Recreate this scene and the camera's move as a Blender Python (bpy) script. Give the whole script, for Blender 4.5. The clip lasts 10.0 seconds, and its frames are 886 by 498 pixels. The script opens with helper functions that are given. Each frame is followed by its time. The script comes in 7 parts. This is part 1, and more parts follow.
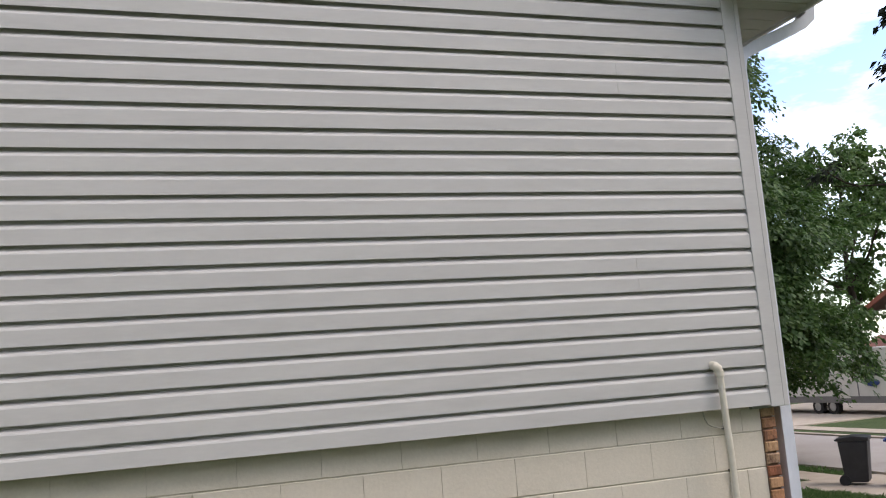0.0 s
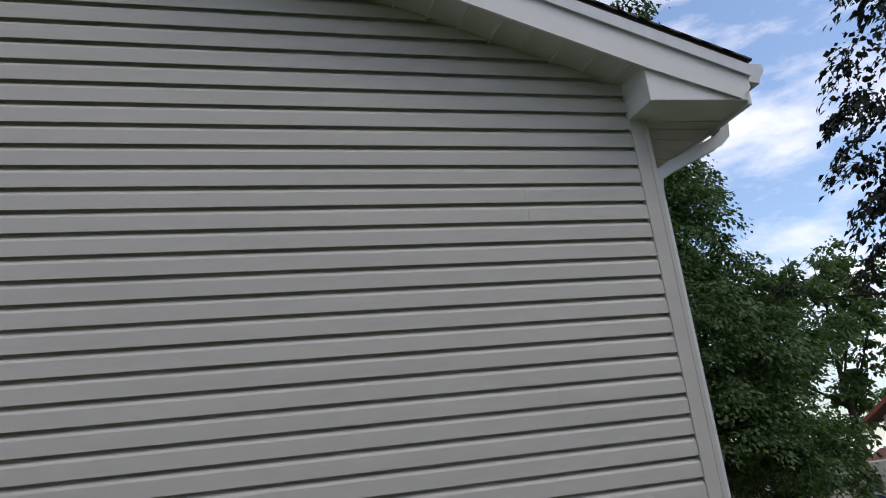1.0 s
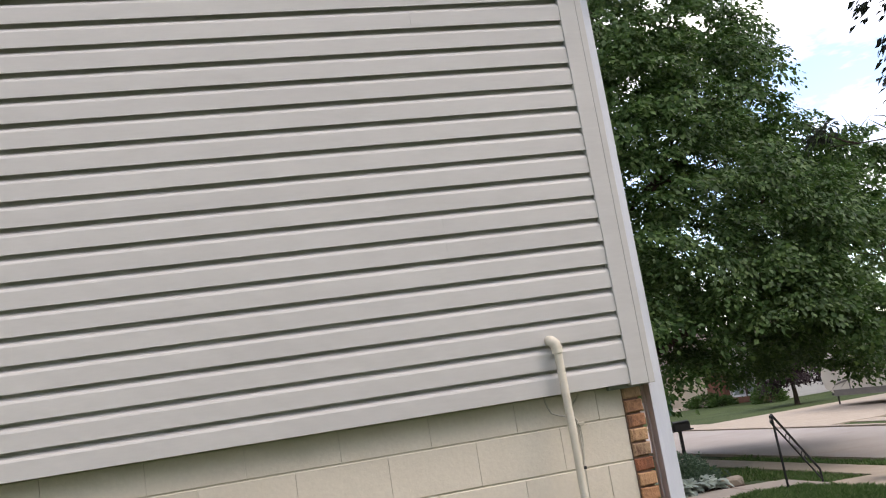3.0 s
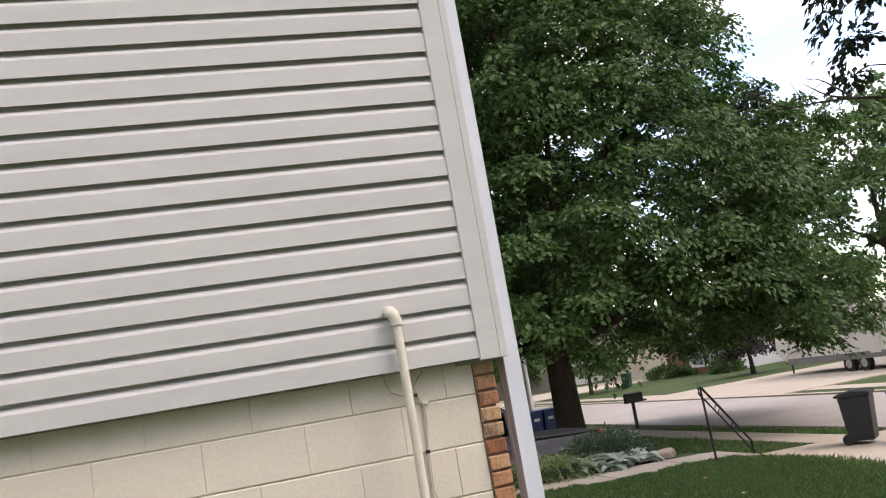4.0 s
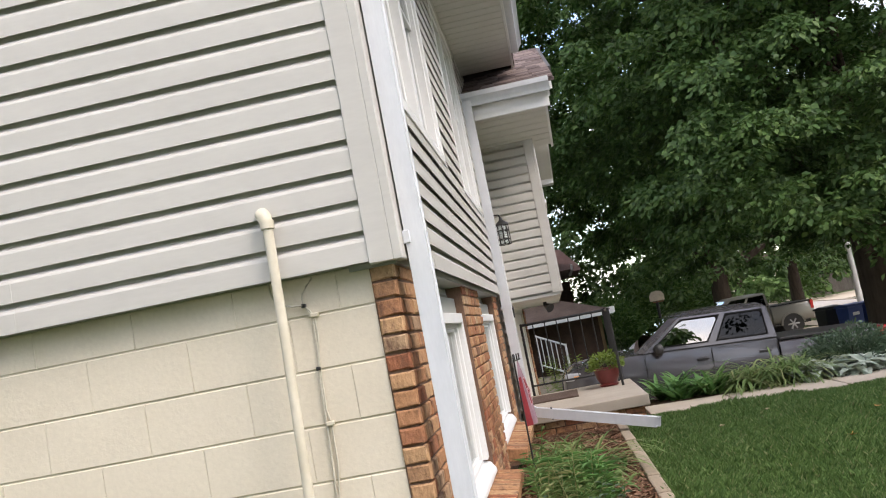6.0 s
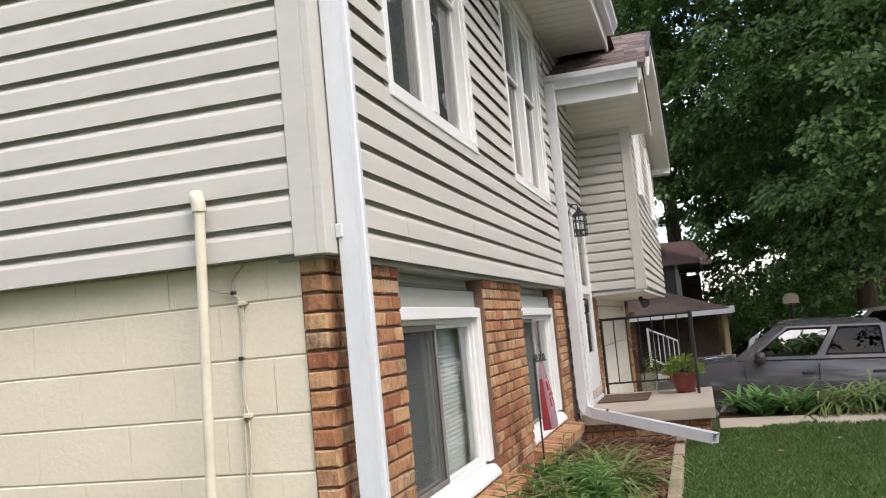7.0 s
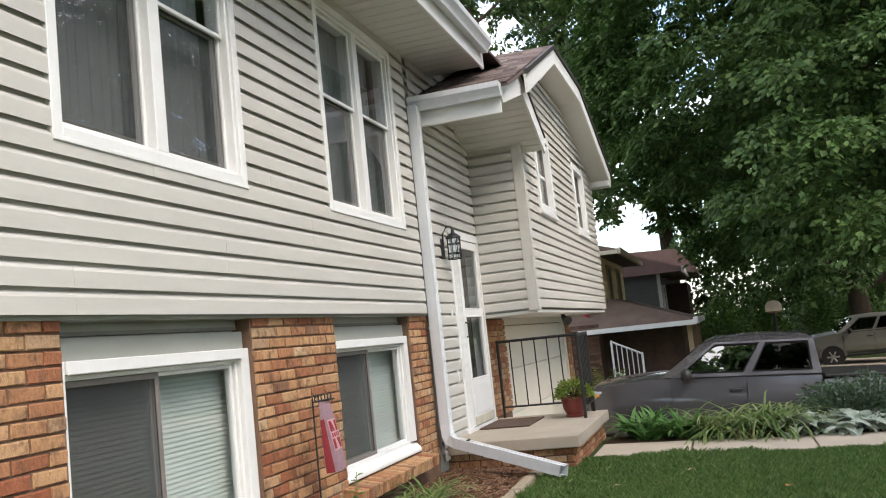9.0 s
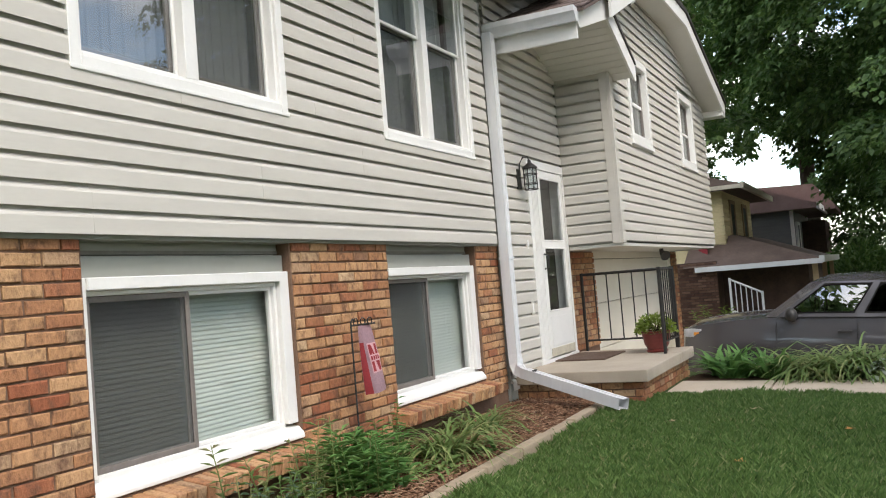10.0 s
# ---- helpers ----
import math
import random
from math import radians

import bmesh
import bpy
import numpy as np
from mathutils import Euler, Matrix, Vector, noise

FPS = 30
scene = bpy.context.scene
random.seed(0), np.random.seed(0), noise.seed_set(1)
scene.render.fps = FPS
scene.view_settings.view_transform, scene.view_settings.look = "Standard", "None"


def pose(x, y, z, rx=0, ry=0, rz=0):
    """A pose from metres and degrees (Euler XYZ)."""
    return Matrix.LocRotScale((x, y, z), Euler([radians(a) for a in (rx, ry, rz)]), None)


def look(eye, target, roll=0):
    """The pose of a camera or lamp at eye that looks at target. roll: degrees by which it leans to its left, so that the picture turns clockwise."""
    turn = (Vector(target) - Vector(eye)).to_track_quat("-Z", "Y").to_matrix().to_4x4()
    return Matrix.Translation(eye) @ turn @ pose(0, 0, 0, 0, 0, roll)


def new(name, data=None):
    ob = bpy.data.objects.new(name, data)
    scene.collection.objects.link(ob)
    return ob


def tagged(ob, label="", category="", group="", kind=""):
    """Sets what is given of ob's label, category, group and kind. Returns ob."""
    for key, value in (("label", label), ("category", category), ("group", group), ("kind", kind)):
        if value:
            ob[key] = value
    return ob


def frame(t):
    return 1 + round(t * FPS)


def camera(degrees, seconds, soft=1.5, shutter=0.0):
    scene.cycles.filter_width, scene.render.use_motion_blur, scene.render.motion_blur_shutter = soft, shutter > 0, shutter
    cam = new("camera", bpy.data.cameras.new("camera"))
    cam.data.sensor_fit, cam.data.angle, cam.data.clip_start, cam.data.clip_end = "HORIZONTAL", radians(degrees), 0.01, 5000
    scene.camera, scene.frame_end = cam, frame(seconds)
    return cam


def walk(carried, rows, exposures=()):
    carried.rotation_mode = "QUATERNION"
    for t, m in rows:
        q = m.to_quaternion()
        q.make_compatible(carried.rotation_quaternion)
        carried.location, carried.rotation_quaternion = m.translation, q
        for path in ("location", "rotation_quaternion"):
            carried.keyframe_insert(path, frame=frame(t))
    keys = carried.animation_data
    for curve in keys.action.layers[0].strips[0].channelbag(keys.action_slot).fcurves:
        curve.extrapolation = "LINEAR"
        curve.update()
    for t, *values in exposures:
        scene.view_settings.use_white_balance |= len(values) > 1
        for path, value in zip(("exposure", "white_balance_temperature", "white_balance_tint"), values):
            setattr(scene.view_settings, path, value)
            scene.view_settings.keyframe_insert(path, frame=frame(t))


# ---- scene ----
cam = camera(52.9, 10.0, soft=1.1)
PATH = [
    (0, (-3.462, -4.384, 1.796), (-2.830, -2.508, 2.081), -4.4),
    (0.5, (-3.232, -4.305, 1.822), (-2.572, -2.473, 2.279), -5.4),
    (1.0, (-2.968, -4.321, 1.817), (-2.309, -2.521, 2.390), -7.9),
    (1.5, (-2.826, -4.278, 1.810), (-2.147, -2.477, 2.353), -9.7),
    (2, (-2.462, -4.163, 1.62), (-1.912, -2.286, 2.037), -8.1),
    (3.3, (-1.693, -3.865, 1.461), (-1.211, -1.955, 1.804), -9.1),
    (3.5, (-1.559, -3.81, 1.425), (-1.022, -1.91, 1.745), -9.7),
    (4, (-1.208, -3.651, 1.432), (-0.662, -1.749, 1.72), -9.8),
    (4.5, (-0.759, -3.589, 1.335), (-0.36, -1.651, 1.627), -9.6),
    (5, (-0.34, -3.47, 1.286), (-0.087, -1.512, 1.606), -9.7),
    (5.5, (0.101, -3.262, 1.243), (0.113, -1.282, 1.526), -11.5),
    (6, (0.528, -3.18, 1.176), (0.311, -1.202, 1.373), -10.9),
    (7.5, (1.555, -2.695, 1.186), (0.939, -0.802, 1.38), -4.9),
    (8, (1.893, -2.607, 1.224), (1.265, -0.727, 1.49), -6.4),
    (8.5, (2.249, -2.42, 1.241), (1.72, -0.511, 1.516), -6.5),
    (9, (2.615, -2.237, 1.224), (2.04, -0.333, 1.43), -6.1),
    (9.5, (2.925, -2.194, 1.176), (2.066, -0.392, 1.308), -6.8),
    (10, (3.169, -2.004, 1.13), (2.295, -0.207, 1.218), -4.7),
]
EXPO = [(0, 0.28, 6800, 18), (0.4, -0.04, 6650, 17), (0.8, -0.43, 6550, 16), (1.2, -0.60, 6500, 16), (1.5, -0.62, 6550, 17), (1.8, -0.52, 6600, 17), (2.2, -0.06, 6750, 17),
        (3.5, 0.60, 7080, 20), (5, 0.87, 7130, 18), (6, 1.0, 7130, 16), (7.5, 0.98, 7150, 14), (10, 0.97, 7200, 11)]
walk(cam, [(t, look(eye, target, roll)) for t, eye, target, roll in PATH], EXPO)

# ---- world and sun: bright, thinly clouded sky ----
world = bpy.data.worlds.new("sky")
scene.world = world
world.use_nodes = True
wn, wl = world.node_tree.nodes, world.node_tree.links
sky = wn.new("ShaderNodeTexSky")
sky.sky_type, sky.sun_disc = "NISHITA", False
SUN_EL, SUN_AZ = radians(48), radians(125)
sky.sun_elevation, sky.sun_rotation = SUN_EL, SUN_AZ
tc, mp, nz = wn.new("ShaderNodeTexCoord"), wn.new("ShaderNodeMapping"), wn.new("ShaderNodeTexNoise")
mp.inputs["Scale"].default_value = (1.2, 1.2, 3.5)
nz.inputs["Scale"].default_value, nz.inputs["Detail"].default_value, nz.inputs["Roughness"].default_value = 2.3, 7, 0.6
cr = wn.new("ShaderNodeValToRGB")
cr.color_ramp.elements[0].position, cr.color_ramp.elements[1].position = 0.42, 0.62
mx = wn.new("ShaderNodeMix")
mx.data_type = "RGBA"
wl.new(tc.outputs["Generated"], mp.inputs["Vector"])
wl.new(mp.outputs["Vector"], nz.inputs["Vector"])
wl.new(nz.outputs["Fac"], cr.inputs["Fac"])
wl.new(cr.outputs["Color"], mx.inputs[0])
gain = wn.new("ShaderNodeMix")
gain.data_type, gain.blend_type = "RGBA", "MULTIPLY"
gain.inputs[0].default_value, gain.inputs[7].default_value = 1.0, (1.75, 1.85, 1.9, 1)
wl.new(sky.outputs["Color"], gain.inputs[6])
wl.new(gain.outputs[2], mx.inputs[6])
mx.inputs[7].default_value = (12.5, 12.6, 12.9, 1)
bg = wn["Background"]
wl.new(mx.outputs[2], bg.inputs["Color"])
bg.inputs["Strength"].default_value = 0.15

sun_data = bpy.data.lights.new("sun", "SUN")
sun_data.energy, sun_data.angle, sun_data.color = 1.3, radians(25), (1.0, 0.96, 0.9)
sun = new("sun", sun_data)
sd = Vector((math.sin(SUN_AZ) * math.cos(SUN_EL), math.cos(SUN_AZ) * math.cos(SUN_EL), math.sin(SUN_EL)))
sun.matrix_world = look(sd * 60, (0, 0, 0))

# ---- materials ----
def link_pos(nt, stretch):
    geo, m = nt.nodes.new("ShaderNodeNewGeometry"), nt.nodes.new("ShaderNodeMapping")
    m.inputs["Scale"].default_value = stretch
    nt.links.new(geo.outputs["Position"], m.inputs["Vector"])
    return m.outputs["Vector"]


def noise_node(nt, vec, scale, detail=4, rough=0.6):
    n = nt.nodes.new("ShaderNodeTexNoise")
    n.inputs["Scale"].default_value, n.inputs["Detail"].default_value, n.inputs["Roughness"].default_value = scale, detail, rough
    nt.links.new(vec, n.inputs["Vector"])
    return n.outputs["Fac"]


def ramp(nt, fac, stops):
    r = nt.nodes.new("ShaderNodeValToRGB")
    els = r.color_ramp.elements
    while len(els) < len(stops):
        els.new(0.5)
    for e, (p, c) in zip(els, stops):
        e.position, e.color = p, (*c, 1)
    nt.links.new(fac, r.inputs["Fac"])
    return r.outputs["Color"]


def blend(nt, fac, a, b, mode="MIX"):
    m = nt.nodes.new("ShaderNodeMix")
    m.data_type, m.blend_type = "RGBA", mode
    for sock, v in ((m.inputs[0], fac), (m.inputs[6], a), (m.inputs[7], b)):
        if isinstance(v, bpy.types.NodeSocket):
            nt.links.new(v, sock)
        elif isinstance(v, (int, float)):
            sock.default_value = v
        else:
            sock.default_value = (*v, 1)
    return m.outputs[2]


def surf(name, c1, c2, rough=0.6, scale=3.0, fine=60.0, bump=0.15, dist=0.003, metal=0.0, stretch=(1, 1, 1), spec=0.4, coat=0.0,
         fine_amt=0.25, random_to=None, island_to=None, random_amt=1.0, dark=None, translucent=0.0):
    """Two scales of variation between two colours, a fine grain and a relief."""
    m = bpy.data.materials.new(name)
    m.use_nodes = True
    nt = m.node_tree
    b = nt.nodes["Principled BSDF"]
    v = link_pos(nt, stretch)
    col = ramp(nt, noise_node(nt, v, scale), [(0.3, c1), (0.7, c2)])
    if random_to:
        info = nt.nodes.new("ShaderNodeObjectInfo")
        col = blend(nt, 0.75 * random_amt, col, ramp(nt, info.outputs["Random"], random_to))
    if island_to:
        geo = nt.nodes.new("ShaderNodeNewGeometry")
        col = blend(nt, 0.75 * random_amt, col, ramp(nt, geo.outputs["Random Per Island"], island_to))
    f = noise_node(nt, v, fine, 3, 0.65)
    g = ramp(nt, f, [(0.25, (1 - fine_amt,) * 3), (0.75, (1 + 0.0,) * 3)])
    col = blend(nt, 1.0, col, g, "MULTIPLY")
    if dark:
        s = ramp(nt, noise_node(nt, v, dark[1], 5, 0.7), [(dark[2], (0, 0, 0)), (dark[2] + 0.2, (1, 1, 1))])
        col = blend(nt, s, col, dark[0])
    nt.links.new(col, b.inputs["Base Color"])
    b.inputs["Roughness"].default_value, b.inputs["Metallic"].default_value = rough, metal
    b.inputs["Specular IOR Level"].default_value, b.inputs["Coat Weight"].default_value = spec, coat
    b.inputs["Coat Roughness"].default_value = 0.05
    if bump:
        bp = nt.nodes.new("ShaderNodeBump")
        bp.inputs["Strength"].default_value, bp.inputs["Distance"].default_value = bump, dist
        nt.links.new(f, bp.inputs["Height"])
        nt.links.new(bp.outputs["Normal"], b.inputs["Normal"])
    if translucent:
        tr, ms = nt.nodes.new("ShaderNodeBsdfTranslucent"), nt.nodes.new("ShaderNodeMixShader")
        nt.links.new(col, tr.inputs["Color"])
        ms.inputs["Fac"].default_value = translucent
        nt.links.new(b.outputs[0], ms.inputs[1])
        nt.links.new(tr.outputs[0], ms.inputs[2])
        nt.links.new(ms.outputs[0], nt.nodes["Material Output"].inputs["Surface"])
    return m


def glass(name, tint=(0.9, 0.95, 0.95), clear=0.9, gloss=0.07):
    m = bpy.data.materials.new(name)
    m.use_nodes = True
    nt = m.node_tree
    nt.nodes.remove(nt.nodes["Principled BSDF"])
    t, g, f, ms = (nt.nodes.new("ShaderNode" + k) for k in ("BsdfTransparent", "BsdfGlossy", "LayerWeight", "MixShader"))
    pw, sc = nt.nodes.new("ShaderNodeMath"), nt.nodes.new("ShaderNodeMath")
    pw.operation, sc.operation = "POWER", "MULTIPLY_ADD"
    pw.inputs[1].default_value, sc.inputs[1].default_value, sc.inputs[2].default_value = 5, 0.9, gloss
    t.inputs["Color"].default_value = (*[c * clear for c in tint], 1)
    g.inputs["Roughness"].default_value = 0.01
    f.inputs["Blend"].default_value = 0.5
    nt.links.new(f.outputs["Facing"], pw.inputs[0])
    nt.links.new(pw.outputs[0], sc.inputs[0])
    nt.links.new(sc.outputs[0], ms.inputs["Fac"])
    nt.links.new(t.outputs[0], ms.inputs[1])
    nt.links.new(g.outputs[0], ms.inputs[2])
    nt.links.new(ms.outputs[0], nt.nodes["Material Output"].inputs["Surface"])
    return m


def mesh_screen(name, col, through_amt):
    m = bpy.data.materials.new(name)
    m.use_nodes = True
    nt = m.node_tree
    b = nt.nodes["Principled BSDF"]
    b.inputs["Base Color"].default_value, b.inputs["Roughness"].default_value = (*col, 1), 0.7
    t, ms = nt.nodes.new("ShaderNodeBsdfTransparent"), nt.nodes.new("ShaderNodeMixShader")
    ms.inputs["Fac"].default_value = through_amt
    nt.links.new(b.outputs[0], ms.inputs[1])
    nt.links.new(t.outputs[0], ms.inputs[2])
    nt.links.new(ms.outputs[0], nt.nodes["Material Output"].inputs["Surface"])
    return m


M_SIDING = surf("vinyl_siding", (0.476, 0.458, 0.424), (0.526, 0.508, 0.468), 0.5, 0.9, 14, 0.05, 0.002, stretch=(1, 1, 6), fine_amt=0.05, spec=0.3)
# Siding darkened: mostly the overhang's shade above basement windows, put into the colour.
M_SIDING_SHADED = surf("shaded_vinyl", (0.29, 0.30, 0.27), (0.33, 0.335, 0.305), 0.5, 0.9, 14, 0.05, 0.002, fine_amt=0.05, spec=0.3)
M_WHITE = surf("white_trim_paint", (0.68, 0.68, 0.67), (0.74, 0.74, 0.73), 0.4, 2, 40, 0.05, 0.001, fine_amt=0.05)
M_ALU = surf("white_aluminium", (0.57, 0.59, 0.62), (0.65, 0.665, 0.69), 0.35, 2, 25, 0.08, 0.002, stretch=(6, 6, 1), fine_amt=0.06, dark=((0.5, 0.5, 0.49), 3, 0.66))
M_SOFFIT = surf("soffit_vinyl", (0.60, 0.59, 0.55), (0.65, 0.64, 0.60), 0.55, 1.2, 20, 0.05, 0.001, fine_amt=0.05)
M_BLOCK = surf("painted_block", (0.615, 0.55, 0.44), (0.665, 0.60, 0.485), 0.75, 1.4, 55, 0.35, 0.004, fine_amt=0.08, spec=0.2,
               dark=((0.54, 0.49, 0.39), 2.2, 0.6))
M_BLOCKJ = surf("painted_joint", (0.54, 0.49, 0.385), (0.60, 0.55, 0.44), 0.8, 2, 60, 0.3, 0.003)
M_BRICK = surf("brick", (0.37, 0.175, 0.09), (0.53, 0.295, 0.155), 0.85, 16, 75, 0.9, 0.006, fine_amt=0.4, spec=0.15,
               random_to=[(0.0, (0.30, 0.09, 0.05)), (0.2, (0.37, 0.165, 0.09)), (0.4, (0.48, 0.25, 0.13)), (0.6, (0.57, 0.355, 0.195)), (0.8, (0.42, 0.195, 0.10)), (0.92, (0.60, 0.43, 0.27)), (1.0, (0.22, 0.115, 0.075))],
               random_amt=1.1, dark=((0.12, 0.065, 0.045), 15, 0.495), stretch=(1, 1, 0.65))
M_MORTAR = surf("mortar", (0.15, 0.092, 0.066), (0.22, 0.14, 0.10), 0.95, 5, 90, 0.4, 0.003, spec=0.1)
M_SHINGLE = surf("shingle", (0.085, 0.064, 0.06), (0.15, 0.115, 0.105), 0.9, 4, 160, 0.6, 0.004, spec=0.15,
                 island_to=[(0, (0.06, 0.043, 0.04)), (0.5, (0.125, 0.093, 0.085)), (1, (0.22, 0.17, 0.155))])
M_DARKEDGE = surf("drip_edge", (0.03, 0.026, 0.025), (0.045, 0.04, 0.04), 0.6, 4, 60)
M_CONC = surf("concrete_walk", (0.40, 0.335, 0.26), (0.47, 0.395, 0.31), 0.85, 1.6, 90, 0.3, 0.003, fine_amt=0.12, spec=0.2, dark=((0.30, 0.25, 0.19), 2.5, 0.6))
M_SLAB = surf("porch_concrete", (0.36, 0.31, 0.25), (0.44, 0.38, 0.31), 0.85, 2.2, 110, 0.3, 0.003, fine_amt=0.15, spec=0.2, dark=((0.26, 0.22, 0.175), 3, 0.6))
M_STREET = surf("street_concrete", (0.36, 0.32, 0.285), (0.42, 0.38, 0.34), 0.9, 0.35, 30, 0.2, 0.004, fine_amt=0.12, spec=0.15, dark=((0.30, 0.265, 0.235), 0.5, 0.58))
M_MULCH = surf("mulch", (0.10, 0.055, 0.032), (0.17, 0.095, 0.058), 0.95, 12, 80, 0.6, 0.01, spec=0.1,
               island_to=[(0, (0.10, 0.05, 0.03)), (0.5, (0.23, 0.12, 0.075)), (0.9, (0.36, 0.22, 0.14)), (1, (0.48, 0.34, 0.23))])
M_SOIL = surf("soil", (0.05, 0.03, 0.02), (0.09, 0.055, 0.035), 0.95, 10, 60, 0.6, 0.01, spec=0.1)
M_LAWN = surf("lawn_ground", (0.055, 0.078, 0.030), (0.08, 0.11, 0.042), 0.9, 0.5, 35, 0.7, 0.02, spec=0.1, dark=((0.09, 0.105, 0.05), 1.3, 0.58))
M_BLADE = surf("grass_blade", (0.045, 0.115, 0.02), (0.075, 0.165, 0.035), 0.6, 0.8, 6, 0, fine_amt=0.15, spec=0.25,
               island_to=[(0, (0.055, 0.105, 0.03)), (0.55, (0.125, 0.215, 0.06)), (0.9, (0.22, 0.32, 0.11)), (1, (0.38, 0.36, 0.19))], translucent=0.3)
M_STONE = surf("border_stone", (0.29, 0.23, 0.16), (0.39, 0.315, 0.225), 0.9, 5, 60, 0.5, 0.006, random_to=[(0, (0.26, 0.20, 0.14)), (1, (0.42, 0.34, 0.25))], random_amt=0.6, dark=((0.15, 0.12, 0.08), 5, 0.57))
M_IRON = surf("black_iron", (0.016, 0.016, 0.017), (0.03, 0.029, 0.028), 0.5, 6, 60, 0.15, 0.001)
M_BRONZE = surf("dark_bronze", (0.02, 0.017, 0.015), (0.035, 0.03, 0.026), 0.4, 8, 60, 0.1, 0.001, metal=0.5)
M_PVC = surf("painted_pipe", (0.54, 0.49, 0.38), (0.62, 0.57, 0.46), 0.5, 5, 40, 0.08, 0.001, fine_amt=0.06)
M_CABLE = surf("painted_cable", (0.50, 0.46, 0.37), (0.58, 0.54, 0.44), 0.6, 8, 40, 0.1, 0.001)
M_SCREENFRAME = surf("screen_frame", (0.16, 0.14, 0.13), (0.22, 0.195, 0.18), 0.5, 4, 50, 0.05, 0.001)
M_SCREEN = mesh_screen("insect_screen", (0.10, 0.10, 0.106), 0.36)
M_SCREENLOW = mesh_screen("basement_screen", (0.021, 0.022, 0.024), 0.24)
M_GLASS = glass("window_glass")
M_UPGLASS = glass("upper_window_glass", (0.88, 0.93, 0.94), 0.85, 0.13)
M_CARGLASS = glass("car_glass", (0.75, 0.85, 0.85), 0.25, 0.30)
M_TINTGLASS = glass("tinted_glass", (0.5, 0.5, 0.55), 0.08, 0.022)
M_SEAL = surf("rubber_seal", (0.006, 0.006, 0.006), (0.010, 0.010, 0.010), 0.85, 6, 60, 0, spec=0.05)
M_CURTAIN = surf("sheer_curtain", (0.42, 0.44, 0.45), (0.52, 0.54, 0.55), 0.9, 2, 30, 0.1, 0.003, stretch=(1, 5, 0.3))
M_BLIND = surf("blind_slat", (0.50, 0.53, 0.50), (0.58, 0.61, 0.58), 0.6, 2, 30, 0.03, 0.001, fine_amt=0.05)
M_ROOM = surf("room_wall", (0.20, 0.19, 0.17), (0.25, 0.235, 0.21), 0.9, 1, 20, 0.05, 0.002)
M_GARAGE = surf("garage_door_paint", (0.60, 0.57, 0.49), (0.66, 0.63, 0.55), 0.5, 1.5, 30, 0.05, 0.001, fine_amt=0.05)
M_RED = surf("red_glaze", (0.14, 0.022, 0.02), (0.20, 0.035, 0.03), 0.35, 6, 50, 0.1, 0.002, coat=0.3)
M_MAT = surf("coir_mat", (0.075, 0.045, 0.032), (0.115, 0.075, 0.055), 0.95, 8, 200, 0.8, 0.004)
M_FLAG = surf("flag_cloth", (0.30, 0.19, 0.23), (0.40, 0.26, 0.31), 0.85, 6, 80, 0.2, 0.002, translucent=0.25)
M_FLAGRED = surf("flag_red", (0.27, 0.025, 0.035), (0.36, 0.045, 0.055), 0.8, 6, 80, 0.2, 0.002, translucent=0.2)
M_FLAGPINK = surf("flag_pink", (0.56, 0.30, 0.33), (0.64, 0.38, 0.41), 0.8, 6, 80, 0.2, 0.002)
M_BARK = surf("bark", (0.045, 0.034, 0.026), (0.085, 0.065, 0.05), 0.95, 4, 26, 0.9, 0.03, stretch=(2.5, 2.5, 0.5), spec=0.1)
def leaf(name, a, b, c, scale=0.5):
    return surf(name, a, b, 0.55, scale, 5, 0, fine_amt=0.2, spec=0.3, island_to=[(0, a), (0.6, b), (1, c)], random_amt=0.9, translucent=0.35)
M_LEAF = leaf("maple_leaf", (0.03, 0.07, 0.017), (0.06, 0.125, 0.03), (0.13, 0.205, 0.055))
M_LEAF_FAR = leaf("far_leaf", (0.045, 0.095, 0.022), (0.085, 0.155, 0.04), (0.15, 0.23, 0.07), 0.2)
M_LEAF_DARK = leaf("dark_leaf", (0.016, 0.022, 0.016), (0.026, 0.035, 0.022), (0.045, 0.058, 0.032))
M_LEAF_PURPLE = leaf("purple_leaf", (0.035, 0.022, 0.026), (0.055, 0.036, 0.038), (0.08, 0.055, 0.055))
M_LILY = leaf("lily_leaf", (0.11, 0.19, 0.055), (0.19, 0.275, 0.09), (0.42, 0.38, 0.19), 3)
M_HOSTA = leaf("broad_leaf", (0.075, 0.19, 0.05), (0.125, 0.275, 0.075), (0.21, 0.34, 0.105), 3)
M_WOOL = leaf("woolly_leaf", (0.40, 0.46, 0.38), (0.50, 0.56, 0.47), (0.60, 0.65, 0.56), 3)
M_BUSH = leaf("grey_green_leaf", (0.06, 0.105, 0.06), (0.095, 0.15, 0.088), (0.15, 0.205, 0.125), 2)
M_YELLOWLEAF = leaf("lime_leaf", (0.12, 0.20, 0.03), (0.20, 0.28, 0.05), (0.30, 0.36, 0.09), 3)
M_AUTUMN = surf("autumn_leaf", (0.36, 0.17, 0.04), (0.45, 0.24, 0.06), 0.7, 20, 60, 0)
M_DRYLEAF = surf("dry_leaf", (0.34, 0.27, 0.15), (0.42, 0.34, 0.2), 0.8, 20, 60, 0)
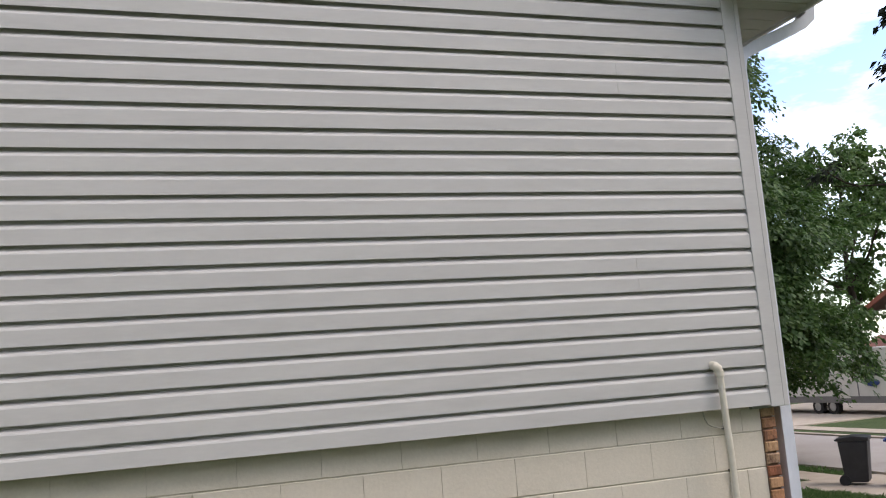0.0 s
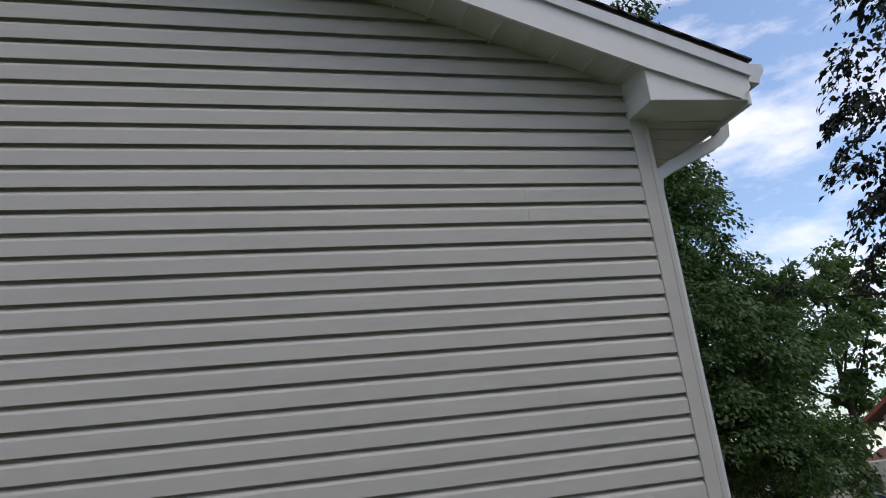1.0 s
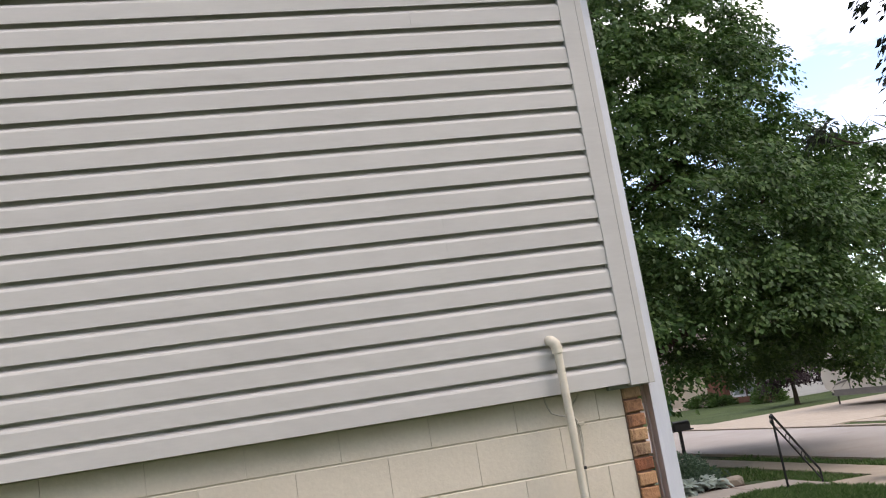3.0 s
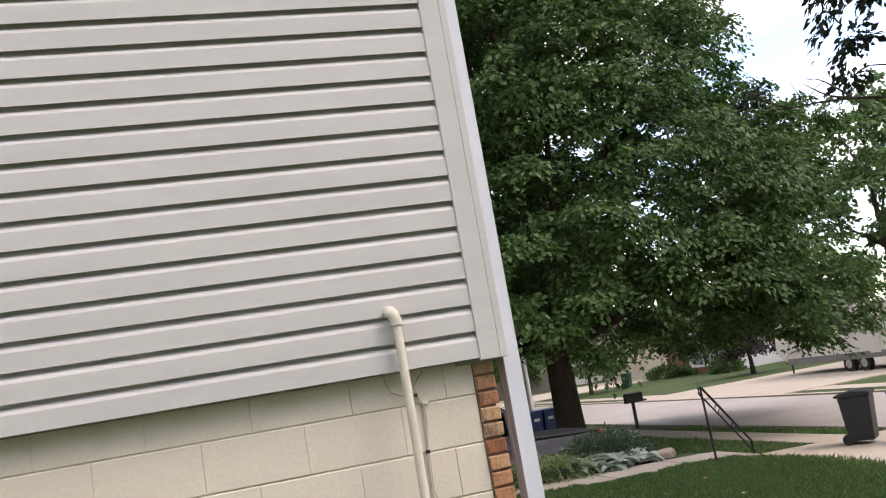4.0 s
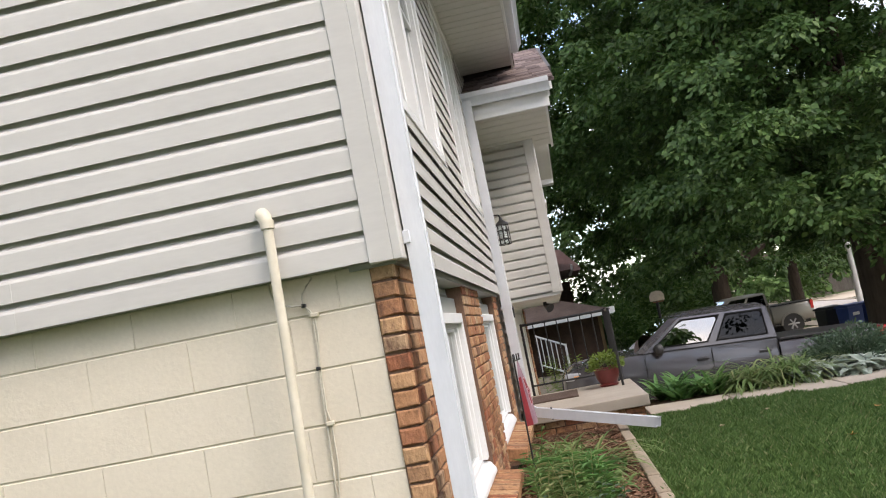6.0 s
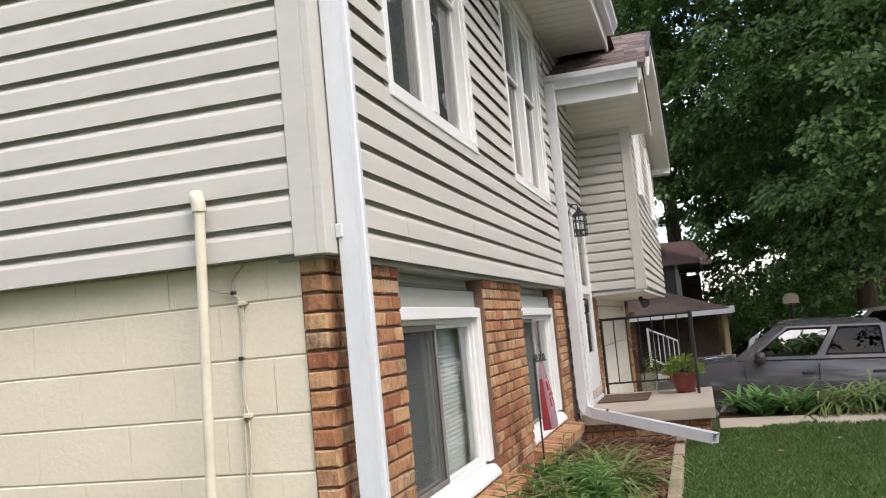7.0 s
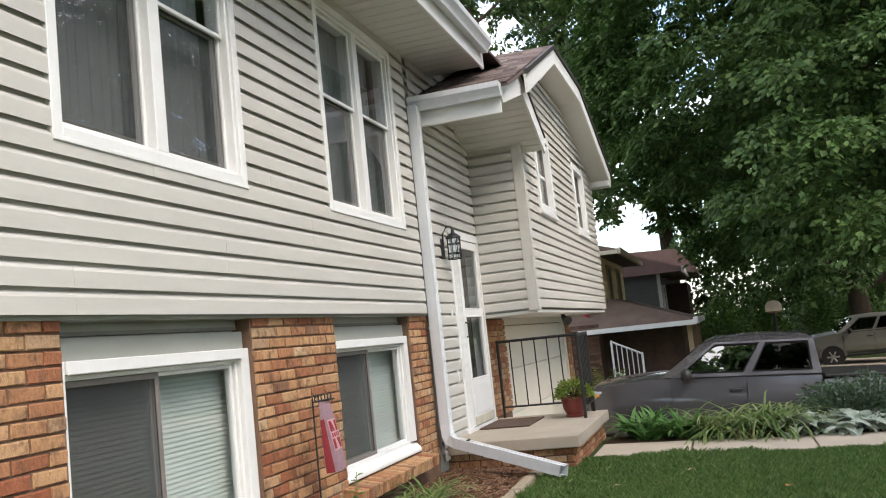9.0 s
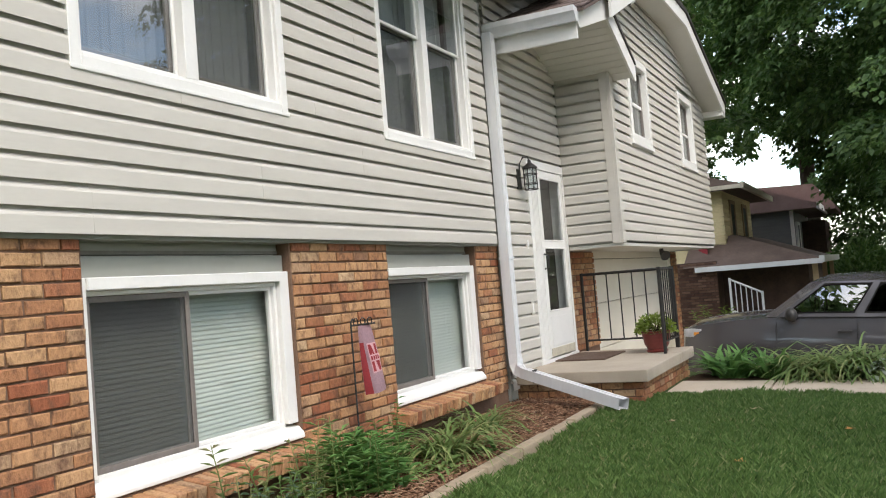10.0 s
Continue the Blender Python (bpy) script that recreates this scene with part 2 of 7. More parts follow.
M_FARBRICKS = surf("weathered_brick", (0.10, 0.058, 0.042), (0.16, 0.09, 0.065), 0.9, 6, 40, 0.4, 0.004, spec=0.1,
                   random_to=[(0, (0.08, 0.045, 0.035)), (0.5, (0.15, 0.085, 0.06)), (1, (0.21, 0.13, 0.095))])
M_CARGREY = surf("grey_car_paint", (0.058, 0.056, 0.062), (0.068, 0.065, 0.072), 0.27, 0.6, 200, 0, metal=0.4, coat=0.8, fine_amt=0.03)
M_CARTAN = surf("tan_car_paint", (0.15, 0.145, 0.125), (0.18, 0.175, 0.15), 0.4, 0.6, 200, 0, metal=0.3, coat=0.5, fine_amt=0.03)
M_TYRE = surf("tyre_rubber", (0.015, 0.015, 0.015), (0.028, 0.027, 0.026), 0.85, 8, 80, 0.3, 0.003)
M_RIM = surf("alloy_rim", (0.38, 0.38, 0.39), (0.46, 0.46, 0.47), 0.3, 6, 60, 0, metal=0.8)
M_BLACK = surf("black_plastic", (0.012, 0.012, 0.013), (0.022, 0.022, 0.023), 0.5, 6, 80, 0.15, 0.001)
M_LAMPGLASS = surf("headlamp_lens", (0.30, 0.31, 0.33), (0.40, 0.41, 0.43), 0.1, 9, 60, 0, coat=1.0)
M_TAIL = surf("tail_lens", (0.40, 0.015, 0.015), (0.50, 0.03, 0.025), 0.15, 9, 60, 0, coat=1.0)
M_AMBER = surf("amber_lens", (0.60, 0.22, 0.03), (0.65, 0.27, 0.05), 0.15, 9, 60, 0, coat=1.0)
M_BLUE = surf("blue_plastic", (0.012, 0.035, 0.16), (0.02, 0.05, 0.20), 0.5, 4, 60, 0.1, 0.001)
M_GREENBIN = surf("green_plastic", (0.012, 0.06, 0.035), (0.018, 0.08, 0.045), 0.5, 4, 60, 0.1, 0.001)
M_RV = surf("trailer_skin", (0.58, 0.56, 0.50), (0.64, 0.62, 0.56), 0.35, 0.8, 30, 0.03, 0.001, fine_amt=0.05)
M_RVGREY = surf("trailer_stripe", (0.17, 0.16, 0.155), (0.22, 0.21, 0.20), 0.4, 2, 30, 0)
M_FARWHITE = surf("white_far_siding", (0.58, 0.56, 0.53), (0.66, 0.64, 0.61), 0.6, 1, 12, 0.05, 0.002, stretch=(1, 1, 5))
M_FARCREAM = surf("cream_far_paint", (0.56, 0.49, 0.38), (0.62, 0.55, 0.43), 0.6, 1, 12, 0.05, 0.002)
M_FARROOF = surf("far_shingle", (0.12, 0.084, 0.068), (0.18, 0.128, 0.105), 0.9, 2, 40, 0.4, 0.01, dark=((0.09, 0.065, 0.055), 6, 0.55))
M_MAUVEROOF = surf("mauve_shingle", (0.19, 0.122, 0.112), (0.26, 0.172, 0.16), 0.9, 1.5, 40, 0.4, 0.01, dark=((0.17, 0.105, 0.10), 5, 0.55))
M_FARBRICK = surf("far_brick", (0.17, 0.075, 0.045), (0.24, 0.11, 0.07), 0.9, 3, 25, 0.4, 0.01, dark=((0.12, 0.06, 0.04), 8, 0.52))
M_DARKBRICK = surf("dark_brick", (0.06, 0.036, 0.027), (0.095, 0.058, 0.043), 0.9, 3, 25, 0.4, 0.01, dark=((0.04, 0.025, 0.02), 8, 0.52))
M_YELLOW = surf("yellow_siding", (0.72, 0.61, 0.34), (0.78, 0.67, 0.39), 0.6, 1, 14, 0.05, 0.002, stretch=(1, 1, 6))
M_GREYSIDE = surf("grey_siding", (0.13, 0.13, 0.135), (0.165, 0.165, 0.17), 0.6, 1, 14, 0.05, 0.002, stretch=(1, 1, 6))
M_REDTRIM = surf("rust_trim", (0.24, 0.07, 0.035), (0.30, 0.095, 0.05), 0.6, 2, 30, 0.05, 0.002)
M_FENCE = surf("weathered_fence", (0.12, 0.10, 0.085), (0.18, 0.15, 0.13), 0.9, 3, 40, 0.4, 0.005, stretch=(4, 4, 0.5))
M_WOOD = surf("porch_wood", (0.34, 0.24, 0.14), (0.42, 0.31, 0.19), 0.7, 3, 40, 0.2, 0.003)

# ---- building helpers ----
def box(bm, x0, x1, y0, y1, z0, z1):
    vs = [bm.verts.new((x, y, z)) for z in (z0, z1) for y in (y0, y1) for x in (x0, x1)]
    for f in ((0, 2, 3, 1), (4, 5, 7, 6), (0, 1, 5, 4), (2, 6, 7, 3), (0, 4, 6, 2), (1, 3, 7, 5)):
        bm.faces.new([vs[i] for i in f])
    return vs


def boxes(*dims):
    bm = bmesh.new()
    for d in dims:
        box(bm, *d)
    return bm


def prism(bm, pts, a0, a1, axis="y"):
    """A polygon of (u, v) pairs drawn out along an axis; u, v are the other two axes in order."""
    def at(u, v, a):
        return {"x": (a, u, v), "y": (u, a, v), "z": (u, v, a)}[axis]
    r0, r1 = [bm.verts.new(at(u, v, a0)) for u, v in pts], [bm.verts.new(at(u, v, a1)) for u, v in pts]
    n = len(pts)
    for i in range(n):
        bm.faces.new((r0[i], r0[(i + 1) % n], r1[(i + 1) % n], r1[i]))
    bm.faces.new(r0[::-1])
    bm.faces.new(r1)
    return bm


def tube(bm, pts, radii, sides=8, cap=True):
    """A round bar through points."""
    pts = [Vector(p) for p in pts]
    if isinstance(radii, (int, float)):
        radii = [radii] * len(pts)
    rings, up = [], Vector((0.31, 0.17, 0.93))
    for i, p in enumerate(pts):
        d = (pts[min(i + 1, len(pts) - 1)] - pts[max(i - 1, 0)]).normalized()
        a = d.cross(up if abs(d.dot(up)) < 0.95 else Vector((1, 0, 0))).normalized()
        b = d.cross(a)
        rings.append([bm.verts.new(p + radii[i] * (a * math.cos(t) + b * math.sin(t))) for t in (2 * math.pi * k / sides for k in range(sides))])
    for r, s in zip(rings, rings[1:]):
        for k in range(sides):
            bm.faces.new((r[k], r[(k + 1) % sides], s[(k + 1) % sides], s[k]))
    if cap:
        bm.faces.new(rings[0])
        bm.faces.new(rings[-1][::-1])
    return bm


def lathe(bm, profile, centre=(0, 0, 0), sides=20):
    rings = [[bm.verts.new((centre[0] + r * math.cos(t), centre[1] + r * math.sin(t), centre[2] + z)) for t in (2 * math.pi * k / sides for k in range(sides))] for r, z in profile]
    for r, s in zip(rings, rings[1:]):
        for k in range(sides):
            bm.faces.new((r[k], r[(k + 1) % sides], s[(k + 1) % sides], s[k]))
    bm.faces.new(rings[0][::-1])
    bm.faces.new(rings[-1])
    return bm


def bevel(bm, w=0.006, seg=2, angle=30):
    bmesh.ops.recalc_face_normals(bm, faces=bm.faces[:])
    es = [e for e in bm.edges if len(e.link_faces) == 2 and e.calc_face_angle(0) > radians(angle)]
    bmesh.ops.bevel(bm, geom=es, offset=w, segments=seg, profile=0.6, affect="EDGES")
    return bm


def mesh_of(name, bm, mat, smooth=False):
    bmesh.ops.recalc_face_normals(bm, faces=bm.faces[:])
    me = bpy.data.meshes.new(name)
    bm.to_mesh(me)
    bm.free()
    me.materials.append(mat)
    if smooth:
        me.shade_smooth()
        me.set_sharp_from_angle(angle=radians(40))
    return me


def part(name, bm, mat, parent=None, label="", smooth=False):
    ob = new(name, mesh_of(name, bm, mat, smooth))
    if parent:
        ob.parent = parent
        ob.matrix_parent_inverse = parent.matrix_basis.inverted()
    return tagged(ob, label)


def thing(name, label, category, at=(0, 0, 0), group="", kind=""):
    e = new(name)
    e.empty_display_size = 0.1
    e.matrix_basis = Matrix.Translation(at)
    return tagged(e, label, category, group, kind)


def whole(name, bm, mat, label, category, group="", kind="", smooth=False):
    return tagged(part(name, bm, mat, None, "", smooth), label, category, group, kind)


def soup(name, verts, faces, mat, parent=None):
    me = bpy.data.meshes.new(name)
    me.from_pydata(verts, [], faces)
    me.materials.append(mat)
    ob = new(name, me)
    if parent:
        ob.parent = parent
        ob.matrix_parent_inverse = parent.matrix_basis.inverted()
    return ob


def sstep(a, b, x):
    t = np.clip((np.asarray(x, float) - a) / (b - a), 0, 1)
    return t * t * (3 - 2 * t)


def ground_z(x, y):
    """The lie of the land: a level yard by the house, a bank down to the drive and the street."""
    x, y = np.asarray(x, float), np.asarray(y, float)
    yard = -0.022 * np.clip(x, 0, 5.2)
    low = np.interp(x, [1.0, 9.0, 13.0], [-0.86, -1.26, -1.34])
    b = np.maximum(sstep(5.0, 6.9, x), sstep(7.75, 8.0, y))
    z = yard * (1 - b) + low * b
    return z - 0.05 * sstep(13.3, 13.5, x) * sstep(19.8, 19.6, x)


# ---- ground, street and paving ----
gx = np.unique(np.concatenate([np.linspace(-400, -20, 12), np.linspace(-20, 0, 12), np.linspace(0, 8, 44), np.linspace(8, 13, 12), np.linspace(13, 24, 45), np.linspace(24, 60, 16), np.linspace(60, 500, 14)]))
gy = np.unique(np.concatenate([np.linspace(-400, -20, 12), np.linspace(-20, 0, 14), np.linspace(0, 7, 20), np.linspace(7, 9, 24), np.linspace(9, 30, 14), np.linspace(30, 90, 14), np.linspace(90, 600, 14)]))
GX, GY = np.meshgrid(gx, gy)
GZ = ground_z(GX, GY)
nx, ny = len(gx), len(gy)
g_faces = [(j * nx + i, j * nx + i + 1, (j + 1) * nx + i + 1, (j + 1) * nx + i) for j in range(ny - 1) for i in range(nx - 1)]
ground = tagged(soup("ground", np.stack([GX.ravel(), GY.ravel(), GZ.ravel()], 1).tolist(), g_faces, M_LAWN), "mown green lawn sloping from the house to the street", "lawn", kind="structure")


def strip(name, x0, x1, y0, y1, lift, mat, label, thick=0.12, nxs=8, nys=8):
    """A slab that follows the ground."""
    xs, ys = np.linspace(x0, x1, nxs + 1), np.linspace(y0, y1, nys + 1)
    X, Y = np.meshgrid(xs, ys)
    Z = ground_z(X, Y) + lift
    n = (nxs + 1) * (nys + 1)
    v = np.concatenate([np.stack([X.ravel(), Y.ravel(), Z.ravel()], 1), np.stack([X.ravel(), Y.ravel(), Z.ravel() - thick], 1)]).tolist()
    w = nxs + 1
    f = [(j * w + i, j * w + i + 1, (j + 1) * w + i + 1, (j + 1) * w + i) for j in range(nys) for i in range(nxs)]
    rim = [i for i in range(w)] + [(j * w + w - 1) for j in range(1, nys + 1)] + [nys * w + i for i in range(w - 2, -1, -1)] + [j * w for j in range(nys - 1, 0, -1)]
    f += [(rim[k], rim[k - 1], rim[k - 1] + n, rim[k] + n) for k in range(len(rim))]
    return tagged(soup(name, v, f, mat), label, kind="structure") if label else soup(name, v, f, mat)


strip("road", 13.45, 19.7, -120, 220, 0.03, M_STREET, "pale worn concrete street", 0.1, 6, 60)
for kx in (13.28, 19.72):
    strip("kerb", kx, kx + 0.16, -120, 220, 0.075, M_CONC, "low concrete kerb along the street", 0.2, 1, 60)
for px0 in (11.4, 21.0):
    strip("pavement", px0, px0 + 1.1, -100, 200, 0.03, M_CONC, "pale concrete footpath beside the street", 0.1, 2, 60)
drive = strip("driveway", 0.0, 13.4, 8.05, 13.6, 0.036, M_CONC, "concrete driveway leading to the garage", 0.2, 20, 6)
strip("driveway", 19.92, 35, 61, 74, 0.05, M_CONC, "pale driveway across the street", 0.1, 8, 6)
strip("driveway", 19.92, 34, 27, 39.5, 0.05, M_CONC, "pale driveway with a parked trailer", 0.1, 8, 6)
strip("driveway", 4.7, 13.4, 31.2, 36.2, 0.05, M_CONC, "neighbouring concrete driveway", 0.1, 20, 4)

front_walk = thing("front_walk", "tan concrete garden walk in jointed slabs", "walk", kind="structure")
xs = [1.28, 2.18, 3.28, 4.28, 4.95]
for a, b in zip(xs, xs[1:]):
    bm = bmesh.new()
    vs = box(bm, a + 0.008, b - 0.008, 6.28, 7.12, -0.12, 0.035)
    bevel(bm, 0.012, 2)
    for v in bm.verts:
        v.co.z += -0.022 * v.co.x
    part("slab", bm, M_CONC, front_walk)

# ---- the house: shell ----
SB = 1.5            # foot of the siding
CO = 0.1143         # one course of siding
BK = 0.2032         # one course of block


def course_profile():
    """Dutch-lap course: (out, up)."""
    return [(0.001, 0.066), (0.022, 0.064), (0.0285, 0.0), (0.0315, 0.0), (0.030, 0.074), (0.0255, 0.085), (0.014, 0.0965), (0.004, 0.1025), (0.0015, CO + 0.024)]


PROFILE = course_profile()


def siding_run(parent, u0, u1, k0, n, place, name="siding_panel", base=SB, mat=None):
    """A run of n courses from course k0 between u0 and u1; place(u, out, z) gives the world point."""
    bm = bmesh.new()
    for k in range(k0, k0 + n):
        z = base + k * CO
        rows = [[bm.verts.new(place(u, o, z + h)) for o, h in PROFILE] for u in (u0, u1)]
        for i in range(len(PROFILE) - 1):
            bm.faces.new((rows[0][i], rows[1][i], rows[1][i + 1], rows[0][i + 1]))
        bm.faces.new(rows[0])
        bm.faces.new(rows[1][::-1])
    return part(name, bm, mat or M_SIDING, parent)


def clad(parent, u0, u1, k0, k1, place, openings=(), length=3.66, shift=0.0, limit=None, base=SB):
    """Courses k0..k1 in double panels with staggered end joints, cut round openings (u0, u1, z0, z1)."""
    k = k0
    rowi = 0
    while k < k1:
        n = 2 if (k % 2 == 0 and k + 1 < k1) else 1
        spans = []
        blocked = []
        if n == 2:
            s1 = [o for o in openings if o[2] < base + (k + 1) * CO - 0.01 and o[3] > base + k * CO + 0.01]
            s2 = [o for o in openings if o[2] < base + (k + 2) * CO - 0.01 and o[3] > base + (k + 1) * CO + 0.01]
            if s1 != s2:
                n = 1
        blocked = [o for o in openings if o[2] < base + (k + n) * CO - 0.01 and o[3] > base + k * CO + 0.01]
        a, b = (u0, u1) if limit is None else limit(u0, u1, base + k * CO)
        cuts = sorted((max(a, o[0]), min(b, o[1])) for o in blocked if o[0] < b and o[1] > a)
        pos = a
        for c0, c1 in cuts:
            if c0 > pos + 0.01:
                spans.append((pos, c0))
            pos = max(pos, c1)
        if b > pos + 0.01:
            spans.append((pos, b))
        off = shift + (0.0, 1.25, 2.4, 0.62, 1.85)[rowi % 5]
        for s0, s1 in spans:
            js = [s0] + [j for j in (off + length * q for q in range(-6, 7)) if s0 + 0.25 < j < s1 - 0.25] + [s1]
            for qi, (a0, a1) in enumerate(zip(js, js[1:])):
                e = 0.0012 if qi % 2 else 0.0
                siding_run(parent, a0, a1 + (0.012 if a1 < s1 - 0.01 else 0), k, n, lambda u, o, z, e=e: place(u, o + e, z))
        k += n
        rowi += 1


def at_gable(u, o, z):
    return (u, -o, z)


def at_front(u, o, z):
    return (o, u, z)


RIDGE_X, PITCH = -4.4, 0.335
def rake_z(x):
    """Underside of the gable's sloping soffit."""
    return 4.19 + PITCH * (-0.06 - x) if x > RIDGE_X else 4.19 + PITCH * (-0.06 - (2 * RIDGE_X - x))


WIN_UP = [(0.823, 2.455, 2.246, 3.90), (3.63, 5.255, 2.246, 3.90)]
WIN_LOW = [(0.87, 2.44, 0.30, 1.31), (3.63, 5.20, 0.30, 1.31)]
DOOR = (6.53, 7.70, 0.27, 2.385)

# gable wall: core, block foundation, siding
wall_gable = whole("wall_gable", prism(bmesh.new(), [(-8.7, SB), (-0.02, SB), (-0.02, 4.15), (RIDGE_X, rake_z(RIDGE_X)), (-8.7, 4.15)], 0.002, 0.18, "y"), M_SIDING_SHADED,
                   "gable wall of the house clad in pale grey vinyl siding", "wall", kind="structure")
def gable_limit(u0, u1, z):
    if z < 4.1:
        return u0, u1
    x = -0.06 - (z - 4.19) / PITCH
    return max(u0, 2 * RIDGE_X - x), min(u1, x)
clad(wall_gable, -8.7, -0.088, 0, 34, at_gable, shift=-1.48 - 3.66, limit=gable_limit)
foundation = whole("foundation_wall", boxes((-8.68, -0.11, 0.055, 0.25, -0.1, SB)), M_BLOCKJ, "cream painted concrete block foundation wall", "wall", kind="structure")

# front wall, upper storey
bm = bmesh.new()
edges_y = [0.02, 0.823, 2.455, 3.63, 5.255, 7.72]
for a, b in zip(edges_y, edges_y[1:]):
    if (a, b) in ((0.823, 2.455), (3.63, 5.255)):
        box(bm, -0.18, -0.002, a, b, SB - 0.02, 2.3)
        box(bm, -0.18, -0.002, a, b, 3.85, 4.2)
    elif b == 7.72:
        box(bm, -0.18, -0.002, a, 5.64, SB - 0.02, 4.2)
        box(bm, -0.18, -0.002, 5.64, 6.6, SB - 0.02, 4.2)
        box(bm, -0.18, -0.002, 5.72, 6.6, 0.0, SB - 0.02)
        box(bm, -0.18, -0.002, 6.6, 7.72, 2.3, 4.6)
    else:
        box(bm, -0.18, -0.002, a, b, SB - 0.02, 4.2)
wall_front = whole("wall_front", bm, M_SIDING_SHADED, "front wall of the house clad in pale grey vinyl siding", "wall", kind="structure")
open_up = [(a, b, c + 0.06, d) for a, b, c, d in WIN_UP]
clad(wall_front, 0.09, 5.60, 0, 22, at_front, open_up, shift=0.9)
clad(wall_front, 5.715, 7.70, -12, 23, at_front, [(DOOR[0], 7.9, -1, DOOR[3])], shift=9)

# corner posts
def corner_post(x, y, z0, z1, w=0.09, sx=1, sy=-1, name="corner_post"):
    bm = bmesh.new()
    box(bm, *sorted((x, x - sx * w)), *sorted((y + sy * 0.037, y)), z0, z1)
    box(bm, *sorted((x, x + sx * 0.034)), *sorted((y + sy * 0.037, y - sy * w)), z0, z1)
    return whole(name, bevel(bm, 0.003, 1), M_SIDING, "grey vinyl corner trim of the house", "trim", kind="structure")
corner_post(0.0, 0.0, SB - 0.012, 3.975)
corner_post(0.64, 7.72, 1.47, 3.45)

# bay over the garage: side wall, front gable, floor
BAY_Y0, BAY_Y1, BAY_X = 7.72, 13.87, 0.64
GAB = [(5.87, 3.57), (8.9, 4.80), (11.05, 4.80), (14.15, 3.94)]
def gab_z(y):
    return float(np.interp(y, [p[0] for p in GAB], [p[1] for p in GAB]))
WIN_BAY = [(8.50, 9.55, 2.66, 3.78), (11.55, 12.65, 2.64, 3.80)]
bm = bmesh.new()
ys_b = [BAY_Y0 + 0.02, 8.50, 9.55, 11.55, 12.65, BAY_Y1]
for a, b in zip(ys_b, ys_b[1:]):
    win = [w for w in WIN_BAY if w[0] == a]
    top = lambda y: gab_z(y) - 0.16
    mids = [a] + [q for q in (8.9, 11.05) if a < q < b] + [b]
    if win:
        prism(bm, [(a, 1.49), (b, 1.49), (b, win[0][2] + 0.05), (a, win[0][2] + 0.05)], BAY_X - 0.16, BAY_X - 0.002, "x")
        prism(bm, [(a, win[0][3] - 0.05), (b, win[0][3] - 0.05)] + [(q, top(q)) for q in mids[::-1]], BAY_X - 0.16, BAY_X - 0.002, "x")
    else:
        prism(bm, [(a, 1.49), (b, 1.49)] + [(q, top(q)) for q in mids[::-1]], BAY_X - 0.16, BAY_X - 0.002, "x")
wall_bay = whole("wall_bay", bm, M_SIDING_SHADED, "overhanging upper wall above the garage in grey siding", "wall", kind="structure")
def bay_limit(u0, u1, z):
    lo, hi = u0, u1
    zz = z + 0.2
    if zz > gab_z(u0):
        lo = float(np.interp(zz, [3.57, 4.80], [5.87, 8.9]))
    if zz > gab_z(u1):
        hi = float(np.interp(-zz, [-4.80, -3.94], [11.05, 14.15]))
    return max(u0, lo), min(u1, hi)
clad(wall_bay, BAY_Y0 + 0.09, BAY_Y1, 0, 28, lambda u, o, z: (BAY_X + o, u, z), [w for w in WIN_BAY], shift=2.0, limit=bay_limit)
wall_bay_side = whole("wall_bay_side", boxes((-0.1, BAY_X - 0.02, BAY_Y0 + 0.002, BAY_Y0 + 0.14, 1.48, 3.75)), M_SIDING_SHADED, "short side wall of the overhanging bay", "wall", kind="structure")
clad(wall_bay_side, 0.02, BAY_X - 0.088, 0, 19, lambda u, o, z: (u, BAY_Y0 - o, z), shift=9)
whole("wall_bay_side_far", boxes((-8.6, BAY_X - 0.01, BAY_Y1, BAY_Y1 + 0.14, 1.48, 4.0)), M_SIDING_SHADED, "far side wall of the house", "wall", kind="structure")
whole("bay_floor", boxes((-0.2, BAY_X, BAY_Y0, BAY_Y1, 1.44, 1.475)), M_SOFFIT, "pale underside of the overhanging bay", "trim", kind="structure")
# plain walls and floors that close the house
bm = boxes((-8.7, -8.55, 0.1, 14.0, -0.9, 4.2), (-8.6, -0.3, 13.9, 14.05, -1.0, 1.5), (-8.6, -0.12, 0.3, 13.9, 1.42, 1.44), (-8.6, -0.2, 5.45, 5.6, -0.9, 4.15))
whole("wall_back", bm, M_ROOM, "plain inner and rear walls of the house", "wall", kind="structure")
whole("ceiling", boxes((-8.6, -0.02, 0.1, 13.8, 3.99, 4.03)), M_ROOM, "plain ceiling", "ceiling", kind="structure")

# ---- roofs, soffits, gutters ----
main_roof = thing("main_roof", "dark brown shingled gable roof with white fascia", "roof", kind="structure")
def top_z(x):
    return 4.23 + PITCH * (0.62 - x) if x > RIDGE_X else 4.23 + PITCH * (0.62 - (2 * RIDGE_X - x))
bm = bmesh.new()
prism(bm, [(0.64, top_z(0.64) - 0.02), (0.64, top_z(0.64) + 0.015), (RIDGE_X, top_z(RIDGE_X) + 0.015), (-9.4, top_z(-9.4) + 0.015), (-9.4, top_z(-9.4) - 0.02), (RIDGE_X, top_z(RIDGE_X) - 0.02)], -0.32, 14.0, "y")
part("roof_deck", bm, M_SHINGLE, main_roof)
bm = bmesh.new()
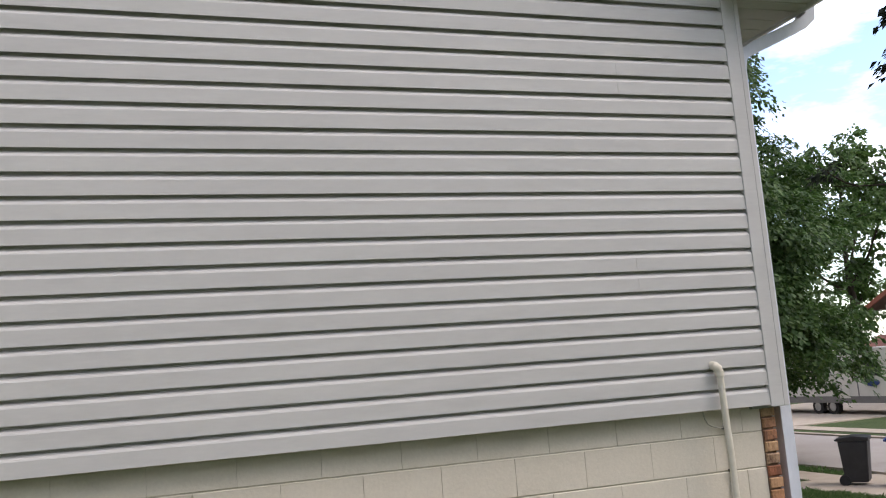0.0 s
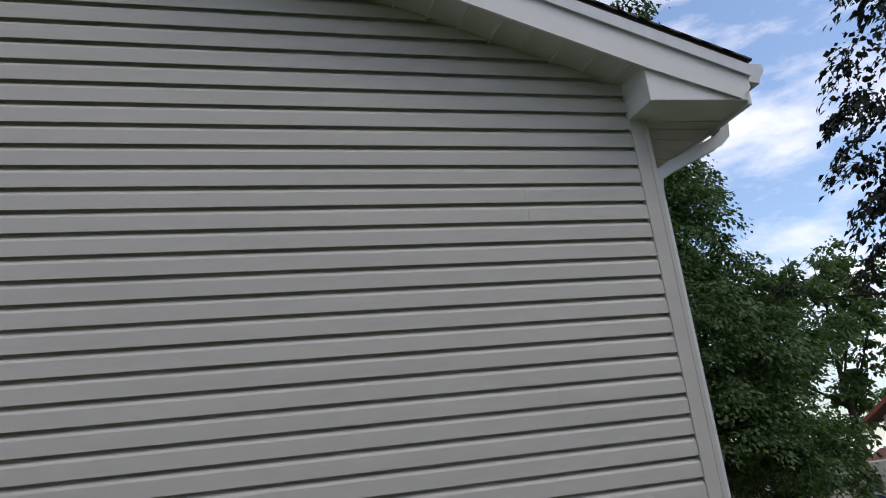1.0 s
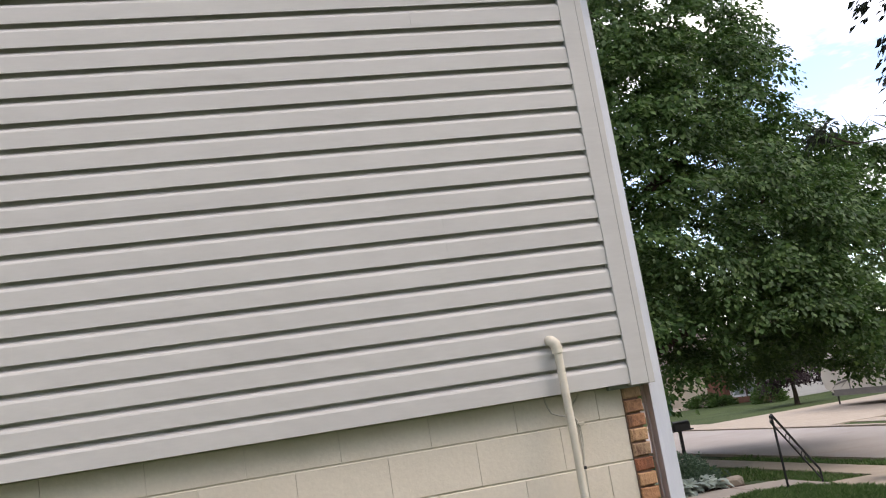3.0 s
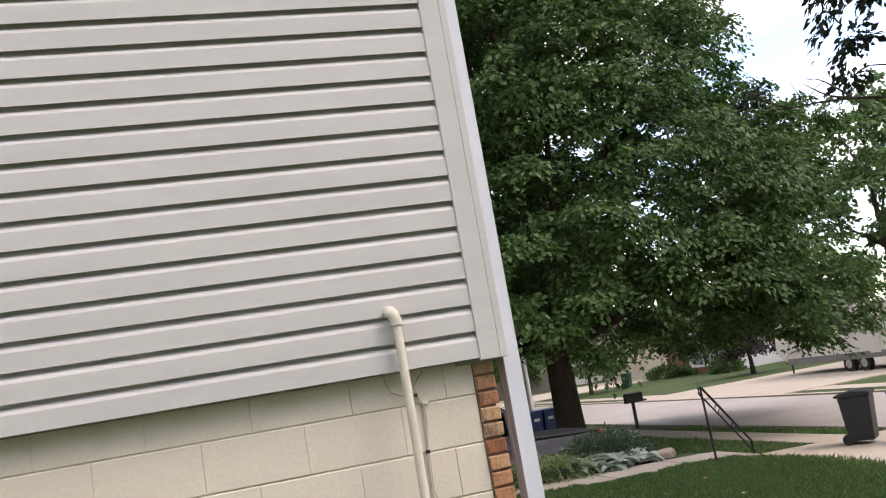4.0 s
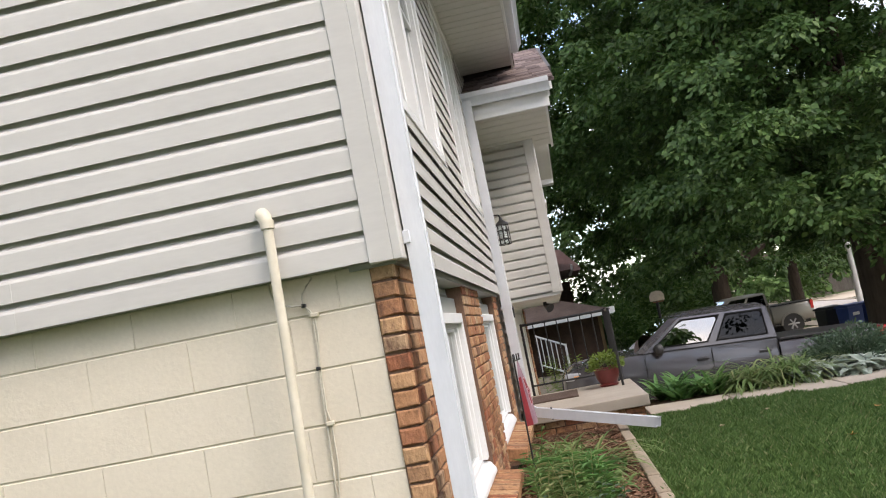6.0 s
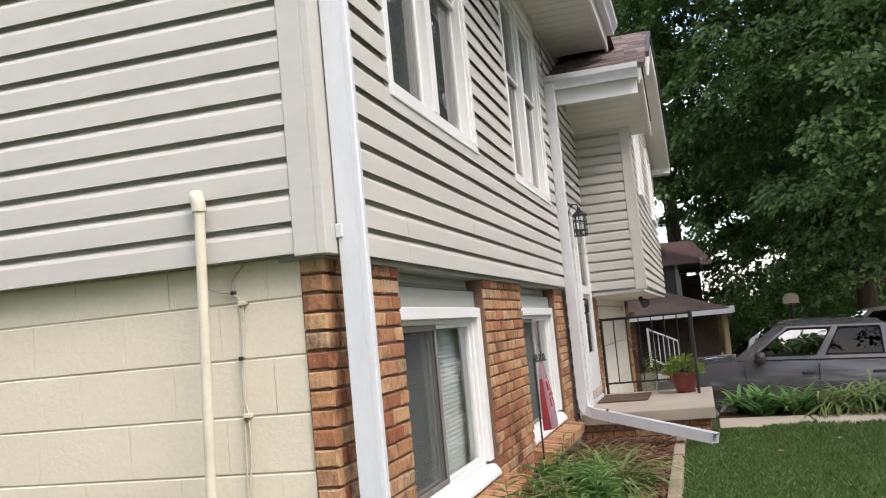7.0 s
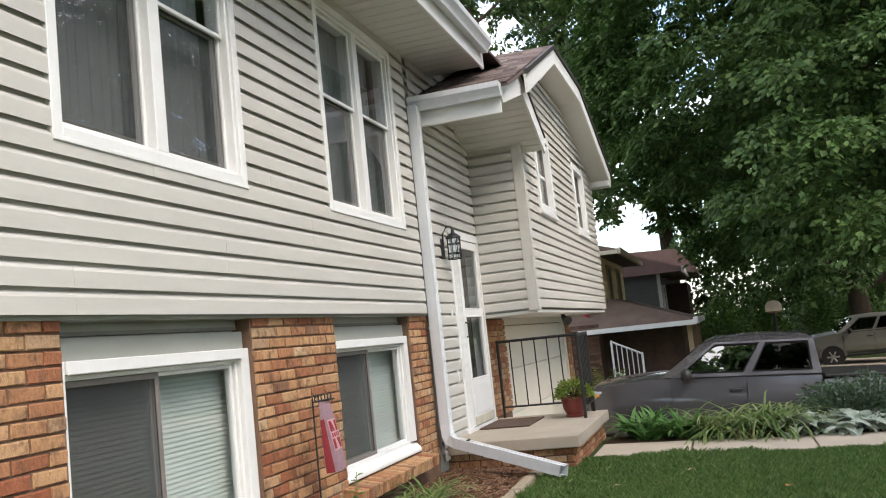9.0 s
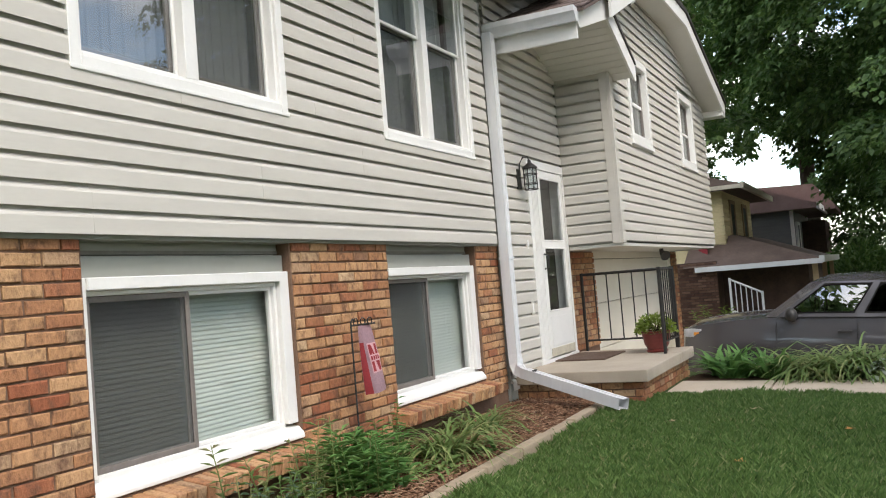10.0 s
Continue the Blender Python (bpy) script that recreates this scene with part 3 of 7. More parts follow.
for i in range(38):          # exposed shingle edges along the rake
    x0 = 0.66 - i * 0.136
    zz = top_z(x0) + 0.016
    prism(bm, [(x0, zz), (x0, zz + 0.012), (x0 - 0.2, zz + 0.012 + 0.2 * PITCH), (x0 - 0.2, zz + 0.2 * PITCH)], -0.345, 6.3, "y")
part("shingle_course", bm, M_DARKEDGE, main_roof)
bm = bmesh.new()             # rake board in two steps, and the sloping soffit behind it
prism(bm, [(0.62, 4.06), (0.62, top_z(0.62) - 0.022), (RIDGE_X, top_z(RIDGE_X) - 0.022), (RIDGE_X, rake_z(RIDGE_X) - 0.02), (-0.07, 4.165), (0.54, 3.985)], -0.315, -0.295, "y")
part("rake_board", bm, M_WHITE, main_roof)
bm = bmesh.new()
prism(bm, [(0.63, top_z(0.62) - 0.10), (0.63, top_z(0.62) - 0.018), (RIDGE_X, top_z(RIDGE_X) - 0.018), (RIDGE_X, top_z(RIDGE_X) - 0.10)], -0.335, -0.316, "y")
part("rake_trim", bm, M_ALU, main_roof)
bm = bmesh.new()
prism(bm, [(-0.09, rake_z(-0.09)), (-0.09, rake_z(-0.09) + 0.012), (RIDGE_X, rake_z(RIDGE_X) + 0.012), (RIDGE_X, rake_z(RIDGE_X))], -0.296, 0.0, "y")
part("rake_soffit", bm, M_SOFFIT, main_roof)
bm = bmesh.new()
for i in range(22):          # soffit board joints
    x0 = -0.16 - i * 0.19
    prism(bm, [(x0, rake_z(x0) - 0.014), (x0, rake_z(x0)), (x0 - 0.012, rake_z(x0 - 0.012)), (x0 - 0.012, rake_z(x0 - 0.012) - 0.014)], -0.296, -0.001, "y")
part("soffit_rib", bm, M_SOFFIT, main_roof)
bm = bmesh.new()             # boxed eave return at the corner
prism(bm, [(-0.09, 3.965), (0.60, 3.985), (0.60, 4.20), (-0.09, 4.30)], -0.294, -0.005, "y")
part("eave_return", bevel(bm, 0.004, 1), M_WHITE, main_roof)
bm = boxes((0.0, 0.60, -0.005, 6.45, 3.975, 3.99))
part("soffit", bm, M_SOFFIT, main_roof)
bm = bmesh.new()
for i in range(40):
    box(bm, 0.03, 0.59, 0.1 + i * 0.158, 0.104 + i * 0.158, 3.971, 3.976)
part("soffit_joint", bm, M_SOFFIT, main_roof)
part("fascia", bevel(boxes((0.595, 0.622, -0.295, 6.5, 3.955, 4.22)), 0.003, 1), M_WHITE, main_roof)


def gutter(name, length, m, label):
    """K-style gutter along +y from its start."""
    bm = bmesh.new()
    outer = [(0.0, 0.13), (0.0, 0.01), (0.075, 0.0), (0.085, 0.03), (0.105, 0.06), (0.125, 0.085), (0.128, 0.135), (0.112, 0.135), (0.112, 0.128), (0.12, 0.125),
             (0.118, 0.09), (0.098, 0.064), (0.078, 0.034), (0.07, 0.008), (0.006, 0.018), (0.006, 0.13)]
    prism(bm, outer, 0, length, "y")
    prism(bm, [outer[i] for i in (0, 1, 2, 3, 4, 5, 6)], -0.004, 0.0, "y")
    prism(bm, [outer[i] for i in (0, 1, 2, 3, 4, 5, 6)], length, length + 0.004, "y")
    ob = whole(name, bm, M_ALU, label, "gutter")
    ob.matrix_basis = m
    return ob
gutter("gutter", 6.72, pose(0.624, -0.31, 4.09), "white metal gutter along the main eave")

# garage gable roof with the porch gable running into it
porch_roof = thing("garage_roof", "brown shingled gable roof over garage and porch", "roof", kind="structure")
SL = (4.80 - 3.57) / (8.9 - 5.87)
bm = bmesh.new()
prism(bm, [(5.80, 3.54), (5.80, 3.57), (8.9, 4.83), (11.05, 4.83), (14.2, 3.95), (14.2, 3.915), (11.05, 4.795), (8.9, 4.795)], -4.0, 0.99, "x")
part("roof_deck", bm, M_SHINGLE, porch_roof)
vs, fs = [], []
rs = random.Random(4)
for i in range(24):          # shingle tabs on the slope seen from the yard
    y0, z0 = 5.79 + i * 0.13, 3.585 + (i * 0.13) * SL - 0.004
    x = -1.8
    while x < 0.98:
        w = rs.uniform(0.12, 0.26)
        x1 = min(x + w - 0.004, 0.985)
        h = rs.uniform(0.004, 0.012)
        n = len(vs)
        for (yy, zz) in ((y0, z0 - 0.004), (y0, z0 + h), (y0 + 0.15, z0 + h + 0.15 * SL), (y0 + 0.15, z0 + 0.15 * SL - 0.004)):
            vs += [(x, yy, zz), (x1, yy, zz)]
        fs += [(n, n + 1, n + 3, n + 2), (n + 2, n + 3, n + 5, n + 4), (n + 1, n + 7, n + 5, n + 3), (n, n + 2, n + 4, n + 6)]
        x += w
tagged(soup("shingles", vs, fs, M_SHINGLE, porch_roof), kind="stuff")
bm = bmesh.new()             # rake boards of the large gable
prism(bm, [(6.75, 3.70), (8.9, 4.60), (11.05, 4.60), (14.0, 3.76), (14.15, 3.76), (14.17, 3.93), (11.05, 4.79), (8.9, 4.79), (6.75, 3.90)], 0.975, 1.0, "x")
part("rake_board", bm, M_WHITE, porch_roof)
bm = bmesh.new()
prism(bm, [(6.75, 3.90), (8.9, 4.795), (11.05, 4.795), (14.22, 3.93), (14.22, 3.97), (11.05, 4.85), (8.9, 4.85), (6.75, 3.96)], 0.985, 1.025, "x")
part("drip_edge", bm, M_DARKEDGE, porch_roof)
bm = bmesh.new()             # soffit of the large gable
prism(bm, [(7.75, 4.08), (8.9, 4.60), (11.05, 4.60), (14.0, 3.765), (14.0, 3.785), (11.05, 4.62), (8.9, 4.62), (7.75, 4.10)], 0.62, 0.976, "x")
part("rake_soffit", bm, M_SOFFIT, porch_roof)
part("eave_return", bevel(boxes((0.40, 0.99, 13.88, 14.17, 3.70, 3.90)), 0.004, 1), M_WHITE, porch_roof)
# small gable over the door
bm = bmesh.new()
prism(bm, [(6.85, 3.945), (7.90, 3.445), (7.90, 3.475), (6.85, 4.0)], -0.05, 0.935, "x")
part("porch_deck", bm, M_DARKEDGE, porch_roof)
bm = bmesh.new()
prism(bm, [(5.86, 3.40), (6.88, 3.73), (7.86, 3.26), (7.92, 3.27), (7.92, 3.44), (6.88, 3.97), (5.80, 3.545), (5.80, 3.44)], 0.895, 0.92, "x")
part("porch_rake_board", bm, M_WHITE, porch_roof)
bm = bmesh.new()
prism(bm, [(6.88, 3.745), (7.86, 3.30), (7.86, 3.315), (6.88, 3.76)], -0.0, 0.896, "x")
prism(bm, [(5.9, 3.425), (6.88, 3.745), (6.88, 3.76), (5.9, 3.44)], -0.0, 0.896, "x")
part("porch_soffit", bm, M_SOFFIT, porch_roof)
bm = bmesh.new()
for i in range(1, 9):
    y = 6.9 + i * 0.105
    z = 3.735 - (y - 6.9) * 0.454
    prism(bm, [(y, z), (y + 0.006, z - 0.003), (y + 0.006, z - 0.008), (y, z - 0.005)], 0.005, 0.894, "x")
part("soffit_rib", bm, M_SOFFIT, porch_roof)
part("porch_fascia", bevel(boxes((0.02, 0.90, 5.815, 5.85, 3.30, 3.55)), 0.003, 1), M_WHITE, porch_roof)
gutter("gutter", 0.90, pose(0.02, 5.813, 3.44, 0, 0, -90), "short white metal gutter over the porch")


def downspout(name, pts, label, w=0.075, d=0.10):
    """Ribbed rectangular pipe through points; w across, d deep."""
    th = thing(name, label, "downspout", pts[-1])
    prof = [(-0.5, -0.5), (-0.25, -0.5), (-0.2, -0.42), (0.2, -0.42), (0.25, -0.5), (0.5, -0.5), (0.5, 0.5), (0.25, 0.5), (0.2, 0.42), (-0.2, 0.42), (-0.25, 0.5), (-0.5, 0.5)]
    bm = bmesh.new()
    P = [Vector(p) for p in pts]
    rings = []
    for i, p in enumerate(P):
        t = ((P[min(i + 1, len(P) - 1)] - p).normalized() + (p - P[max(i - 1, 0)]).normalized()).normalized()
        ref = Vector((0, 1, 0)) if abs(t.y) < 0.85 else Vector((1, 0, 0))
        a = (ref - t * t.dot(ref)).normalized()
        b = t.cross(a).normalized()
        rings.append([bm.verts.new(p + a * u * d + b * v * w) for u, v in prof])
    for r, s in zip(rings, rings[1:]):
        for k in range(len(prof)):
            bm.faces.new((r[k], r[(k + 1) % len(prof)], s[(k + 1) % len(prof)], s[k]))
    bm.faces.new(rings[0])
    part("pipe", bm, M_ALU, th, smooth=False)
    return th
ds1 = downspout("downspout", [(0.68, 0.108, 4.06), (0.66, 0.108, 3.93), (0.60, 0.108, 3.88), (0.2, 0.108, 3.70), (0.10, 0.108, 3.64), (0.079, 0.108, 3.55), (0.079, 0.108, 0.2), (0.10, 0.108, 0.12), (0.3, 0.108, 0.06)],
                "white ribbed metal downspout at the house corner", 0.075, 0.10)
part("strap", bevel(boxes((0.034, 0.062, 0.048, 0.057, 1.545, 1.595)), 0.003, 1), M_ALU, ds1)
ds2 = downspout("downspout", [(0.07, 5.70, 3.48), (0.07, 5.70, 0.47), (0.085, 5.685, 0.37), (0.13, 5.64, 0.32), (0.20, 5.60, 0.30), (1.235, 5.04, 0.09)], "white metal downspout turning out over the flower bed", 0.09, 0.112)
part("strap", boxes((0.015, 0.12, 5.64, 5.76, 1.35, 1.375)), M_ALU, ds2)
part("elbow_seam", bm=boxes((0.30, 0.315, 5.50, 5.60, 0.22, 0.335)), mat=M_BLACK, parent=ds2)

# ---- windows ----
def slats(y0, y1, z0, z1, x, step=0.026):
    bm = bmesh.new()
    z = z0
    while z < z1:
        lo, mid, up = ([bm.verts.new((x + dx, y, z + step * h)) for y in (y0, y1)] for dx, h in ((0.002, -0.05), (0.0, 0.55), (-0.006, 1.0)))
        bm.faces.new((lo[0], lo[1], mid[1], mid[0]))
        bm.faces.new((mid[0], mid[1], up[1], up[0]))
        z += step
    return bm


def frame_of(y0, y1, z0, z1, w, x0, x1, foot=None):
    foot = w if foot is None else foot
    return bevel(boxes((x0, x1, y0, y0 + w, z0, z1), (x0, x1, y1 - w, y1, z0, z1), (x0, x1, y0 + w, y1 - w, z1 - w, z1), (x0, x1, y0 + w, y1 - w, z0, z0 + foot)), 0.004, 1)


def pane(y0, y1, z0, z1, x, mat, parent, name="pane"):
    bm = bmesh.new()
    bm.faces.new([bm.verts.new((x, y, z)) for y, z in ((y0, z0), (y1, z0), (y1, z1), (y0, z1))])
    ob = part(name, bm, mat, parent)
    ob.visible_shadow = False
    return ob


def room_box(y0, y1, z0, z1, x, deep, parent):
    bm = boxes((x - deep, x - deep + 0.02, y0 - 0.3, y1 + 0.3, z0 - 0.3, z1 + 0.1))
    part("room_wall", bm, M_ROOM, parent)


def twin_window(name, y0, y1, z0, z1, x, label, curtain=True):
    """Two double-hung sashes side by side in a white frame, screens over the lower halves."""
    th = thing(name, label, "window", (x, (y0 + y1) / 2, z0), "upper windows", "structure")
    part("window_frame", frame_of(y0, y1, z0 + 0.012, z1, 0.062, x - 0.12, x + 0.034, 0.058), M_WHITE, th)
    part("inner_stop", frame_of(y0 + 0.06, y1 - 0.06, z0 + 0.068, z1 - 0.06, 0.026, x - 0.12, x + 0.016, 0.024), M_WHITE, th)
    part("sill", bevel(boxes((x - 0.10, x + 0.040, y0 - 0.002, y1 + 0.002, z0, z0 + 0.022)), 0.005, 2), M_WHITE, th)
    ym = (y0 + y1) / 2
    part("mullion", bevel(boxes((x - 0.12, x + 0.018, ym - 0.048, ym + 0.048, z0 + 0.09, z1 - 0.08)), 0.004, 1), M_WHITE, th)
    zm = (z0 + z1) / 2 + 0.10
    for a, b in ((y0 + 0.085, ym - 0.048), (ym + 0.048, y1 - 0.085)):
        lower = part("lower_sash", frame_of(a, b, z0 + 0.09, zm + 0.02, 0.02, x - 0.058, x - 0.036, 0.028), M_WHITE, th)
        pane(a + 0.02, b - 0.02, z0 + 0.118, zm, x - 0.046, M_UPGLASS, lower)
        scr = part("screen_frame", frame_of(a + 0.004, b - 0.004, z0 + 0.112, zm + 0.01, 0.034, x - 0.10, x - 0.062), M_SCREENFRAME, th, "dark brown insect screen")
        pane(a + 0.03, b - 0.03, z0 + 0.14, zm - 0.016, x - 0.08, M_SCREEN, scr, "screen")
        upper = part("upper_sash", frame_of(a, b, zm - 0.02, z1 - 0.085, 0.026, x - 0.036, x - 0.012), M_WHITE, th)
        pane(a + 0.026, b - 0.026, zm + 0.01, z1 - 0.11, x - 0.024, M_UPGLASS, upper)
        if curtain:
            n = 36
            bm = bmesh.new()
            cols = [[bm.verts.new((x - 0.2 + 0.016 * math.sin(k * 1.7 + 0.4 * math.sin(k * 0.7)), a - 0.05 + (b - a + 0.1) * k / n, z)) for z in (z0 + 0.05, z1)] for k in range(n + 1)]
            for p, q in zip(cols, cols[1:]):
                bm.faces.new((p[0], q[0], q[1], p[1]))
            part("curtain", bm, M_CURTAIN, th, "grey sheer curtain", True)
    room_box(y0, y1, z0, z1, x, 2.2, th)
    return th
for i, w in enumerate(WIN_UP):
    twin_window(f"window_{i + 1}", *w, 0.0, "white twin sash window with dark screens and curtains")


def slider_window(name, y0, y1, z0, z1, label):
    """A basement slider: screened half nearest the corner, clear half with blinds."""
    x = -0.05
    th = thing(name, label, "window", (x, (y0 + y1) / 2, z0), "basement windows", "structure")
    part("window_frame", bevel(boxes((x - 0.12, x, y0, y0 + 0.035, z0 + 0.1, z1), (x - 0.12, x, y1 - 0.09, y1, z0 + 0.1, z1), (x - 0.12, x + 0.01, y0 + 0.035, y1 - 0.09, z1 - 0.06, z1)), 0.004, 1), M_WHITE, th)
    part("inner_frame", frame_of(y0 + 0.035, y1 - 0.09, z0 + 0.08, z1 - 0.06, 0.024, x - 0.09, x - 0.03, 0.03), M_WHITE, th)
    bm = bmesh.new()
    prism(bm, [(x - 0.12, z0 + 0.02), (x + 0.034, z0 + 0.006), (x + 0.034, z0 + 0.03), (x + 0.004, z0 + 0.075), (x - 0.12, z0 + 0.10)], y0 - 0.006, y1 + 0.012, "y")
    part("sill", bevel(bm, 0.005, 1), M_WHITE, th)
    a, b, c, d = y0 + 0.06, y1 - 0.115, z0 + 0.11, z1 - 0.085
    ym = a + (b - a) * 0.48
    sash = part("screen_sash", frame_of(a, ym + 0.02, c, d, 0.03, x - 0.062, x - 0.045), M_SCREENFRAME, th, "grey insect screen")
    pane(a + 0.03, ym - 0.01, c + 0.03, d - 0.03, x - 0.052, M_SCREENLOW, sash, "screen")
    s2 = part("fixed_sash", frame_of(ym, b, c, d, 0.022, x - 0.08, x - 0.05), M_WHITE, th)
    pane(ym + 0.022, b - 0.022, c + 0.022, d - 0.022, x - 0.065, M_GLASS, s2)
    s3 = part("sliding_sash", frame_of(a, ym + 0.03, c, d, 0.03, x - 0.105, x - 0.085), M_WHITE, th)
    pane(a + 0.03, ym, c + 0.03, d - 0.03, x - 0.095, M_GLASS, s3)
    part("blind", slats(a - 0.02, b + 0.14, c - 0.05, d + 0.05, x - 0.16), M_BLIND, th, "pale horizontal blind")
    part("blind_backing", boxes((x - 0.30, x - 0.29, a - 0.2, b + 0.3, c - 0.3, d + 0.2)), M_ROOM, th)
    hdr = part("header_infill", boxes((x - 0.16, x - 0.10, y0 - 0.0, y1 + 0.0, z1 + 0.002, SB + 0.01), (x - 0.10, x - 0.03, y0, y1 - 0.01, z1 + 0.002, z1 + 0.10), (x - 0.10, x - 0.075, y0, y1, z1 + 0.118, SB)), M_SIDING_SHADED, th, "grey siding infill above the window, darkened for shade")
    return th
for i, w in enumerate(WIN_LOW):
    slider_window(f"window_{i + 3}", *w, "white basement slider window with pale blinds")


def bay_window(name, y0, y1, z0, z1, label):
    x = BAY_X + 0.0
    th = thing(name, label, "window", (x, (y0 + y1) / 2, z0), "bay windows", "structure")
    part("window_frame", frame_of(y0, y1, z0 + 0.04, z1, 0.10, x - 0.10, x + 0.05), M_WHITE, th)
    part("sill", bevel(boxes((x - 0.1, x + 0.065, y0 - 0.015, y1 + 0.015, z0, z0 + 0.05)), 0.006, 2), M_WHITE, th)
    zm = (z0 + z1) / 2
    pane(y0 + 0.1, y1 - 0.1, z0 + 0.14, z1 - 0.1, x - 0.05, M_GLASS, th)
    part("sash_rail", boxes((x - 0.07, x - 0.03, y0 + 0.1, y1 - 0.1, zm - 0.02, zm + 0.02)), M_WHITE, th)
    part("sash", frame_of(y0 + 0.1, y1 - 0.1, z0 + 0.12, z1 - 0.1, 0.03, x - 0.06, x - 0.025), M_SCREENFRAME, th)
    part("blind", slats(y0, y1, z0, z1, x - 0.2, 0.04), M_BLIND, th)
    return th
for i, w in enumerate(WIN_BAY):
    bay_window(f"window_{i + 5}", *w, "white framed window in the bay wall")

# ---- front door ----
fd = thing("door_1", "white storm door with two glass panes in a wide white casing", "door", (0, 7.2, 0.27), kind="structure")
bm = boxes((-0.12, 0.035, 6.53, 6.60, 0.27, 2.33), (-0.12, 0.022, 6.60, 6.80, 0.27, 2.33), (-0.12, 0.035, 6.53, 7.70, 2.30, 2.385), (-0.12, 0.035, 7.64, 7.70, 0.27, 2.30), (-0.12, 0.05, 6.50, 7.70, 0.27, 0.31))
for k in range(5):
    box(bm, 0.022, 0.03, 6.615 + k * 0.038, 6.635 + k * 0.038, 0.32, 2.30)
part("casing", bm, M_WHITE, fd)
leafd = part("leaf", boxes((-0.01, 0.03, 6.81, 6.885, 0.32, 2.29), (-0.01, 0.03, 7.56, 7.63, 0.32, 2.29), (-0.01, 0.03, 6.885, 7.56, 2.22, 2.29), (-0.01, 0.03, 6.885, 7.56, 1.475, 1.535), (-0.01, 0.03, 6.885, 7.56, 0.32, 0.79)), M_WHITE, fd)
pane(6.885, 7.56, 1.535, 2.22, 0.012, M_GLASS, leafd)
pane(6.885, 7.56, 0.79, 1.475, 0.012, M_GLASS, leafd)
part("pane_bead", frame_of(6.885, 7.56, 1.535, 2.22, 0.018, 0.005, 0.034), M_WHITE, leafd)
part("pane_bead", frame_of(6.885, 7.56, 0.79, 1.475, 0.018, 0.005, 0.034), M_WHITE, leafd)
part("kick_panel", bevel(boxes((0.03, 0.036, 6.90, 7.55, 0.43, 0.74)), 0.003, 1), M_WHITE, leafd)
part("sweep", boxes((0.03, 0.042, 6.84, 7.60, 0.325, 0.41)), M_CABLE, leafd, "brown brush strip")
bm = bmesh.new()
tube(bm, [(0.03, 6.85, 1.40), (0.075, 6.85, 1.385), (0.075, 6.85, 1.26), (0.03, 6.85, 1.245)], 0.010)
part("handle", bm, M_IRON, leafd, "black pull handle")
part("inner_door", boxes((-0.15, -0.12, 6.75, 7.7, 0.3, 2.35)), surf("dark_door", (0.03, 0.025, 0.022), (0.05, 0.042, 0.036), 0.4, 3, 30), fd, "dark inner door")

for z, nm in ((1.50, "doorbell"), (0.86, "outlet_cover")):
    bm = bevel(boxes((0.012, 0.03, 6.36, 6.44, z - 0.07, z + 0.07)), 0.006, 2)
    th = whole(nm, bm, M_SIDING, "small grey box set in the siding beside the door", "wall box")
    part("insert", boxes((0.03, 0.034, 6.385, 6.415, z - 0.045, z + 0.045)), M_WHITE, th)

# wall lantern
lan = thing("wall_lantern", "black caged wall lantern beside the front door", "lamp", (0.02, 6.30, 2.05))
part("back_plate", bevel(boxes((0.02, 0.04, 6.25, 6.35, 2.05, 2.25)), 0.006, 2), M_IRON, lan)
bm = bmesh.new()
tube(bm, [(0.04, 6.3, 2.17), (0.05, 6.3, 2.30), (0.09, 6.3, 2.365), (0.14, 6.3, 2.36), (0.155, 6.3, 2.32)], 0.008)
part("arm", bm, M_IRON, lan, smooth=True)
bm = bmesh.new()
lathe(bm, [(0.015, 2.33), (0.02, 2.30), (0.075, 2.255), (0.08, 2.245), (0.075, 2.24)], (0.155, 6.3, 0), 12)
part("cap", bm, M_IRON, lan, smooth=True)
bm = bmesh.new()
for k in range(8):
    t = 2 * math.pi * k / 8
    tube(bm, [(0.155 + 0.066 * math.cos(t), 6.3 + 0.066 * math.sin(t), z) for z in (2.03, 2.245)], 0.005, 5)
for z in (2.035, 2.09, 2.185):
    ring = [(0.155 + 0.068 * math.cos(2 * math.pi * k / 16), 6.3 + 0.068 * math.sin(2 * math.pi * k / 16), z) for k in range(17)]
    tube(bm, ring, 0.0055, 5, False)
part("cage", bm, M_IRON, lan)
bm = bmesh.new()
lathe(bm, [(0.05, 2.04), (0.05, 2.235)], (0.155, 6.3, 0), 14)
part("glass_cylinder", bm, M_GLASS, lan)

# flood lamp under the bay
fl = thing("flood_lamp", "small black flood lamp under the bay", "lamp", (0.4, 10.8, 1.44))
bm = bmesh.new()
tube(bm, [(0.4, 10.8, 1.445), (0.4, 10.8, 1.37)], 0.03)
tube(bm, [(0.4, 10.8, 1.39), (0.47, 10.72, 1.33)], [0.03, 0.075], 12)
part("housing", bm, M_IRON, fl)

# ---- garage front below the bay ----
gd = thing("door_2", "cream panelled garage door under the bay", "door", (-0.1, 11, -0.95), kind="structure")
bm = bmesh.new()
for k in range(4):
    box(bm, -0.16, -0.10, 8.98, 13.5, -0.93 + k * 0.57, -0.93 + k * 0.57 + 0.562)
part("panel", bevel(bm, 0.005, 1), M_GARAGE, gd)
part("frame", boxes((-0.16, -0.07, 8.90, 8.98, -0.95, 1.44), (-0.16, -0.07, 13.5, 13.58, -0.95, 1.44), (-0.16, -0.07, 8.98, 13.5, 1.35, 1.44)), M_GARAGE, gd)

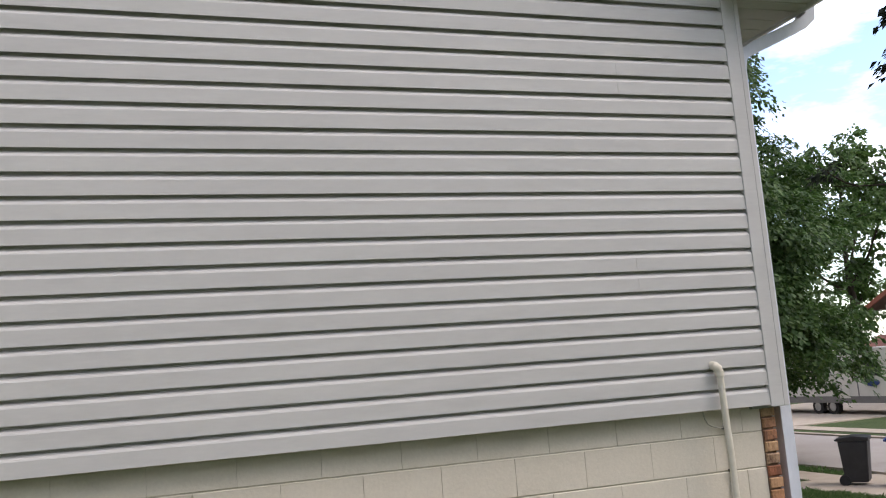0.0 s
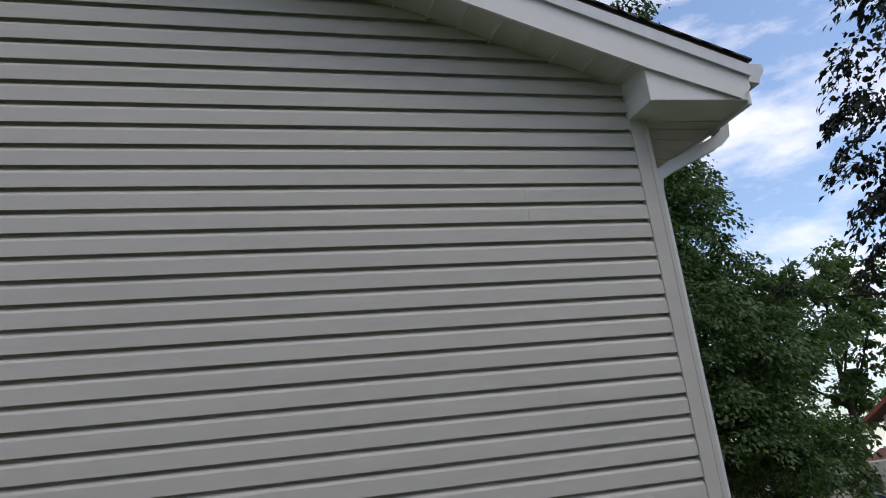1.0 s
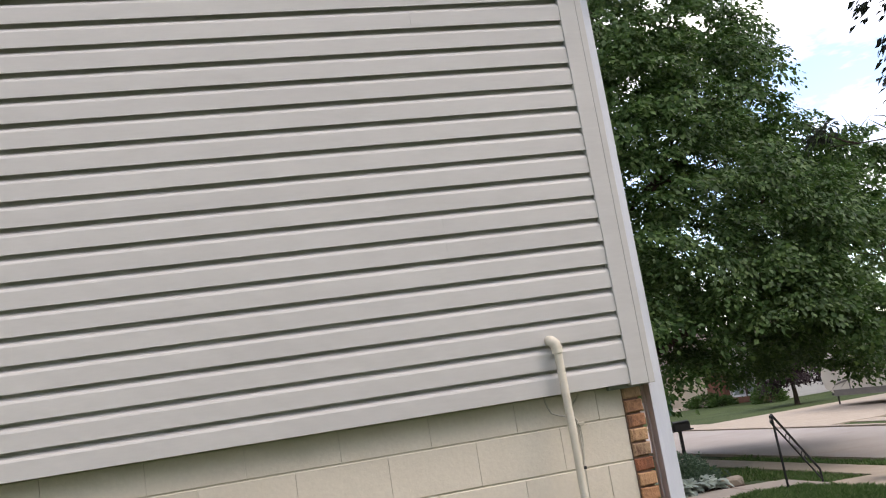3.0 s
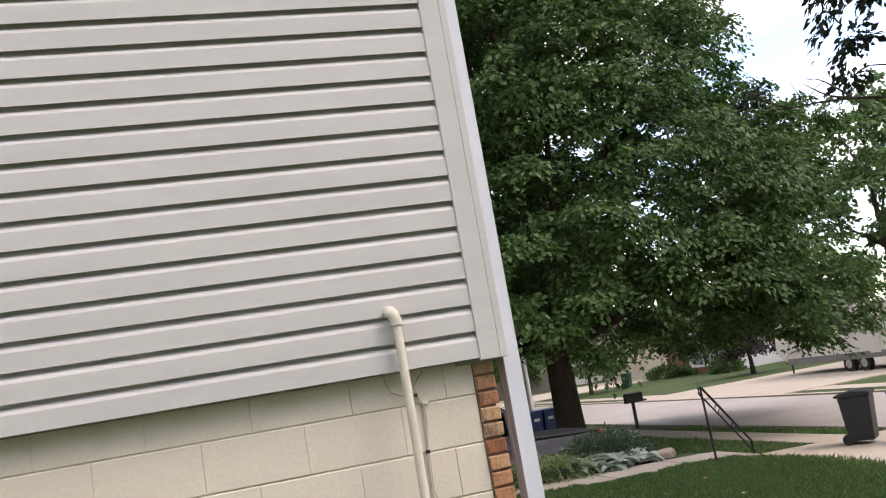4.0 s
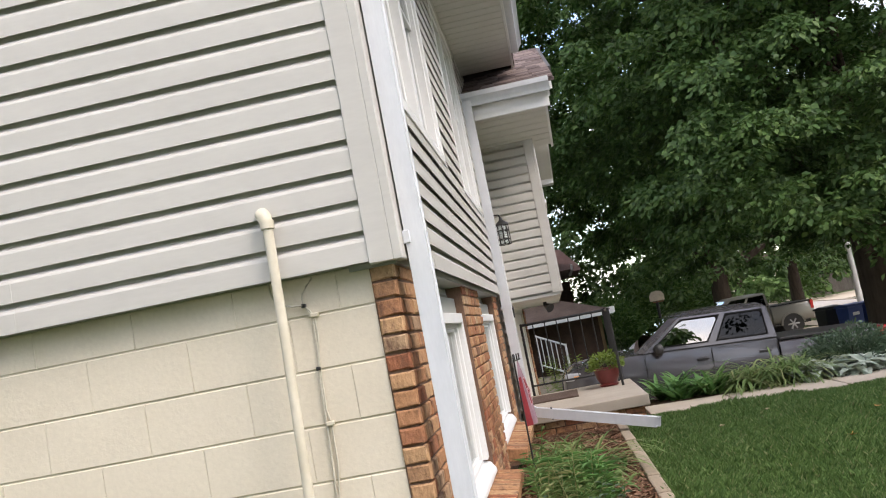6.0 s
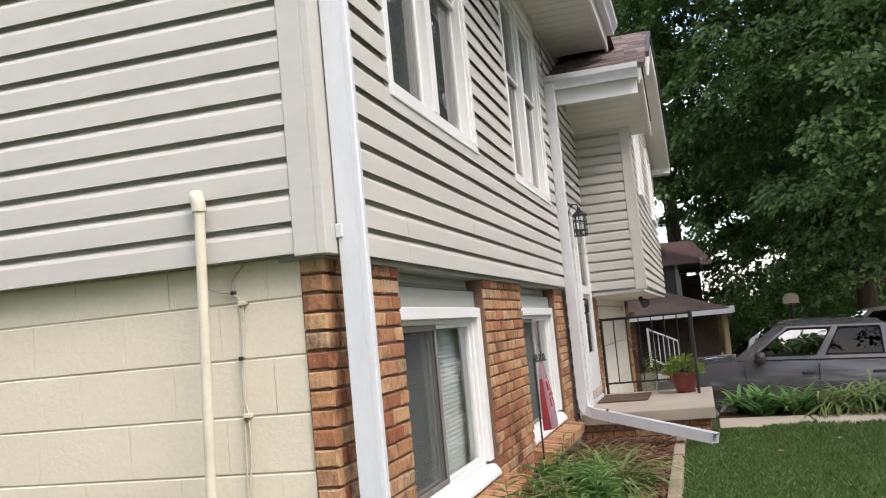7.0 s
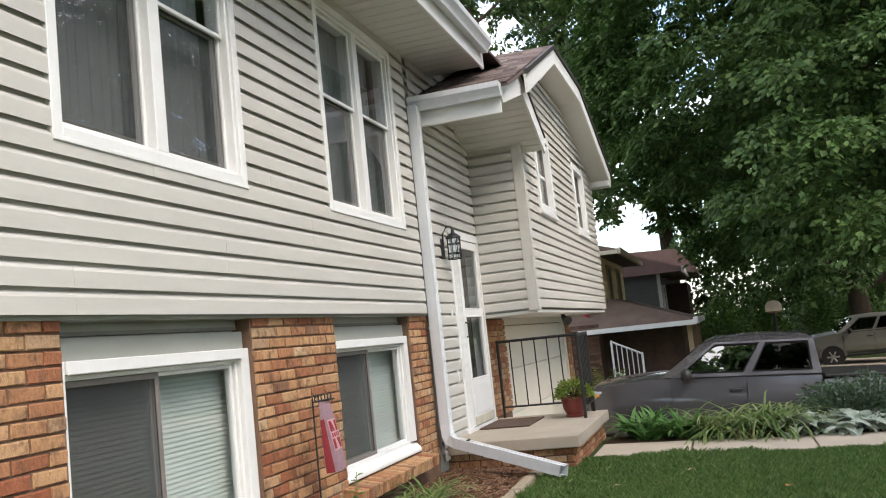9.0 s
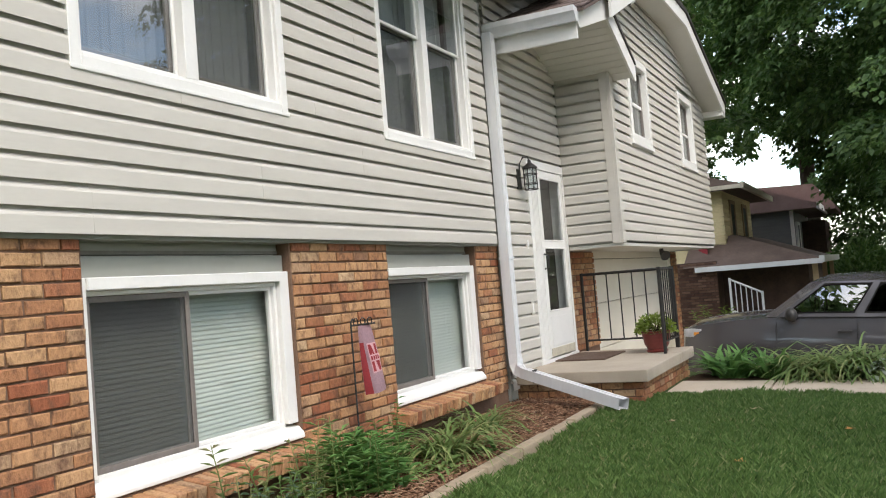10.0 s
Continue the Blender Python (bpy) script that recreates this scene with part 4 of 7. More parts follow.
# ---- pipe and cable on the gable wall ----
pp = thing("conduit_pipe", "cream painted conduit pipe with an elbow into the siding", "pipe", (-0.41, -0.06, 0.0))
bm = bmesh.new()
tube(bm, [(-0.429, -0.062, 1.72), (-0.43, -0.08, 1.3), (-0.436, -0.10, 0.7), (-0.44, -0.115, 0.0)], 0.0185, 14)
part("pipe", bm, M_PVC, pp, smooth=True)
bm = bmesh.new()
tube(bm, [(-0.45, 0.0, 1.748), (-0.45, -0.03, 1.748), (-0.446, -0.05, 1.743), (-0.436, -0.060, 1.73), (-0.430, -0.062, 1.70)], [0.024, 0.024, 0.026, 0.026, 0.024], 14)
part("elbow", bm, M_PVC, pp, smooth=True)
bm = bmesh.new()
tube(bm, [(-0.4295, -0.062, 1.715), (-0.4295, -0.063, 1.685)], 0.0255, 14)
part("collar", bm, M_PVC, pp, smooth=True)
cb = thing("cable", "thin pale cable clipped down the block wall beside the pipe", "cable", (-0.35, 0.03, 0.0))
bm = bmesh.new()
tube(bm, [(-0.497, 0.0460, 1.515), (-0.496, 0.0400, 1.48), (-0.490, 0.0380, 1.45), (-0.475, 0.0340, 1.42), (-0.452, 0.0300, 1.408), (-0.415, 0.0280, 1.397), (-0.378, 0.0340, 1.393),
          (-0.358, 0.0400, 1.372), (-0.345, 0.0430, 1.34), (-0.344, 0.0435, 1.27), (-0.352, 0.0435, 1.2), (-0.362, 0.0435, 1.155), (-0.366, 0.0435, 1.05), (-0.368, 0.0435, 0.95), (-0.376, 0.0435, 0.7), (-0.38, 0.0435, 0.05)], 0.0042, 6)
part("wire", bm, M_CABLE, cb, smooth=True)
bm = bmesh.new()
tube(bm, [(-0.33, 0.0460, 1.515), (-0.332, 0.0400, 1.485), (-0.352, 0.0360, 1.462), (-0.374, 0.0360, 1.435), (-0.378, 0.0380, 1.395), (-0.36, 0.0400, 1.365), (-0.352, 0.0425, 1.33), (-0.354, 0.0425, 1.2), (-0.360, 0.0425, 1.0), (-0.350, 0.0425, 0.955), (-0.352, 0.0425, 0.8), (-0.372, 0.0425, 0.66)], 0.0034, 6)
part("wire", bm, M_CABLE, cb, smooth=True)
for x, z, mat in ((-0.376, 1.392, M_BLACK), (-0.361, 1.155, M_BLACK)):
    part("cable_tie", bevel(boxes((x - 0.008, x + 0.008, 0.030, 0.051, z - 0.007, z + 0.007)), 0.002, 1), mat, cb)
for x, z in ((-0.338, 1.352), (-0.350, 0.951)):
    part("clip", bevel(boxes((x - 0.018, x + 0.012, 0.030, 0.053, z - 0.008, z + 0.008)), 0.003, 1), M_PVC, cb)

# ---- porch ----
porch = thing("porch", "brick porch platform with a concrete slab", "porch", (0.6, 6.8, 0), kind="structure")
part("slab", bevel(boxes((0.0, 1.26, 5.80, 7.98, 0.165, 0.275)), 0.014, 3), M_SLAB, porch)
part("core", boxes((0.0, 1.17, 5.88, 7.93, -1.0, 0.165)), M_MORTAR, porch)
mat_ob = whole("door_mat", bevel(boxes((0.07, 0.60, 6.80, 7.62, 0.276, 0.292)), 0.004, 1), M_MAT, "dark brown coir door mat on the porch slab", "mat")


def railing(name, p0, p1, z0, z1, label, n, posts=True):
    th = thing(name, label, "railing", (*p0, z0))
    a, b = Vector((*p0, 0)), Vector((*p1, 0))
    for zz, r in ((z1, 0.016), (z0 + 0.12, 0.011)):
        bm = bmesh.new()
        tube(bm, [a + Vector((0, 0, zz)), b + Vector((0, 0, zz))], r, 4)
        part("rail", bm, M_IRON, th)
    for k in range(n):
        t = (k + 1) / (n + 1)
        p = a.lerp(b, t)
        bm = bmesh.new()
        tube(bm, [p + Vector((0, 0, z0 + 0.12)), p + Vector((0, 0, z1))], 0.0075, 4)
        part("bar", bm, M_IRON, th)
    if posts:
        for p in (a, b):
            bm = bmesh.new()
            tube(bm, [p + Vector((0, 0, z0)), p + Vector((0, 0, z1 + 0.02))], 0.018, 4)
            part("post", bm, M_IRON, th)
    return th
railing("railing", (0.08, 7.92), (1.10, 7.92), 0.276, 1.15, "black iron railing at the end of the porch", 6)
railing("railing", (1.12, 7.22), (1.12, 7.90), 0.276, 1.15, "short black iron railing on the porch edge", 6)

pot = thing("flower_pot", "dark red glazed pot with a lime green plant", "plant pot", (0.98, 7.48, 0.276))
bm = bmesh.new()
lathe(bm, [(0.105, 0.0), (0.115, 0.02), (0.10, 0.03), (0.13, 0.09), (0.145, 0.17), (0.15, 0.20), (0.16, 0.205), (0.16, 0.225), (0.14, 0.225), (0.135, 0.19)], (0.98, 7.48, 0.276), 24)
part("pot", bm, M_RED, pot, smooth=True)

# ---- flower bed, border and garden flag ----
bed = strip("flower_bed", 0.0, 0.90, -0.6, 5.86, 0.02, M_SOIL, "flower bed of brown wood mulch along the wall", 0.1, 4, 20)
vs, fs = [], []
rs = random.Random(8)
for i in range(17000):
    x, y = rs.uniform(0.02, 0.9), rs.uniform(0.3, 5.84)
    L, W, a = rs.uniform(0.008, 0.032), rs.uniform(0.002, 0.007), rs.uniform(0, math.pi)
    z = 0.025 + rs.random() ** 2 * 0.025
    tilt = rs.uniform(-0.35, 0.35)
    dx, dy, dz = L * math.cos(a), L * math.sin(a), L * tilt
    px, py = -W * math.sin(a), W * math.cos(a)
    n = len(vs)
    vs += [(x - dx - px, y - dy - py, z - dz), (x + dx - px, y + dy - py, z + dz), (x + dx + px, y + dy + py, z + dz + 0.003), (x - dx + px, y - dy + py, z - dz + 0.003)]
    fs.append((n, n + 1, n + 2, n + 3))
tagged(soup("mulch", vs, fs, M_MULCH), "loose brown wood chip mulch", "mulch", kind="stuff")
border = thing("garden_border", "low tan stone edging along the flower bed", "edging", (0.95, 3, 0), kind="structure")
y = -0.6
rs = random.Random(3)
while y < 5.6:
    L = rs.uniform(0.55, 0.62)
    bm = boxes((-0.043, 0.043, 0.006, L - 0.006, -0.08, 0.05))
    bevel(bm, 0.012, 2)
    ob = part("edging_stone", bm, M_STONE, border)
    ob.matrix_basis = pose(0.955 - 0.02 * y / 5.6, y, rs.uniform(-0.006, 0.006), 0, 0, rs.uniform(-1, 1))
    y += L

flag = thing("garden_flag", "small pink and red garden flag on a black iron stand", "flag", (0.2, 2.72, 0.03))
bm = bmesh.new()
tube(bm, [(0.20, 2.71, 0.02), (0.20, 2.71, 0.965), (0.20, 2.73, 0.985), (0.20, 2.76, 0.97)], 0.006, 6)
tube(bm, [(0.20, 2.71, 0.945), (0.23, 2.95, 0.945)], 0.006, 6)
for k in range(3):
    c = (0.205 + k * 0.012, 2.76 + k * 0.065, 0.965)
    tube(bm, [(c[0], c[1] + 0.028 * math.cos(t), c[2] + 0.022 * math.sin(t)) for t in (2 * math.pi * q / 10 for q in range(11))], 0.004, 5, False)
part("stand", bm, M_IRON, flag)
def flag_point(u, v):
    """Hanging cloth, its near edge folded back towards the wall."""
    fold = max(0.0, 0.25 - u) / 0.25
    return (0.215 + 0.06 * u * v + 0.03 * math.sin(2.4 * u + 1.0 * v) * v - 0.05 * fold * v, 2.765 + 0.15 * u * (1 - 0.12 * v) + 0.07 * v, 0.94 - 0.44 * v + 0.02 * u * v)
def flag_patch(name, quad, mat, off, n=8):
    """A patch of the cloth between four corners (u, v), set a little proud of it."""
    bm = bmesh.new()
    q = [Vector((*c, 0)) for c in quad]
    grid = [[bm.verts.new(Vector(flag_point(*q[0].lerp(q[1], i / n).lerp(q[3].lerp(q[2], i / n), j / n).to_2d())) + Vector((off, -off * 0.4, 0))) for i in range(n + 1)] for j in range(n + 1)]
    for j in range(n):
        for i in range(n):
            bm.faces.new((grid[j][i], grid[j][i + 1], grid[j + 1][i + 1], grid[j + 1][i]))
    return part(name, bm, mat, flag, smooth=True)
def span(u0, u1, v0, v1):
    return [(u0, v0), (u1, v0), (u1, v1), (u0, v1)]
flag_patch("cloth", span(0, 1, 0, 1), M_FLAG, 0, 14)
flag_patch("red_edge", span(0.0, 0.17, 0.25, 1.0), M_FLAGRED, 0.003)
flag_patch("emblem_ground", span(0.30, 0.94, 0.27, 0.71), M_FLAGPINK, 0.002)
for u0, u1 in ((0.34, 0.50), (0.74, 0.90)):
    flag_patch("red_bar", span(u0, u1, 0.29, 0.69), M_FLAGRED, 0.004)
flag_patch("red_bar", [(0.42, 0.30), (0.54, 0.30), (0.84, 0.68), (0.72, 0.68)], M_FLAGRED, 0.005)
flag_patch("pale_band", span(0.26, 0.97, 0.44, 0.54), M_FLAGPINK, 0.007)
for k in range(4):
    flag_patch("lettering", span(0.33 + 0.15 * k, 0.43 + 0.15 * k, 0.46, 0.52), M_FLAGRED, 0.009, 2)

# ---- stair rail and stone at the end of the walk ----
sr = thing("stair_railing", "black wrought iron handrail sloping down the garden steps", "railing", (4.62, 6.22, -0.1))
A, B = Vector((4.50, 6.15, 0.84)), Vector((5.55, 6.95, -0.02))
for dz, r in ((0.0, 0.016), (-0.13, 0.012)):
    bm = bmesh.new()
    tube(bm, [A + Vector((0, 0, dz)), B + Vector((0, 0, dz))], r, 6)
    part("rail", bm, M_IRON, sr)
bm = bmesh.new()
tube(bm, [A, A + Vector((-0.05, -0.04, -0.02)), A + Vector((-0.06, -0.05, -0.08)), A + Vector((0.0, 0.0, -0.13))], 0.016, 6)
part("volute", bm, M_IRON, sr, smooth=True)
for p, zb in ((A, -0.1), (B, -1.0)):
    bm = bmesh.new()
    tube(bm, [p, (p.x + 0.02, p.y, zb)], 0.016, 6)
    part("post", bm, M_IRON, sr)
for t in (0.3, 0.62):
    for k in range(2):
        c = A.lerp(B, t + 0.07 * k) + Vector((0, 0, -0.065))
        bm = bmesh.new()
        tube(bm, [c + Vector((0.05 * math.cos(q), 0.03 * math.cos(q), 0.05 * math.sin(q))) for q in (2 * math.pi * j / 10 for j in range(9))], 0.008, 5)
        part("scroll", bm, M_IRON, sr)
steps = thing("garden_steps", "concrete garden steps down to the drive", "steps", (5.4, 7, -0.6), kind="structure")
for k in range(5):
    part("step", bevel(boxes((4.97 + k * 0.3, 5.27 + k * 0.3, 6.28, 7.4, -1.2, -0.12 - 0.17 * k)), 0.012, 2), M_CONC, steps)
for x, y, s in ((4.45, 7.42, 0.2), (4.25, 7.5, 0.16), (4.62, 7.6, 0.17)):
    bm = bmesh.new()
    bmesh.ops.create_icosphere(bm, subdivisions=2, radius=1)
    for v in bm.verts:
        v.co = Vector((max(-0.8, min(0.8, v.co.x)), max(-0.8, min(0.8, v.co.y)), max(-0.7, min(0.7, v.co.z)))) * (1 + 0.12 * noise.noise(v.co * 2 + Vector((x, y, 0))))
        v.co = Vector((x + v.co.x * s, y + v.co.y * s * 0.7, -0.07 + v.co.z * s * 0.75))
    whole("edging_rock", bm, M_STONE, "rough tan stone at the end of the planted bed", "rock", "edging rocks")

# ---- vehicles ----
def wheel(th, x, y, z, r, w, side):
    bm = bmesh.new()
    lathe(bm, [(r * 0.62, -w / 2), (r * 0.9, -w / 2), (r, -w * 0.36), (r, w * 0.36), (r * 0.9, w / 2), (r * 0.62, w / 2)], (0, 0, 0), 28)
    bmesh.ops.rotate(bm, verts=bm.verts, matrix=Matrix.Rotation(math.pi / 2, 3, "X"))
    bmesh.ops.translate(bm, verts=bm.verts, vec=(x, y, z))
    tyre = part("wheel", bm, M_TYRE, th, smooth=True)
    bm = bmesh.new()
    lathe(bm, [(r * 0.63, 0), (r * 0.63, 0.03), (r * 0.55, 0.02), (r * 0.2, 0.03), (r * 0.16, 0.045)], (0, 0, 0), 24)
    for k in range(6):
        t = k * math.pi / 3
        tube(bm, [(r * 0.15 * math.cos(t), r * 0.15 * math.sin(t), 0.03), (r * 0.58 * math.cos(t), r * 0.58 * math.sin(t), 0.035)], 0.035, 5)
    bmesh.ops.rotate(bm, verts=bm.verts, matrix=Matrix.Rotation(-side * math.pi / 2, 3, "X"))
    bmesh.ops.translate(bm, verts=bm.verts, vec=(x, y + side * w * 0.42, z))
    part("rim", bm, M_RIM, tyre)


def shell(bm, sections):
    """Skin over cross-sections: lists of equal length of points."""
    rows = [[bm.verts.new(p) for p in s] for s in sections]
    n = len(rows[0])
    for r, s in zip(rows, rows[1:]):
        for k in range(n - 1):
            bm.faces.new((r[k], r[k + 1], s[k + 1], s[k]))
    bm.faces.new(rows[0])
    bm.faces.new(rows[-1][::-1])
    return bm


def pickup(name, m, paint, label, rack=False):
    """Double-cab pickup, nose to -x, length about 5.0, width 1.86; origin on the ground at its middle."""
    th = thing(name, label, "pickup truck")
    W = 0.93
    def sect(x, top, half=W, belt=1.02, foot=0.42, crown=0.05):
        h = half
        pts = [(-h * 0.9, foot), (-h * 0.99, foot + 0.12), (-h, 0.72), (-h * 0.985, belt - 0.1), (-h * 0.93, top - 0.03), (-h * 0.8, top), (0, top + crown), (h * 0.8, top), (h * 0.93, top - 0.03), (h * 0.985, belt - 0.1), (h, 0.72), (h * 0.99, foot + 0.12), (h * 0.9, foot)]
        return [(x, y, z) for y, z in pts]
    bm = bmesh.new()
    shell(bm, [sect(-2.54, 0.93, 0.72, 0.85, 0.45, 0.02), sect(-2.48, 1.04, 0.82, 0.95, 0.40, 0.03), sect(-2.32, 1.11, 0.90, 1.0, 0.38), sect(-2.0, 1.155, 0.92), sect(-1.7, 1.19), sect(-1.45, 1.21), sect(-1.2, 1.215), sect(0.3, 1.205), sect(0.87, 1.20)])
    part("body", bm, paint, th, smooth=True)
    bed = bmesh.new()
    shell(bed, [sect(0.9, 1.13, W, 1.04, 0.45, -0.0), sect(1.8, 1.14, W, 1.04, 0.45, 0), sect(2.45, 1.15, W, 1.04, 0.45, 0), sect(2.5, 1.13, W * 0.97, 1.04, 0.5, 0)])
    bedob = part("bed", bed, paint, th, smooth=True)
    part("tonneau_cover", bevel(boxes((0.91, 2.46, -0.83, 0.83, 1.13, 1.175)), 0.02, 2), M_BLACK, bedob, "black bed cover")
    # cab: pillars and roof around the glass
    def ring(z, xf, xr, h):
        return [(xf, -h * 0.86, z), (xf + 0.16, -h, z), (xr, -h, z), (xr, h, z), (xf + 0.16, h, z), (xf, h * 0.86, z)]
    lo, mid, hi = ring(1.20, -1.36, 0.87, 0.90), ring(1.69, -0.72, 0.80, 0.795), ring(1.765, -0.52, 0.70, 0.70)
    bm = bmesh.new()
    rows = [[bm.verts.new(p) for p in r] for r in (mid, hi)]
    for k in range(6):
        bm.faces.new((rows[0][k], rows[0][(k + 1) % 6], rows[1][(k + 1) % 6], rows[1][k]))
    top = bm.verts.new((0.05, 0, 1.80))
    for k in range(6):
        bm.faces.new((rows[1][k], rows[1][(k + 1) % 6], top))
    part("roof", bm, paint, th, smooth=True)
    L, Mv = [Vector(p) for p in lo], [Vector(p) for p in mid]
    def on_side(u, v, k0, k1, out=0.0):
        p = L[k0].lerp(L[k1], u).lerp(Mv[k0].lerp(Mv[k1], u), v)
        return p + Vector((0, out * (-1 if p.y < 0 else 1), 0))
    def patch(nm, quad, k0, k1, mat, out, parent=None, lab=""):
        bm = bmesh.new()
        bm.faces.new([bm.verts.new(on_side(u, v, k0, k1, out)) for u, v in quad])
        return part(nm, bm, mat, parent or th, lab)
    for k0, k1 in ((1, 2), (4, 3)):
        for u0, u1, nm in ((0.0, 0.035, "a_pillar"), (0.475, 0.535, "b_pillar"), (0.945, 1.0, "c_pillar")):
            patch(nm, [(u0, 0), (u1, 0), (u1, 1), (u0, 1)], k0, k1, paint, 0.006)
        patch("belt_rail", [(0, 0), (1, 0), (1, 0.10), (0, 0.10)], k0, k1, paint, 0.007)
        patch("roof_rail", [(0, 0.945), (1, 0.945), (1, 1), (0, 1)], k0, k1, paint, 0.007)
        for u0, u1 in ((0.035, 0.475), (0.535, 0.945)):
            for e0, e1, f0, f1 in ((u0, u1, 0.10, 0.15), (u0, u1, 0.885, 0.945), (u0, u0 + 0.014, 0.15, 0.885), (u1 - 0.014, u1, 0.15, 0.885)):
                patch("window_seal", [(e0, f0), (e1, f0), (e1, f1), (e0, f1)], k0, k1, M_SEAL, 0.009)
            for c, su in ((u0 + 0.014, 1), (u1 - 0.014, -1)):       # rounded upper corners
                patch("window_seal", [(c, 0.885), (c, 0.78), (c + su * 0.012, 0.845), (c + su * 0.034, 0.885)][::su], k0, k1, M_SEAL, 0.009)
        patch("front_side_glass", [(0.035, 0.09), (0.475, 0.09), (0.475, 0.95), (0.035, 0.95)], k0, k1, M_CARGLASS, 0.0)
        patch("rear_side_glass", [(0.535, 0.09), (0.945, 0.09), (0.945, 0.95), (0.535, 0.95)], k0, k1, M_TINTGLASS, 0.0)
    for nm, ks, mat in (("windscreen", (0, 5), M_CARGLASS), ("rear_glass", (2, 3), M_TINTGLASS)):
        bm = bmesh.new()
        bm.faces.new([bm.verts.new(p) for p in (lo[ks[0]], lo[ks[1]], mid[ks[1]], mid[ks[0]])])
        part(nm, bm, mat, th)
    for a, b in ((0, 1), (4, 5)):
        bm = bmesh.new()
        bm.faces.new([bm.verts.new(p) for p in (lo[a], lo[b], mid[b], mid[a])])
        part("a_pillar", bm, paint, th)
    for sd in ((-0.5, -0.35, -0.7, -0.15, 0.8, 1.45), (-0.5, -0.35, 0.15, 0.7, 0.8, 1.45), (0.45, 0.6, -0.7, 0.7, 0.8, 1.4)):
        part("seat", bevel(boxes(sd), 0.04, 2), M_BLACK, th)
    part("cab_floor", boxes((-1.2, 0.85, -0.86, 0.86, 1.17, 1.215)), M_BLACK, th)
    for s in (-1, 1):
        for xx in (-1.62, 1.62):
            wheel(th, xx, s * (W - 0.13), 0.37, 0.37, 0.24, s)
            bm = bmesh.new()
            arc = [(xx + 0.47 * math.cos(t), 0.37 + 0.47 * math.sin(t)) for t in (math.pi * k / 14 for k in range(15))]
            inn = [(xx + 0.40 * math.cos(t), 0.37 + 0.40 * math.sin(t)) for t in (math.pi * k / 14 for k in range(14, -1, -1))]
            prism(bm, arc + inn, *sorted((s * (W - 0.02), s * (W + 0.045))), "y")
            part("fender_flare", bm, paint, th)
            bm = bmesh.new()
            lathe(bm, [(0.41, 0), (0.41, 0.012)], (0, 0, 0), 24)
            bmesh.ops.rotate(bm, verts=bm.verts, matrix=Matrix.Rotation(math.pi / 2, 3, "X"))
            bmesh.ops.translate(bm, verts=bm.verts, vec=(xx, s * (W + 0.004) + 0.006, 0.37))
            part("wheel_arch", bm, M_BLACK, th)
        for xx in (-0.12, 0.85):
            part("door_handle", bevel(boxes((xx - 0.28, xx - 0.10, *sorted((s * (W - 0.01), s * (W + 0.03))), 0.985, 1.02)), 0.008, 2), M_BLACK, th)
        for xx in (-1.2, -0.15, 0.86):
            part("door_seam", boxes((xx - 0.004, xx + 0.004, *sorted((s * (W - 0.03), s * (W + 0.002))), 0.5, 1.13)), M_BLACK, th)
        bm = bmesh.new()
        bmesh.ops.create_uvsphere(bm, u_segments=14, v_segments=9, radius=1)
        for v in bm.verts:
            v.co = Vector((-0.98 + v.co.x * 0.08, s * (W + 0.13) + v.co.y * 0.11, 1.24 + v.co.z * 0.10))
        mir = part("mirror", bm, M_BLACK, th, smooth=True)
        part("mirror_arm", boxes((-1.02, -0.94, *sorted((s * (W - 0.05), s * (W + 0.08))), 1.15, 1.20)), M_BLACK, mir)
        part("headlamp", bevel(boxes((-2.50, -2.22, *sorted((s * 0.60, s * 0.865)), 0.91, 1.04)), 0.03, 2), M_LAMPGLASS, th)
        part("indicator", bevel(boxes((-2.36, -2.27, *sorted((s * 0.76, s * 0.872)), 0.935, 0.99)), 0.015, 2), M_AMBER, th)
        part("tail_lamp", bevel(boxes((2.40, 2.515, *sorted((s * 0.78, s * 0.935)), 0.82, 1.16)), 0.02, 2), M_TAIL, th)
        part("side_step", bevel(boxes((-1.1, 1.1, *sorted((s * 0.86, s * 1.0)), 0.36, 0.42)), 0.02, 2), M_BLACK, th)
    part("front_bumper", bevel(boxes((-2.62, -2.35, -0.86, 0.86, 0.45, 0.66)), 0.05, 3), paint, th)
    part("grille", bevel(boxes((-2.56, -2.45, -0.5, 0.5, 0.70, 0.90)), 0.02, 2), M_BLACK, th)
    part("rear_bumper", bevel(boxes((2.45, 2.62, -0.86, 0.86, 0.48, 0.66)), 0.03, 2), M_RIM, th)
    part("chassis", boxes((-2.3, 2.4, -0.6, 0.6, 0.32, 0.5)), M_BLACK, th)
    th.matrix_basis = m
    return th
pickup("pickup_truck", pose(2.92, 12.33, -0.925, 0, 2.9, 0), M_CARGREY, "dark grey double cab pickup with a black bed cover")
pickup("pickup_truck", pose(7.75, 33.6, float(ground_z(7.75, 33.6)) + 0.03, 0, 0, 4), M_CARTAN, "pale tan double cab pickup parked in a neighbouring drive")

